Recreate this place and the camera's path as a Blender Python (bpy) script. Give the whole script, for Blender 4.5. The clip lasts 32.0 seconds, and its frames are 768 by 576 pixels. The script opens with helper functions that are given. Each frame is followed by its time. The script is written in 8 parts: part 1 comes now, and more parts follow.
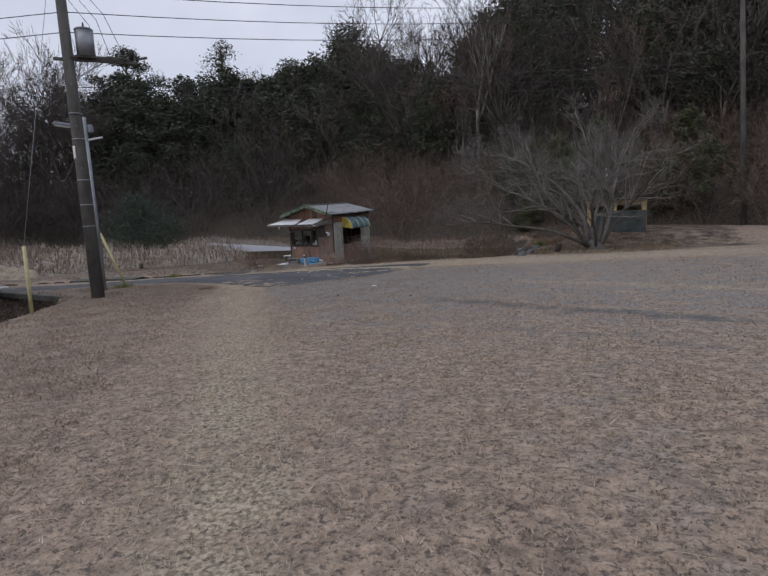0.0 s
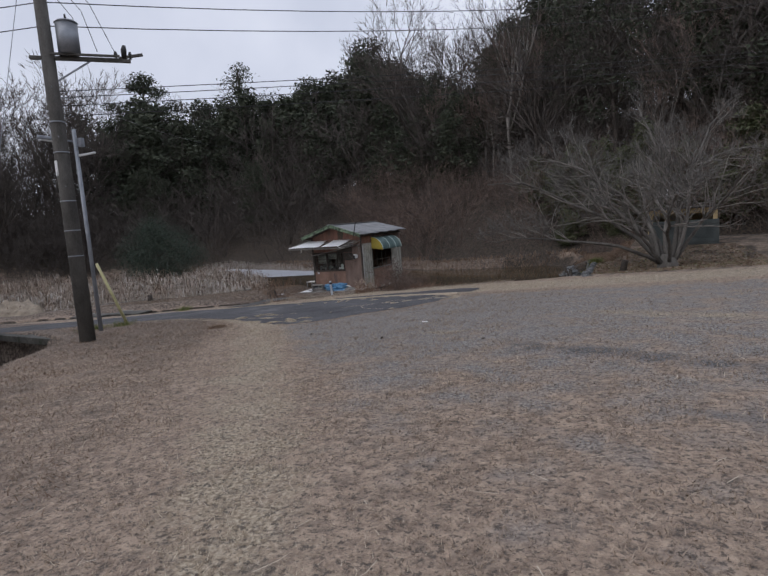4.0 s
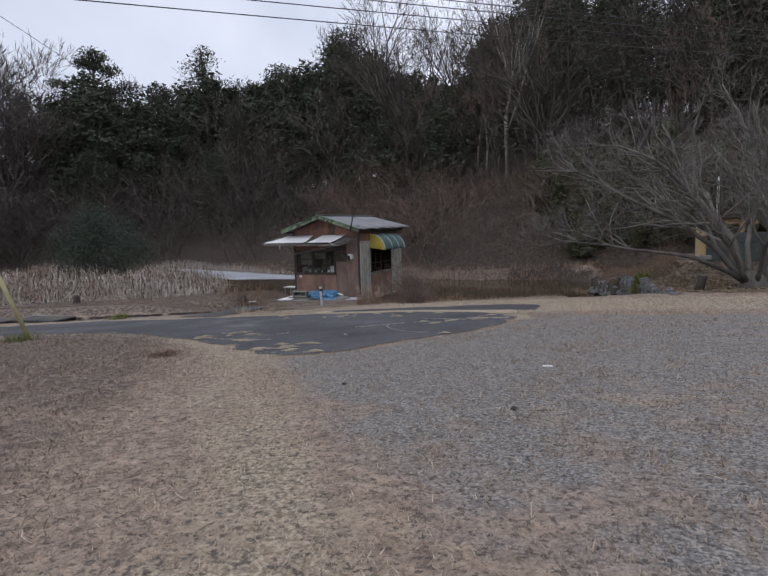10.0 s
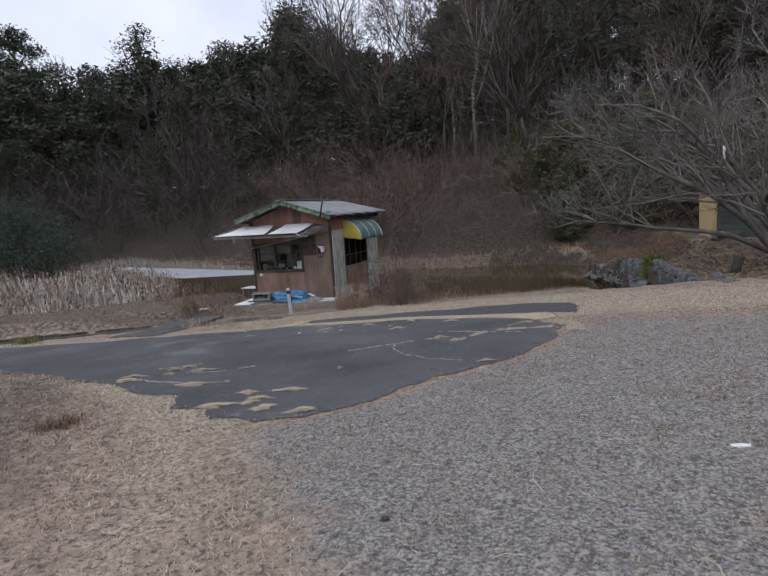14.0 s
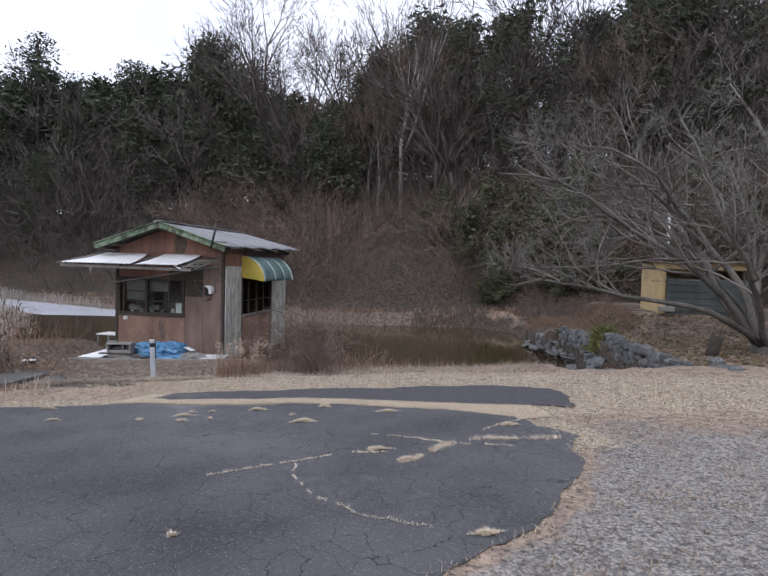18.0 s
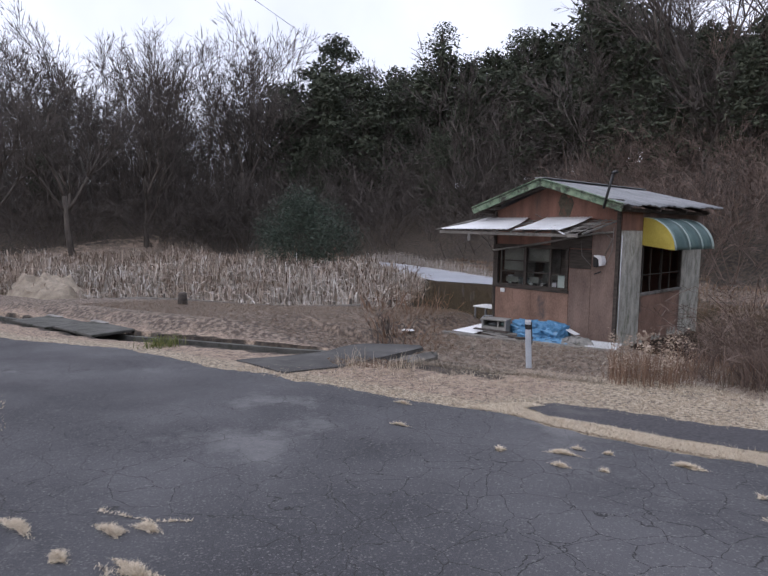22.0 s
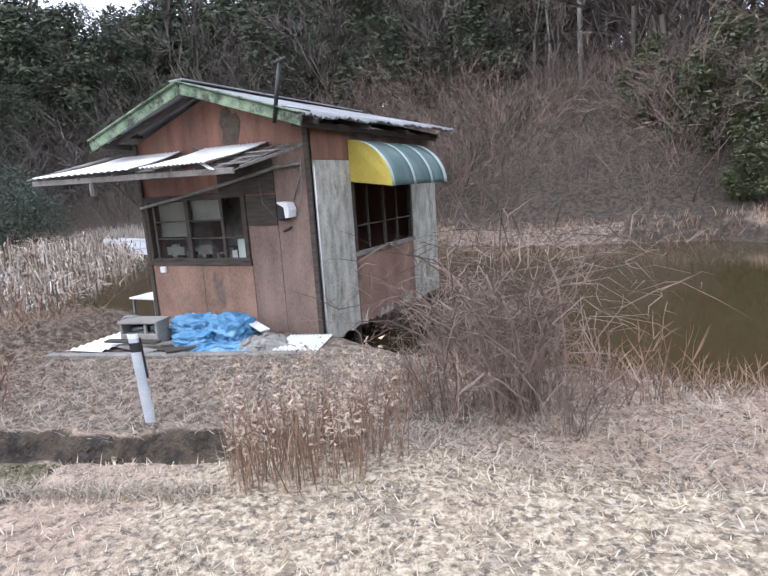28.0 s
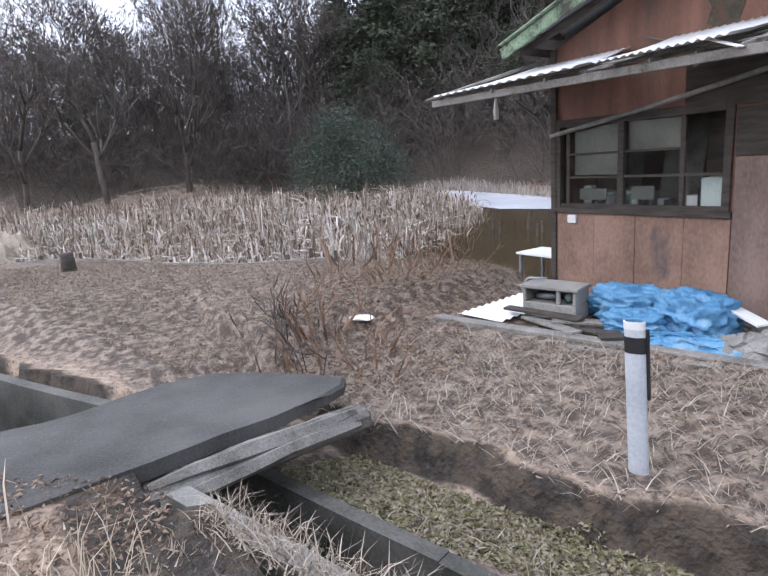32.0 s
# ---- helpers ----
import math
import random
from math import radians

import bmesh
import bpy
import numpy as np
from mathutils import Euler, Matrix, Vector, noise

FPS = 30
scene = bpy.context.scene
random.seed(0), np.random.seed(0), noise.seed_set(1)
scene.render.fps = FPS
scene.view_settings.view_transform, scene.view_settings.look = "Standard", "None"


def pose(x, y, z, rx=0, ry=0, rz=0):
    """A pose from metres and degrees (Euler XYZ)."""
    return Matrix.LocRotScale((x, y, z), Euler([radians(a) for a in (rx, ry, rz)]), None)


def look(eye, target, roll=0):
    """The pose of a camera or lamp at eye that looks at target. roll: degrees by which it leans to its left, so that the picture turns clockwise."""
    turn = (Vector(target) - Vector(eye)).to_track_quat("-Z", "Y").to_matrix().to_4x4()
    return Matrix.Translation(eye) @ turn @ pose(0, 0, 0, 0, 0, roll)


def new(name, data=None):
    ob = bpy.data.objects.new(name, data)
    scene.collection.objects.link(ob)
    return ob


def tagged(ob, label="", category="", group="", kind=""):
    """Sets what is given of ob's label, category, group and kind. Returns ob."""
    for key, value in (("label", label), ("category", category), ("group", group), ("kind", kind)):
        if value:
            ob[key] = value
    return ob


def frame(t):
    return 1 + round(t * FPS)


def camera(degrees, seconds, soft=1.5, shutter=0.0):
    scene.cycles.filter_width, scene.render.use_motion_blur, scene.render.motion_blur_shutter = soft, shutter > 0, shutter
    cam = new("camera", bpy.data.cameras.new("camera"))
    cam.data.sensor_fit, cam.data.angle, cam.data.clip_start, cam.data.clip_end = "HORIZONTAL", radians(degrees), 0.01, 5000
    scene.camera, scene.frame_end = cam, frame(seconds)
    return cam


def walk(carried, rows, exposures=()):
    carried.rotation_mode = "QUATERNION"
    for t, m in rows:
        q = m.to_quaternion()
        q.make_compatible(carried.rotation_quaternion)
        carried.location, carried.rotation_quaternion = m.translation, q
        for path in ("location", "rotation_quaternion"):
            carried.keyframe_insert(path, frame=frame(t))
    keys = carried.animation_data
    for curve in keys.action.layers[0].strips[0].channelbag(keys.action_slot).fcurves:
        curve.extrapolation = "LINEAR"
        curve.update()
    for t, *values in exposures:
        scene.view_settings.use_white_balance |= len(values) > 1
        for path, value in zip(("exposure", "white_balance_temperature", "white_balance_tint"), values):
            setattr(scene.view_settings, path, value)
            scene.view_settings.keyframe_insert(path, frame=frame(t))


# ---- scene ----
cam = camera(68.4, 32.0)
PATH = [
    (0, (14.9, -24.151, 3.112), (14.007, -22.388, 2.801), -2.6),
    (0.5, (14.841, -23.939, 3.038), (13.797, -22.24, 2.889), 1.3),
    (1, (14.555, -23.632, 3.034), (13.461, -21.962, 2.912), -2.5),
    (1.5, (14.337, -23.228, 3.103), (13.243, -21.575, 2.839), -1.5),
    (2, (14.064, -22.847, 3.104), (13.101, -21.122, 2.792), -3.9),
    (2.5, (13.865, -22.556, 3.116), (12.826, -20.87, 2.84), -2.2),
    (3, (13.601, -22.142, 3.083), (12.631, -20.402, 2.901), -1.9),
    (3.5, (13.251, -21.789, 3.042), (12.287, -20.055, 2.787), -4.7),
    (5.5, (11.689, -20.89, 2.848), (10.796, -19.105, 2.72), -1.2),
    (6, (11.347, -20.482, 2.791), (10.492, -18.679, 2.654), 0.5),
    (6.5, (10.918, -20.026, 2.737), (10.088, -18.218, 2.525), 3.1),
    (7, (10.575, -19.628, 2.677), (9.777, -17.803, 2.488), -0.3),
    (7.5, (10.212, -19.272, 2.625), (9.312, -17.496, 2.434), 1.8),
    (8, (9.87, -18.939, 2.592), (9.095, -17.106, 2.389), -1.3),
    (8.5, (9.571, -18.576, 2.562), (8.795, -16.749, 2.316), 1.0),
    (9, (9.254, -18.263, 2.536), (8.639, -16.382, 2.244), -1.2),
    (9.5, (9.084, -17.945, 2.514), (8.28, -16.139, 2.213), -1.9),
    (10, (8.846, -17.591, 2.488), (8.028, -15.779, 2.277), -1.5),
    (10.5, (8.714, -17.268, 2.462), (7.939, -15.444, 2.198), -2.5),
    (11, (8.533, -16.95, 2.472), (7.658, -15.176, 2.181), -0.1),
    (11.5, (8.268, -16.673, 2.493), (7.286, -14.941, 2.299), -4.1),
    (12, (8.06, -16.393, 2.46), (6.945, -14.739, 2.319), -1.3),
    (12.5, (7.842, -16.072, 2.443), (6.685, -14.444, 2.341), 2.2),
    (13, (7.52, -15.65, 2.491), (6.603, -13.882, 2.304), -2.0),
    (13.5, (7.267, -15.321, 2.478), (6.329, -13.565, 2.287), 0.1),
    (14, (6.975, -14.952, 2.471), (6.297, -13.089, 2.206), -3.5),
    (14.5, (6.833, -14.727, 2.381), (6.034, -12.898, 2.266), -2.2),
    (16.5, (6.21, -12.805, 2.252), (5.687, -10.881, 2.098), -2.0),
    (17, (6.08, -12.4, 2.217), (5.48, -10.501, 2.027), -0.0),
    (17.5, (5.923, -12.0, 2.18), (5.53, -10.045, 2.016), 0.5),
    (18, (5.817, -11.645, 2.156), (5.445, -9.682, 2.077), 1.5),
    (18.5, (5.62, -11.27, 2.118), (5.292, -9.298, 2.041), 2.7),
    (19, (5.465, -10.959, 2.078), (5.113, -8.999, 1.896), -0.8),
    (19.5, (5.29, -10.685, 2.116), (4.407, -8.902, 1.921), -0.7),
    (20, (5.015, -10.458, 2.104), (3.746, -8.925, 1.906), -0.6),
    (20.5, (4.88, -10.153, 2.076), (3.449, -8.776, 1.836), -1.9),
    (21, (4.747, -9.882, 2.073), (3.349, -8.471, 1.837), 0.6),
    (21.5, (4.613, -9.667, 2.068), (3.188, -8.277, 1.877), -0.5),
    (22, (4.598, -9.6, 2.06), (3.117, -8.273, 1.849), 0.5),
    (22.5, (4.588, -9.58, 2.068), (3.127, -8.23, 1.862), -0.0),
    (23, (4.602, -9.417, 1.999), (3.491, -7.778, 1.714), -0.2),
    (23.5, (4.595, -9.049, 1.979), (3.853, -7.222, 1.642), 1.0),
    (24, (4.56, -8.78, 1.945), (4.095, -6.86, 1.633), 0.7),
    (24.5, (4.536, -8.296, 1.835), (4.336, -6.341, 1.462), -1.6),
    (25, (4.334, -7.903, 1.848), (4.005, -5.956, 1.531), 0.5),
    (25.5, (4.095, -7.531, 1.835), (3.691, -5.593, 1.546), -1.8),
    (26, (3.946, -7.124, 1.81), (3.357, -5.228, 1.568), 0.4),
    (26.5, (3.707, -6.803, 1.805), (3.001, -4.945, 1.582), 0.7),
    (28.5, (3.447, -5.076, 1.691), (2.516, -3.35, 1.299), -3.7),
    (29, (3.323, -4.953, 1.648), (2.255, -3.275, 1.436), 0.4),
    (29.5, (3.158, -4.803, 1.637), (1.978, -3.215, 1.346), -2.5),
    (30, (2.883, -4.609, 1.614), (1.549, -3.146, 1.326), -1.8),
    (30.5, (2.452, -4.615, 1.568), (1.044, -3.217, 1.315), -5.0),
    (31, (2.048, -4.599, 1.547), (0.446, -3.433, 1.278), -4.1),
    (31.5, (1.651, -4.608, 1.508), (0.01, -3.485, 1.289), 0.0),
    (32, (1.253, -4.662, 1.473), (-0.389, -3.604, 1.043), -4.0),
]
walk(cam, [(t, look(eye, target, roll)) for t, eye, target, roll in PATH],
     exposures=[(0, -0.38, 6150, 15), (8, -0.3, 6150, 15), (9, -0.02, 6100, 15), (10, -0.2, 6100, 15), (11, 0.58, 6100, 15), (12, -0.1, 6100, 14), (13, -0.08, 6100, 14), (17, 0.3, 6050, 16), (18, 0.38, 6050, 16), (19, 0.48, 6050, 16), (20, 0.3, 6050, 17), (22, 0.22, 6050, 18), (23, 0.2, 6050, 17), (24, 1.25, 6100, 15), (26, 1.3, 6000, 15), (28.5, 1.34, 5850, 14), (29, 1.3, 5800, 13), (30, 0.72, 5780, 15), (31, 0.87, 5750, 15), (32, 1.1, 5930, 15)])

# ---- world and light ----
world = bpy.data.worlds.new("overcast_sky")
scene.world = world
world.use_nodes = True
wn, wl = world.node_tree.nodes, world.node_tree.links
sky = wn.new("ShaderNodeTexSky")
sky.sky_type = "NISHITA"
sky.sun_disc = False
sky.sun_elevation, sky.sun_rotation = radians(28), radians(200)
sky.dust_density, sky.air_density = 4.0, 1.0
bg = wn["Background"]
clouds = wn.new("ShaderNodeTexNoise")
clouds.inputs["Scale"].default_value, clouds.inputs["Detail"].default_value = 2.2, 5
cloud_ramp = wn.new("ShaderNodeValToRGB")
cloud_ramp.color_ramp.elements[0].position, cloud_ramp.color_ramp.elements[0].color = 0.35, (6.9, 7.3, 8.1, 1)
cloud_ramp.color_ramp.elements[1].position, cloud_ramp.color_ramp.elements[1].color = 0.65, (9.6, 9.9, 10.4, 1)
cloud_mix = wn.new("ShaderNodeMix")
cloud_mix.data_type = "RGBA"
cloud_mix.inputs["Factor"].default_value = 0.85
wl.new(clouds.outputs["Fac"], cloud_ramp.inputs["Fac"])
wl.new(sky.outputs["Color"], cloud_mix.inputs[6])
wl.new(cloud_ramp.outputs["Color"], cloud_mix.inputs[7])
wl.new(cloud_mix.outputs[2], bg.inputs["Color"])
bg.inputs["Strength"].default_value = 0.118
sun = new("sun", bpy.data.lights.new("sun", "SUN"))
sun.data.energy, sun.data.angle, sun.data.color = 0.5, radians(25), (1.0, 0.96, 0.9)
sun.matrix_world = look((0, 0, 40), (12, 22, 0))


# ---- materials ----
def material(name, low, high, scale=6.0, rough=0.85, bump=0.3, fine=60.0, metal=0.0, stain=None, stain_scale=0.8, stain_at=0.55,
             stretch=(1, 1, 1), each=0.0, amount=0.02):
    """Two tones mixed by coarse and fine noise, an optional stain tone at a larger scale, relief, and a random tint for each object."""
    m = bpy.data.materials.new(name)
    m.use_nodes = True
    n, l = m.node_tree.nodes, m.node_tree.links
    out = n["Principled BSDF"]
    co = n.new("ShaderNodeTexCoord")
    mp = n.new("ShaderNodeMapping")
    mp.inputs["Scale"].default_value = stretch
    l.new(co.outputs["Object"], mp.inputs["Vector"])
    a, b = n.new("ShaderNodeTexNoise"), n.new("ShaderNodeTexNoise")
    a.inputs["Scale"].default_value, a.inputs["Detail"].default_value = scale, 6
    b.inputs["Scale"].default_value, b.inputs["Detail"].default_value = fine, 3
    for x in (a, b):
        l.new(mp.outputs["Vector"], x.inputs["Vector"])
    s = n.new("ShaderNodeMath")
    s.operation = "MULTIPLY_ADD"
    l.new(b.outputs["Fac"], s.inputs[0])
    s.inputs[1].default_value = 0.6
    l.new(a.outputs["Fac"], s.inputs[2])
    r = n.new("ShaderNodeValToRGB")
    r.color_ramp.elements[0].position, r.color_ramp.elements[0].color = 0.55, (*low, 1)
    r.color_ramp.elements[1].position, r.color_ramp.elements[1].color = 1.05, (*high, 1)
    l.new(s.outputs[0], r.inputs["Fac"])
    colour = r.outputs["Color"]
    if stain:
        c = n.new("ShaderNodeTexNoise")
        c.inputs["Scale"].default_value, c.inputs["Detail"].default_value, c.inputs["Roughness"].default_value = stain_scale, 8, 0.7
        l.new(mp.outputs["Vector"], c.inputs["Vector"])
        cr = n.new("ShaderNodeValToRGB")
        cr.color_ramp.elements[0].position, cr.color_ramp.elements[1].position = stain_at, stain_at + 0.12
        l.new(c.outputs["Fac"], cr.inputs["Fac"])
        mx = n.new("ShaderNodeMix")
        mx.data_type = "RGBA"
        l.new(cr.outputs["Color"], mx.inputs["Factor"])
        l.new(colour, mx.inputs[6])
        mx.inputs[7].default_value = (*stain, 1)
        colour = mx.outputs[2]
    if each:
        info, hsv = n.new("ShaderNodeObjectInfo"), n.new("ShaderNodeHueSaturation")
        rng = n.new("ShaderNodeMapRange")
        rng.inputs["To Min"].default_value, rng.inputs["To Max"].default_value = 1 - each, 1 + each
        l.new(info.outputs["Random"], rng.inputs["Value"])
        l.new(rng.outputs["Result"], hsv.inputs["Value"])
        l.new(colour, hsv.inputs["Color"])
        colour = hsv.outputs["Color"]
    l.new(colour, out.inputs["Base Color"])
    out.inputs["Roughness"].default_value, out.inputs["Metallic"].default_value = rough, metal
    if bump:
        bp = n.new("ShaderNodeBump")
        bp.inputs["Strength"].default_value, bp.inputs["Distance"].default_value = bump, amount
        l.new(s.outputs[0], bp.inputs["Height"])
        l.new(bp.outputs["Normal"], out.inputs["Normal"])
    return m


def island_material(name, tones, rough=0.8, translucent=0.0):
    """A tone for each blade or leaf, picked at random along a ramp of tones."""
    m = bpy.data.materials.new(name)
    m.use_nodes = True
    n, l = m.node_tree.nodes, m.node_tree.links
    out = n["Principled BSDF"]
    g, r = n.new("ShaderNodeNewGeometry"), n.new("ShaderNodeValToRGB")
    el = r.color_ramp.elements
    while len(el) < len(tones):
        el.new(0.5)
    for i, tone in enumerate(tones):
        el[i].position, el[i].color = i / (len(tones) - 1), (*tone, 1)
    l.new(g.outputs["Random Per Island"], r.inputs["Fac"])
    l.new(r.outputs["Color"], out.inputs["Base Color"])
    out.inputs["Roughness"].default_value = rough
    return m


def asphalt_material(name, low, high):
    m = material(name, low, high, scale=0.9, fine=150, rough=0.9, bump=0.9, stain=(0.17, 0.168, 0.17), stain_scale=0.5, stain_at=0.57, amount=0.012)
    n, l = m.node_tree.nodes, m.node_tree.links
    out = n["Principled BSDF"]
    base = out.inputs["Base Color"].links[0].from_socket
    co = n.new("ShaderNodeTexCoord")
    wob = n.new("ShaderNodeTexNoise")
    wob.inputs["Scale"].default_value, wob.inputs["Detail"].default_value = 2.5, 4
    add = n.new("ShaderNodeMix")
    add.data_type = "RGBA"
    add.blend_type = "LINEAR_LIGHT"
    add.inputs["Factor"].default_value = 0.16
    l.new(co.outputs["Object"], wob.inputs["Vector"])
    l.new(co.outputs["Object"], add.inputs[6])
    l.new(wob.outputs["Color"], add.inputs[7])
    fac = None
    for scale, width in ((0.8, 0.0016), (3.4, 0.008)):
        v = n.new("ShaderNodeTexVoronoi")
        v.feature = "DISTANCE_TO_EDGE"
        v.inputs["Scale"].default_value = scale
        l.new(add.outputs[2], v.inputs["Vector"])
        q = n.new("ShaderNodeMapRange")
        q.inputs["From Min"].default_value, q.inputs["From Max"].default_value = width * 0.4, width * 1.6
        q.inputs["To Min"].default_value, q.inputs["To Max"].default_value = 1.0, 0.0
        l.new(v.outputs["Distance"], q.inputs["Value"])
        if fac is None:
            fac = q.outputs["Result"]
        else:
            gate = n.new("ShaderNodeTexNoise")
            gate.inputs["Scale"].default_value = 0.35
            l.new(co.outputs["Object"], gate.inputs["Vector"])
            gr = n.new("ShaderNodeMapRange")
            gr.inputs["From Min"].default_value, gr.inputs["From Max"].default_value = 0.40, 0.52
            l.new(gate.outputs["Fac"], gr.inputs["Value"])
            pr = n.new("ShaderNodeMath")
            pr.operation = "MULTIPLY"
            l.new(q.outputs["Result"], pr.inputs[0])
            l.new(gr.outputs["Result"], pr.inputs[1])
            mx = n.new("ShaderNodeMath")
            mx.operation = "MAXIMUM"
            l.new(fac, mx.inputs[0])
            l.new(pr.outputs[0], mx.inputs[1])
            fac = mx.outputs[0]
    mix = n.new("ShaderNodeMix")
    mix.data_type = "RGBA"
    l.new(fac, mix.inputs["Factor"])
    l.new(base, mix.inputs[6])
    mix.inputs[7].default_value = (0.026, 0.025, 0.026, 1)
    grit = n.new("ShaderNodeTexVoronoi")
    grit.inputs["Scale"].default_value = 105
    l.new(co.outputs["Object"], grit.inputs["Vector"])
    pale = n.new("ShaderNodeMapRange")
    pale.inputs["From Min"].default_value, pale.inputs["From Max"].default_value = 0.72, 0.95
    pale.inputs["To Max"].default_value = 0.6
    l.new(grit.outputs["Color"], pale.inputs["Value"])
    worn = n.new("ShaderNodeMix")
    worn.data_type = "RGBA"
    l.new(pale.outputs["Result"], worn.inputs["Factor"])
    l.new(mix.outputs[2], worn.inputs[6])
    worn.inputs[7].default_value = (0.23, 0.225, 0.22, 1)
    l.new(worn.outputs[2], out.inputs["Base Color"])
    return m


def ground_material():
    """Dry winter lawn: straw, worn grey gravelly parts, bare earth under the wood, by the zones stored on the mesh."""
    m = material("dry_lawn", (0.2, 0.148, 0.112), (0.46, 0.355, 0.265), scale=9, fine=38, rough=0.95, bump=1.0, amount=0.05)
    n, l = m.node_tree.nodes, m.node_tree.links
    out = n["Principled BSDF"]
    colour = out.inputs["Base Color"].links[0].from_socket
    co = n.new("ShaderNodeTexCoord")
    for zone, tone_a, tone_b, scale in (("worn", (0.16, 0.155, 0.155), (0.38, 0.35, 0.31), 44), ("straw", (0.27, 0.215, 0.15), (0.52, 0.44, 0.33), 30),
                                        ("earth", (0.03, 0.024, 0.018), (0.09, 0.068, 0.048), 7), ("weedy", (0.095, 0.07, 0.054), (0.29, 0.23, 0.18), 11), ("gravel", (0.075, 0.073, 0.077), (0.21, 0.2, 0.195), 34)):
        at = n.new("ShaderNodeAttribute")
        at.attribute_name = zone
        no = n.new("ShaderNodeTexNoise")
        no.inputs["Scale"].default_value, no.inputs["Detail"].default_value = scale, 5
        l.new(co.outputs["Object"], no.inputs["Vector"])
        ra = n.new("ShaderNodeValToRGB")
        ra.color_ramp.elements[0].position, ra.color_ramp.elements[0].color = 0.42, (*tone_a, 1)
        ra.color_ramp.elements[1].position, ra.color_ramp.elements[1].color = 0.6, (*tone_b, 1)
        l.new(no.outputs["Fac"], ra.inputs["Fac"])
        edge = n.new("ShaderNodeTexNoise")
        edge.inputs["Scale"].default_value, edge.inputs["Detail"].default_value = 1.7, 7
        l.new(co.outputs["Object"], edge.inputs["Vector"])
        ad = n.new("ShaderNodeMath")
        ad.operation = "ADD"
        l.new(at.outputs["Fac"], ad.inputs[0])
        l.new(edge.outputs["Fac"], ad.inputs[1])
        ga = n.new("ShaderNodeMapRange")
        ga.inputs["From Min"].default_value, ga.inputs["From Max"].default_value = 0.85, 1.15
        l.new(ad.outputs[0], ga.inputs["Value"])
        mx = n.new("ShaderNodeMix")
        mx.data_type = "RGBA"
        l.new(ga.outputs["Result"], mx.inputs["Factor"])
        l.new(colour, mx.inputs[6])
        l.new(ra.outputs["Color"], mx.inputs[7])
        colour = mx.outputs[2]
    moss = n.new("ShaderNodeTexNoise")
    moss.inputs["Scale"].default_value, moss.inputs["Detail"].default_value, moss.inputs["Roughness"].default_value = 21.0, 8, 0.72
    l.new(co.outputs["Object"], moss.inputs["Vector"])
    mr = n.new("ShaderNodeMapRange")
    mr.inputs["From Min"].default_value, mr.inputs["From Max"].default_value = 0.52, 0.59
    mr.inputs["To Max"].default_value = 0.8
    l.new(moss.outputs["Fac"], mr.inputs["Value"])
    mm = n.new("ShaderNodeMix")
    mm.data_type = "RGBA"
    l.new(mr.outputs["Result"], mm.inputs["Factor"])
    l.new(colour, mm.inputs[6])
    mm.inputs[7].default_value = (0.062, 0.053, 0.047, 1)
    tuft = n.new("ShaderNodeTexNoise")
    tuft.inputs["Scale"].default_value, tuft.inputs["Detail"].default_value, tuft.inputs["Roughness"].default_value = 6.5, 6, 0.75
    l.new(co.outputs["Object"], tuft.inputs["Vector"])
    tr = n.new("ShaderNodeMapRange")
    tr.inputs["From Min"].default_value, tr.inputs["From Max"].default_value = 0.53, 0.6
    tr.inputs["To Max"].default_value = 0.34
    l.new(tuft.outputs["Fac"], tr.inputs["Value"])
    dark = n.new("ShaderNodeMix")
    dark.data_type = "RGBA"
    l.new(tr.outputs["Result"], dark.inputs["Factor"])
    l.new(mm.outputs[2], dark.inputs[6])
    dark.inputs[7].default_value = (0.085, 0.075, 0.068, 1)
    l.new(dark.outputs[2], out.inputs["Base Color"])
    return m


M_GROUND = ground_material()
M_ASPHALT = asphalt_material("old_asphalt", (0.04, 0.04, 0.045), (0.105, 0.104, 0.11))
M_ASPHALT2 = material("newer_asphalt", (0.03, 0.029, 0.032), (0.085, 0.081, 0.087), scale=40, fine=210, rough=0.9, bump=0.6, stain=(0.1, 0.096, 0.096), stain_scale=1.1, stain_at=0.6, amount=0.003)
M_DECK = material("worn_bridge_deck", (0.038, 0.037, 0.036), (0.105, 0.101, 0.096), scale=2.2, fine=80, rough=0.95, bump=0.5, stain=(0.13, 0.122, 0.11), stain_scale=2.6, stain_at=0.6, amount=0.01)
M_CONCRETE = material("weathered_concrete", (0.16, 0.155, 0.14), (0.33, 0.32, 0.295), scale=3, fine=70, bump=0.4, stain=(0.075, 0.075, 0.06), stain_scale=1.6, stain_at=0.56, amount=0.008)
M_RED = material("red_brown_panel", (0.13, 0.066, 0.046), (0.27, 0.135, 0.096), scale=2.2, fine=40, rough=0.75, bump=0.25, stretch=(3, 3, 0.5),
                 stain=(0.105, 0.07, 0.055), stain_scale=1.1, stain_at=0.55, amount=0.004)
M_PINK = material("faded_red_panel", (0.165, 0.1, 0.072), (0.32, 0.2, 0.15), scale=2.2, fine=34, rough=0.8, bump=0.2, stretch=(1.2, 1.2, 0.8), stain=(0.11, 0.085, 0.075), stain_scale=1.5, stain_at=0.56)
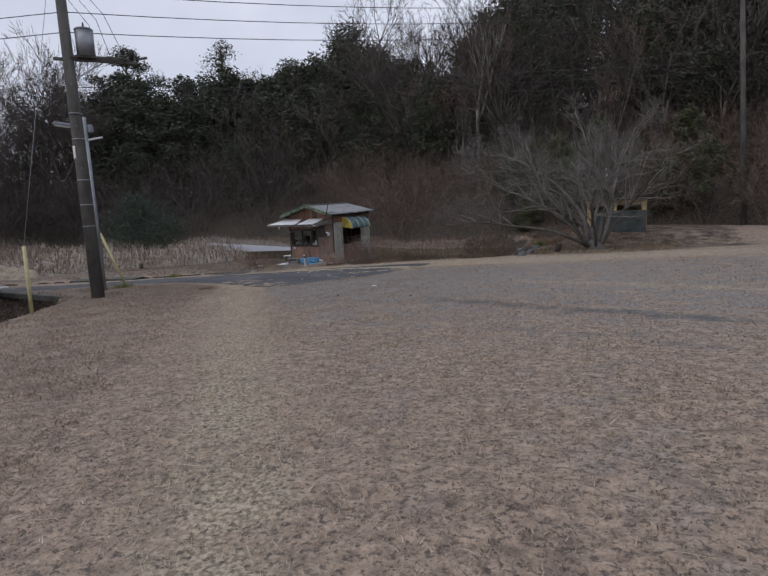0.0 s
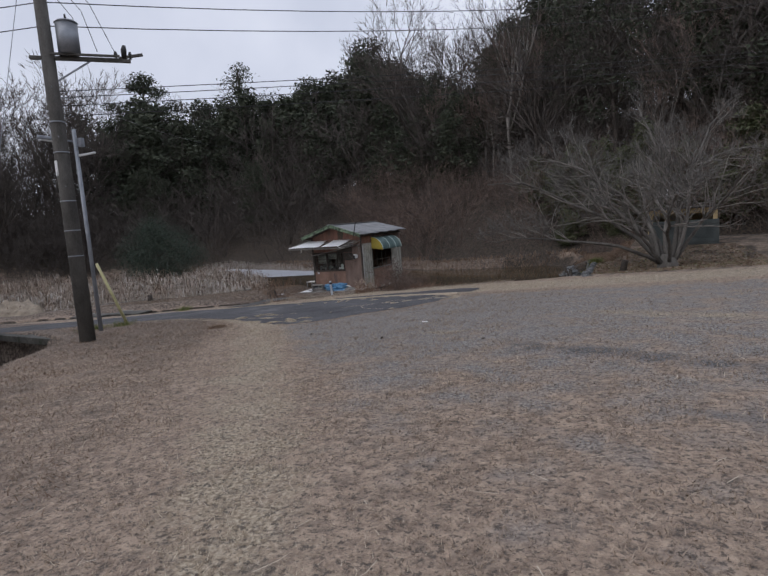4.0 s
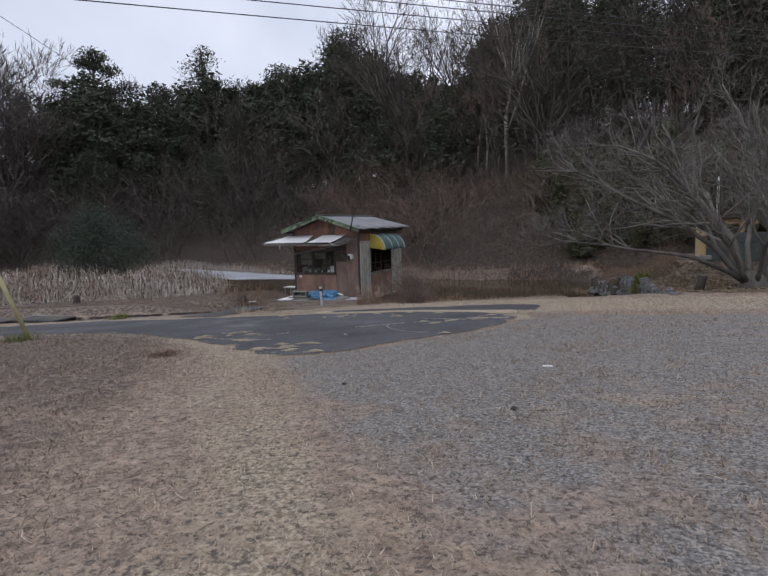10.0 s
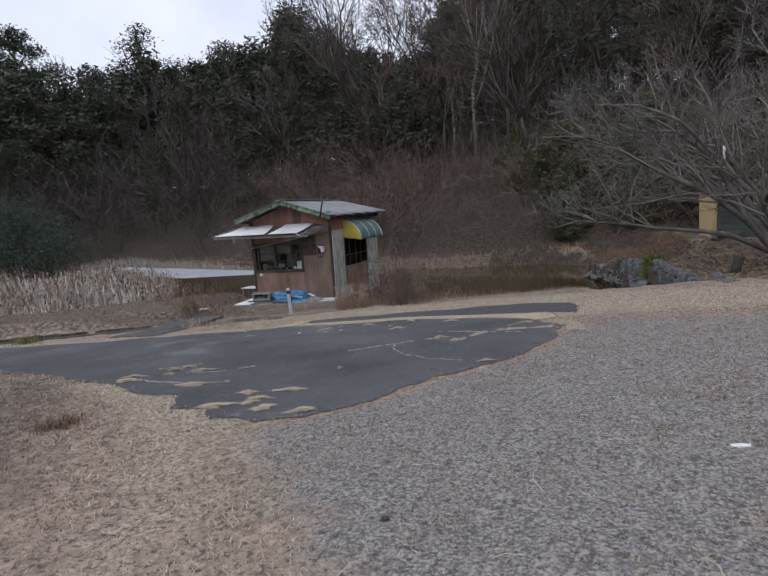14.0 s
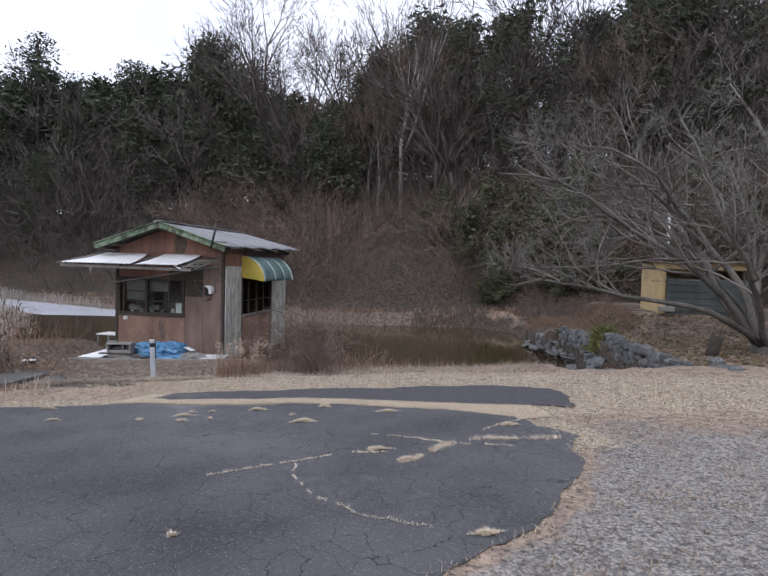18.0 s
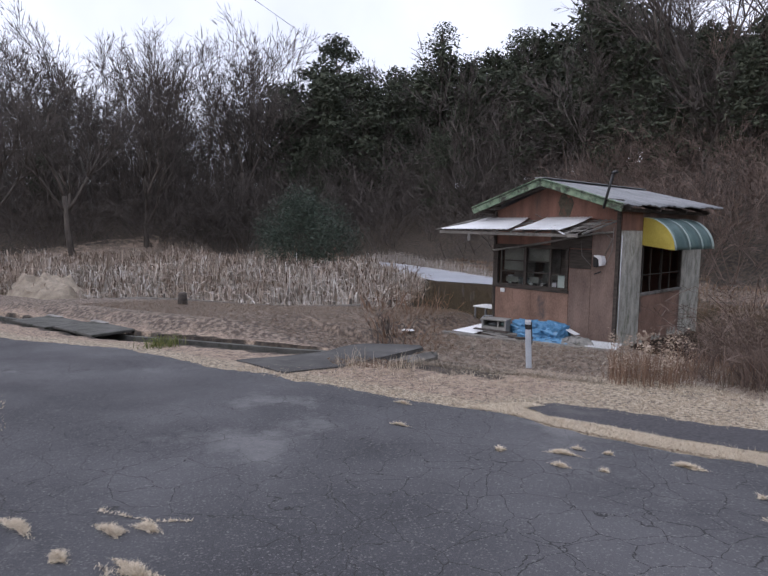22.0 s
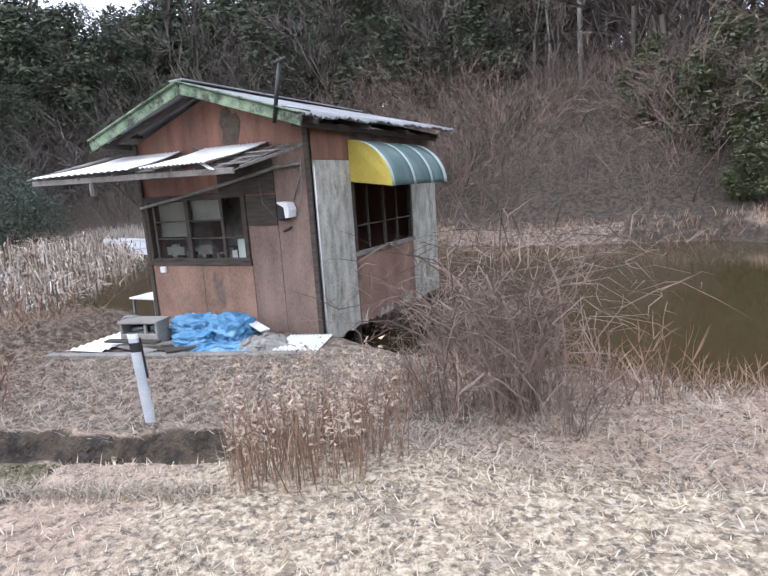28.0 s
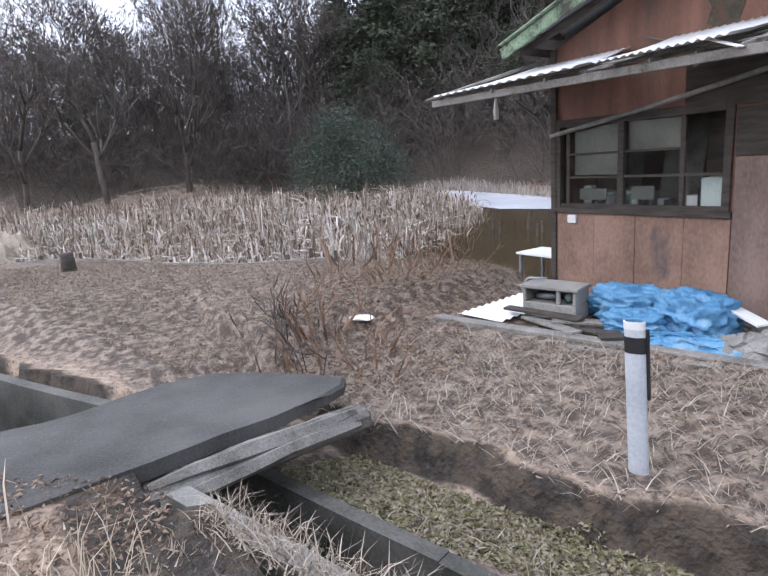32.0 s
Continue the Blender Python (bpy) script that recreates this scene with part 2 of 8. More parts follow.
M_FADED = material("faded_panel", (0.12, 0.084, 0.069), (0.26, 0.186, 0.152), scale=2.4, fine=38, rough=0.8, bump=0.2, stretch=(1.5, 1.5, 0.6),
                   stain=(0.13, 0.095, 0.075), stain_scale=1.3, stain_at=0.55, amount=0.004)
M_ALGAE = material("algae_grown_panel", (0.2, 0.2, 0.165), (0.55, 0.535, 0.47), scale=5, fine=44, rough=0.9, bump=0.4, stretch=(1.5, 1.5, 0.7),
                   stain=(0.14, 0.155, 0.1), stain_scale=2.4, stain_at=0.56, amount=0.004)
M_DARKWOOD = material("dark_weathered_wood", (0.028, 0.023, 0.019), (0.085, 0.07, 0.058), scale=5, fine=80, stretch=(1, 1, 6), bump=0.4)
M_GREYWOOD = material("grey_weathered_wood", (0.10, 0.095, 0.085), (0.30, 0.285, 0.26), scale=5, fine=90, bump=0.6, stain=(0.06, 0.055, 0.045), stain_scale=2.5, amount=0.01)
M_MOSSWOOD = material("green_painted_wood", (0.04, 0.085, 0.05), (0.26, 0.34, 0.23), scale=9, fine=60, bump=0.8, stain=(0.05, 0.05, 0.04), stain_scale=7, stain_at=0.5, amount=0.008)
M_ROOF = material("grey_corrugated_roofing", (0.16, 0.165, 0.17), (0.31, 0.315, 0.32), scale=2, fine=50, rough=0.6, bump=0.2, stain=(0.09, 0.09, 0.085), stain_scale=1.4, stain_at=0.57, amount=0.004)
M_WHITE = material("white_plastic_sheet", (0.62, 0.63, 0.63), (0.82, 0.83, 0.83), scale=2, fine=40, rough=0.45, bump=0.1, stain=(0.42, 0.42, 0.38), stain_scale=1.8, stain_at=0.62, amount=0.003)
M_YELLOW = material("yellow_awning_cloth", (0.42, 0.33, 0.05), (0.58, 0.47, 0.09), scale=3, fine=60, rough=0.7, bump=0.15, stain=(0.36, 0.28, 0.06), stain_scale=2.5, amount=0.003)
M_TEAL = material("teal_awning_cloth", (0.07, 0.12, 0.115), (0.14, 0.21, 0.2), scale=3, fine=60, rough=0.6, bump=0.15, stain=(0.15, 0.22, 0.19), stain_scale=2.2, amount=0.003)
M_PALE = material("pale_awning_stripe", (0.30, 0.40, 0.37), (0.50, 0.58, 0.54), scale=3, fine=60, rough=0.7, bump=0.15, amount=0.003)
M_BLUE = material("blue_tarpaulin", (0.045, 0.16, 0.31), (0.14, 0.33, 0.52), scale=5, fine=60, rough=0.5, bump=0.3, stain=(0.30, 0.40, 0.47), stain_scale=4, stain_at=0.56, amount=0.008)
M_POST = material("white_post_plastic", (0.36, 0.39, 0.43), (0.52, 0.55, 0.59), scale=3, fine=60, rough=0.5, bump=0.1, stain=(0.40, 0.40, 0.40), stain_scale=4, stain_at=0.62)
M_MOULD = material("dark_green_mould", (0.035, 0.04, 0.03), (0.12, 0.1, 0.07), scale=9, fine=50, rough=0.9, bump=0.3, stain=(0.13, 0.068, 0.048), stain_scale=6, stain_at=0.52)
M_PALEBOARD = material("pale_pane_backing", (0.2, 0.2, 0.18), (0.36, 0.36, 0.33), scale=3, fine=40, rough=0.85, bump=0.1, stain=(0.12, 0.12, 0.1), stain_scale=2.5, stain_at=0.58)
M_BLACK = material("black_plastic", (0.008, 0.008, 0.009), (0.025, 0.025, 0.026), rough=0.5, bump=0.1)
M_STEEL = material("galvanised_steel", (0.20, 0.22, 0.25), (0.33, 0.35, 0.38), scale=4, rough=0.5, metal=0.5, bump=0.1)
M_POLEWOOD = material("dark_utility_pole_concrete", (0.045, 0.042, 0.038), (0.12, 0.115, 0.105), scale=4, fine=60, bump=0.3, stretch=(1, 1, 0.3))
M_GUARD = material("yellow_guy_guard", (0.38, 0.355, 0.17), (0.55, 0.515, 0.28), scale=5, fine=50, rough=0.55, bump=0.1, stain=(0.33, 0.32, 0.2), stain_scale=4)
M_CREAM = material("cream_render", (0.48, 0.36, 0.18), (0.63, 0.49, 0.27), scale=2, fine=50, bump=0.2, stain=(0.33, 0.26, 0.15), stain_scale=1.2, stain_at=0.6)
M_SCREEN = material("dark_grey_board", (0.045, 0.055, 0.055), (0.10, 0.115, 0.11), scale=2, fine=40, bump=0.2, stain=(0.16, 0.16, 0.14), stain_scale=1.5, stain_at=0.62)
M_STONE = material("grey_field_stone", (0.06, 0.063, 0.064), (0.2, 0.206, 0.208), scale=5, fine=50, bump=0.7, stain=(0.06, 0.068, 0.05), stain_scale=3, each=0.3)
M_BARK = material("grey_bark", (0.07, 0.064, 0.056), (0.2, 0.187, 0.168), scale=3, fine=30, bump=0.7, stretch=(1, 1, 0.3), each=0.25)
M_PALEBARK = material("pale_grey_bark", (0.12, 0.107, 0.095), (0.27, 0.25, 0.225), scale=3, fine=30, bump=0.7, stretch=(1, 1, 0.3))
M_BARKDARK = material("dark_bark", (0.045, 0.036, 0.03), (0.13, 0.11, 0.092), scale=3, fine=30, bump=0.7, stretch=(1, 1, 0.3), each=0.25)
M_TWIG = material("brown_grey_twigs", (0.05, 0.042, 0.037), (0.12, 0.103, 0.09), scale=1, fine=8, bump=0, each=0.3)
M_TWIGRED = material("reddish_brown_twigs", (0.09, 0.064, 0.051), (0.2, 0.148, 0.122), scale=1, fine=8, bump=0, each=0.3)
M_BRAMBLE = material("red_brown_bramble", (0.085, 0.06, 0.049), (0.23, 0.17, 0.138), scale=2, fine=9, bump=0, each=0.2)
M_CHERRYTWIG = material("lichen_grey_twigs", (0.068, 0.064, 0.058), (0.18, 0.171, 0.157), scale=1.5, fine=8, bump=0)
M_LEAF = island_material("dark_evergreen_leaves", [(0.028, 0.036, 0.022), (0.05, 0.062, 0.038), (0.085, 0.096, 0.062), (0.042, 0.05, 0.032)], rough=0.9)
M_BUSH = island_material("blue_green_conifer_leaves", [(0.022, 0.038, 0.026), (0.04, 0.062, 0.042), (0.065, 0.09, 0.06), (0.035, 0.05, 0.034)], rough=0.65)
M_BAMBOO = island_material("bamboo_grass_leaves", [(0.04, 0.055, 0.02), (0.065, 0.082, 0.032), (0.105, 0.112, 0.052), (0.06, 0.062, 0.032)], rough=0.6)
M_REED = island_material("bleached_reed", [(0.19, 0.15, 0.115), (0.36, 0.31, 0.26), (0.52, 0.48, 0.43), (0.28, 0.215, 0.165), (0.62, 0.59, 0.55), (0.24, 0.19, 0.145)])
M_REEDTAN = island_material("tan_reed", [(0.16, 0.115, 0.085), (0.3, 0.235, 0.185), (0.43, 0.355, 0.285), (0.22, 0.165, 0.125)])
M_REEDHEAD = material("brown_seed_head", (0.07, 0.045, 0.03), (0.16, 0.11, 0.075), scale=10, bump=0.2)
M_STRAW = island_material("straw_blades", [(0.34, 0.275, 0.195), (0.48, 0.40, 0.30), (0.62, 0.54, 0.43), (0.42, 0.345, 0.255)])
M_LAWN = island_material("lawn_blades", [(0.2, 0.15, 0.115), (0.31, 0.245, 0.185), (0.43, 0.345, 0.265), (0.15, 0.12, 0.1)])
M_BANKGRASS = island_material("matted_dead_grass", [(0.15, 0.12, 0.095), (0.32, 0.27, 0.21), (0.52, 0.46, 0.38), (0.25, 0.2, 0.155), (0.4, 0.34, 0.27)])
M_WITHERED = island_material("withered_grass", [(0.1, 0.075, 0.055), (0.21, 0.165, 0.123), (0.33, 0.275, 0.213), (0.15, 0.108, 0.08)])
M_RUSSET = island_material("russet_stems", [(0.115, 0.068, 0.045), (0.2, 0.122, 0.082), (0.28, 0.185, 0.125), (0.16, 0.1, 0.068)])
M_PLUME = island_material("pale_plumes", [(0.3, 0.23, 0.17), (0.46, 0.37, 0.29)])
M_JOINT = island_material("bleached_straw", [(0.42, 0.345, 0.245), (0.6, 0.51, 0.385), (0.74, 0.66, 0.53), (0.52, 0.435, 0.325)])
M_MOSS = island_material("moss_and_dead_leaves", [(0.10, 0.10, 0.04), (0.17, 0.16, 0.07), (0.24, 0.2, 0.13), (0.3, 0.27, 0.21), (0.13, 0.13, 0.045)])
M_LITTER = island_material("fallen_leaves", [(0.12, 0.07, 0.045), (0.21, 0.14, 0.09), (0.28, 0.21, 0.15), (0.16, 0.10, 0.075)])
M_WEED = island_material("green_weeds", [(0.08, 0.11, 0.03), (0.15, 0.17, 0.05), (0.23, 0.22, 0.08)])
M_STRAWHEAP = material("matted_straw", (0.19, 0.155, 0.115), (0.36, 0.305, 0.235), scale=4, fine=50, bump=0.8, amount=0.04)
M_CHANNEL = material("dirty_channel_concrete", (0.04, 0.04, 0.034), (0.12, 0.116, 0.104), scale=3, fine=60, bump=0.4, stain=(0.03, 0.032, 0.022), stain_scale=1.6, stain_at=0.52, amount=0.008)
M_ICE = material("pale_ice", (0.36, 0.38, 0.42), (0.55, 0.57, 0.61), scale=0.6, fine=8, rough=0.35, bump=0.05)


def water_material():
    m = bpy.data.materials.new("murky_pond_water")
    m.use_nodes = True
    n, l = m.node_tree.nodes, m.node_tree.links
    out = n["Principled BSDF"]
    out.inputs["Base Color"].default_value = (0.055, 0.04, 0.02, 1)
    out.inputs["Roughness"].default_value, out.inputs["IOR"].default_value = 0.06, 1.33
    no, bp = n.new("ShaderNodeTexNoise"), n.new("ShaderNodeBump")
    no.inputs["Scale"].default_value = 3.0
    bp.inputs["Strength"].default_value, bp.inputs["Distance"].default_value = 0.08, 0.02
    l.new(no.outputs["Fac"], bp.inputs["Height"])
    l.new(bp.outputs["Normal"], out.inputs["Normal"])
    return m


def glass_material():
    m = bpy.data.materials.new("dusty_window_glass")
    m.use_nodes = True
    out = m.node_tree.nodes["Principled BSDF"]
    out.inputs["Base Color"].default_value = (0.75, 0.78, 0.76, 1)
    out.inputs["Roughness"].default_value, out.inputs["Transmission Weight"].default_value = 0.08, 1.0
    out.inputs["IOR"].default_value = 1.45
    return m


M_WATER, M_GLASS = water_material(), glass_material()

# ---- mesh helpers ----


def mesh_of(name, verts, faces, mat, smooth=False):
    me = bpy.data.meshes.new(name)
    me.from_pydata([tuple(v) for v in verts], [], faces)
    me.materials.append(mat)
    if smooth:
        me.polygons.foreach_set("use_smooth", [True] * len(me.polygons))
    me.update()
    return me


def bm_mesh(name, bm, mat, smooth=False):
    me = bpy.data.meshes.new(name)
    bmesh.ops.recalc_face_normals(bm, faces=bm.faces)
    bm.to_mesh(me)
    bm.free()
    me.materials.append(mat)
    if smooth:
        me.polygons.foreach_set("use_smooth", [True] * len(me.polygons))
    return me


def thing(name, at=(0, 0, 0), label="", category="", group="", kind="", rz=0.0):
    ob = new(name)
    ob.matrix_basis = pose(*at, 0, 0, rz)
    return tagged(ob, label, category, group, kind)


def part(name, me, parent, label="", m=None):
    """One mesh object under a thing or a part; me may be a mesh or a (bmesh, material) pair."""
    if isinstance(me, tuple):
        me = bm_mesh(name, *me)
    ob = new(name, me)
    ob.parent = parent
    if m is not None:
        ob.matrix_basis = m
    return tagged(ob, label)


def box(lo, hi, bevel=0.0, bm=None):
    bm = bm or bmesh.new()
    m = Matrix.Translation([(a + b) / 2 for a, b in zip(lo, hi)]) @ Matrix.Diagonal((*[max(b - a, 1e-4) for a, b in zip(lo, hi)], 1))
    made = bmesh.ops.create_cube(bm, size=1, matrix=m)
    if bevel:
        es = list({e for v in made["verts"] for e in v.link_edges})
        bmesh.ops.bevel(bm, geom=es, offset=bevel, segments=1, affect="EDGES")
    return bm


def beam(a, b, w, h, bm=None, bevel=0.004):
    """A squared timber from a to b."""
    bm = bm or bmesh.new()
    a, b = Vector(a), Vector(b)
    d = b - a
    q = d.to_track_quat("X", "Z").to_matrix().to_4x4()
    m = Matrix.Translation((a + b) / 2) @ q @ Matrix.Diagonal((d.length, w, h, 1))
    made = bmesh.ops.create_cube(bm, size=1, matrix=m)
    if bevel:
        bmesh.ops.bevel(bm, geom=list({e for v in made["verts"] for e in v.link_edges}), offset=bevel, segments=1, affect="EDGES")
    return bm


def tubes(chains, sides=6):
    """Verts and faces of tapered tubes. Each chain: (points, radii)."""
    verts, faces = [], []
    for pts, radii in chains:
        base = len(verts)
        n = len(pts)
        for i in range(n):
            p = Vector(pts[i])
            d = Vector(pts[min(i + 1, n - 1)]) - Vector(pts[max(i - 1, 0)])
            if d.length < 1e-6:
                d = Vector((0, 0, 1))
            d.normalize()
            u = d.cross(Vector((0.31, 0.95, 0.1)))
            if u.length < 0.1:
                u = d.cross(Vector((1, 0, 0)))
            u.normalize()
            v = d.cross(u)
            for k in range(sides):
                a = 2 * math.pi * k / sides
                verts.append(p + (u * math.cos(a) + v * math.sin(a)) * radii[i])
        for i in range(n - 1):
            for k in range(sides):
                k2 = (k + 1) % sides
                faces.append((base + i * sides + k, base + i * sides + k2, base + (i + 1) * sides + k2, base + (i + 1) * sides + k))
        faces.append(tuple(base + (n - 1) * sides + k for k in range(sides)))
        faces.append(tuple(base + k for k in reversed(range(sides))))
    return verts, faces


def tube_mesh(name, chains, mat, sides=8, smooth=True):
    return mesh_of(name, *tubes(chains, sides), mat, smooth)


def tri_mesh(name, verts, tris, mat):
    """A mesh from numpy arrays of verts (n, 3) and triangles (m, 3)."""
    me = bpy.data.meshes.new(name)
    verts, tris = np.asarray(verts, np.float32), np.asarray(tris, np.int32)
    me.vertices.add(len(verts))
    me.vertices.foreach_set("co", verts.ravel())
    me.loops.add(tris.size)
    me.loops.foreach_set("vertex_index", tris.ravel())
    me.polygons.add(len(tris))
    me.polygons.foreach_set("loop_start", np.arange(0, tris.size, 3, dtype=np.int32))
    me.materials.append(mat)
    me.update(calc_edges=True)
    return me


def blades(name, base, height, lean, width, mat, rng, bend=0.35, knee=0.6):
    """Grass or reed blades: three triangles each, bent over. base (n, 3), height (n,), lean (n,) as a share of the height."""
    n = len(base)
    a, f = rng.uniform(0, 2 * np.pi, n), rng.uniform(0, 2 * np.pi, n)
    d = np.stack([np.cos(a), np.sin(a), np.zeros(n)], 1)
    s = np.stack([np.cos(f), np.sin(f), np.zeros(n)], 1) * (width * rng.uniform(0.6, 1.4, n))[:, None] * 0.5
    up = np.array([0, 0, 1.0])
    mid = base + up * (height * knee)[:, None] + d * (height * lean * bend)[:, None]
    tip = base + up * (height * np.sqrt(np.maximum(0.05, 1 - lean ** 2 * 0.6)))[:, None] + d * (height * lean)[:, None]
    verts = np.stack([base - s, base + s, mid - s * 0.8, mid + s * 0.8, tip], 1).reshape(-1, 3)
    k = (np.arange(n) * 5)[:, None]
    tris = np.concatenate([k + np.array([[0, 1, 3]]), k + np.array([[0, 3, 2]]), k + np.array([[2, 3, 4]])], 1).reshape(-1, 3)
    return tri_mesh(name, verts, tris, mat)


def folded(name, base, height, reach, drop, width, mat, rng):
    """Broken stems: up to a knee, then folded over; reach and drop of the broken end as lengths."""
    n = len(base)
    a, f = rng.uniform(0, 2 * np.pi, n), rng.uniform(0, 2 * np.pi, n)
    d = np.stack([np.cos(a), np.sin(a), np.zeros(n)], 1)
    s = np.stack([np.cos(f), np.sin(f), np.zeros(n)], 1) * (width * rng.uniform(0.6, 1.4, n))[:, None] * 0.5
    up = np.array([0, 0, 1.0])
    knee = base + up * height[:, None] + d * (height * rng.uniform(0, 0.35, n))[:, None]
    half = knee + d * (reach * 0.6)[:, None] + up * (drop * 0.25 + 0.02)[:, None]
    tip = knee + d * reach[:, None] + up * drop[:, None]
    verts = np.stack([base - s, base + s, knee - s, knee + s, half - s * 0.8 + up * 0.006, half + s * 0.8, tip], 1).reshape(-1, 3)
    k = (np.arange(n) * 7)[:, None]
    tris = np.concatenate([k + np.array([q]) for q in ([0, 1, 3], [0, 3, 2], [2, 3, 5], [2, 5, 4], [4, 5, 6])], 1).reshape(-1, 3)
    return tri_mesh(name, verts, tris, mat)


def leaves(centres, size, rng, squash=0.5):
    """Small pointed leaves at the given centres, turned every way."""
    n = len(centres)
    u = rng.normal(size=(n, 3))
    u[:, 2] *= squash
    u /= np.linalg.norm(u, axis=1)[:, None] + 1e-9
    w = rng.normal(size=(n, 3))
    v = np.cross(u, w)
    v /= np.linalg.norm(v, axis=1)[:, None] + 1e-9
    s = (size * rng.uniform(0.6, 1.4, n))[:, None]
    verts = np.stack([centres - u * s - v * s * 0.35, centres - u * s * 0.4 + v * s * 0.5, centres + u * s], 1).reshape(-1, 3)
    return verts, np.arange(n * 3).reshape(-1, 3)


# ---- the lie of the land ----
WATER = -0.45
POND = [(-37, 13), (-35, -6), (-24, -8.2), (-15, -4.6), (-11.8, -2.6), (-8, -1.3), (-6.2, 0.2), (-5, 1.2), (-3.2, 1.0), (-2.2, 0.75), (0.2, 0.75), (1.2, 0.3),
        (2.4, -0.05), (4, -0.35), (5.5, -0.3), (7.0, 0.2), (7.8, 1.4), (8.05, 3.0), (7.95, 5.2), (7.4, 6.5), (7.1, 8.2), (6.9, 11.8), (5, 13.3), (0.6, 12), (-3, 12.6), (-12, 17), (-22, 19.5), (-31, 18.5)]
BASIN = [(-70, -90), (-54, -14), (-42, 14), (-34, 20.5), (-24, 21.5), (-12, 18.6), (-3, 14), (0.6, 13.2), (6, 14.5), (9, 13.5), (16, 13), (26, 8), (36, -4), (46, -24), (56, -90)]
MOUND = [(9.05, 4.9), (9.3, 2.0), (9.6, -1.5), (13, -2.6), (18, -1), (18, 13), (9, 13.5), (8.0, 10.5), (8.35, 8.5), (8.75, 6.0)]
SHELF = [(6.6, 0.0), (7.0, 0.2), (7.8, 1.4), (8.05, 3.0), (7.95, 5.2), (7.4, 6.5), (7.3, 8.2), (8.3, 8.6), (8.72, 6.0), (9.02, 4.9), (9.27, 2.0), (9.58, -1.2), (8.6, -1.35), (7.2, -1.0)]  # low ground under the stone wall
STREAM = [(-3.6, -11.9), (-2.3, -12.5), (-1.0, -13.9), (0.7, -16.1), (2.6, -18.8), (8, -27), (15, -39), (9, -41), (2.2, -24.6), (-4.1, -15.9), (-8.9, -11.3), (-6.5, -10.9)]
GARDEN = [(-9.3, -11.2), (-4.45, -16.0), (1.8, -24.7), (8.6, -41.2), (-30, -60), (-60, -30), (-30, -16.5)]


def signed(poly, x, y):
    """Distance from points to a polygon, below nought inside. x and y are arrays."""
    x, y = np.asarray(x, float), np.asarray(y, float)
    best, inside = np.full(x.shape, 1e9), np.zeros(x.shape, bool)
    for (ax, ay), (bx, by) in zip(poly, poly[1:] + poly[:1]):
        dx, dy = bx - ax, by - ay
        k = np.clip(((x - ax) * dx + (y - ay) * dy) / (dx * dx + dy * dy), 0, 1)
        best = np.minimum(best, np.hypot(x - ax - k * dx, y - ay - k * dy))
        if ay != by:
            cross = ((ay > y) != (by > y)) & (x < (bx - ax) * (y - ay) / (by - ay) + ax)
            inside ^= cross
    return np.where(inside, -best, best)


def ease(a, b, v):
    k = np.clip((v - a) / (b - a), 0, 1)
    return k * k * (3 - 2 * k)


def waves(x, y, size, amp):
    return amp * (np.sin(x / size + 1.3 * np.sin(y / size * 0.7)) * np.cos(y / size * 1.1 + 0.8 * np.sin(x / size * 0.6)))


def plane(x, y):
    return 0.14 + 0.045 * x - 0.03 * y


DITCH = [(-40.0, -14.0), (-16.0, -8.5), (-10.5, -7.2), (-6.3, -6.35), (-4.5, -5.5), (-2.4, -4.6), (0.3, -3.85), (2.2, -3.3)]  # middle line of the road-side channel


def ditch_side(x, y):
    """Distance across the channel's middle line (above nought on the pond side), and the x of the nearest point on it."""
    x, y = np.asarray(x, float), np.asarray(y, float)
    best, side, near = np.full(x.shape, 1e9), np.zeros(x.shape), np.zeros(x.shape)
    for (ax, ay), (bx, by) in zip(DITCH, DITCH[1:]):
        dx, dy = bx - ax, by - ay
        k = np.clip(((x - ax) * dx + (y - ay) * dy) / (dx * dx + dy * dy), 0, 1)
        d = np.hypot(x - ax - k * dx, y - ay - k * dy)
        s = np.sign(-(x - ax) * dy + (y - ay) * dx)
        hit = d < best
        best, side, near = np.where(hit, d, best), np.where(hit, s * d, side), np.where(hit, ax + k * dx, near)
    return side, near


def cut_side(x, y):
    """How far a point lies below the cut edge of the bank, towards the channel."""
    return -2.64 + 0.27 * np.clip(x, -2, 1) + 0.05 * np.sin(x * 5.1) + 0.03 * np.sin(x * 13.7) - y


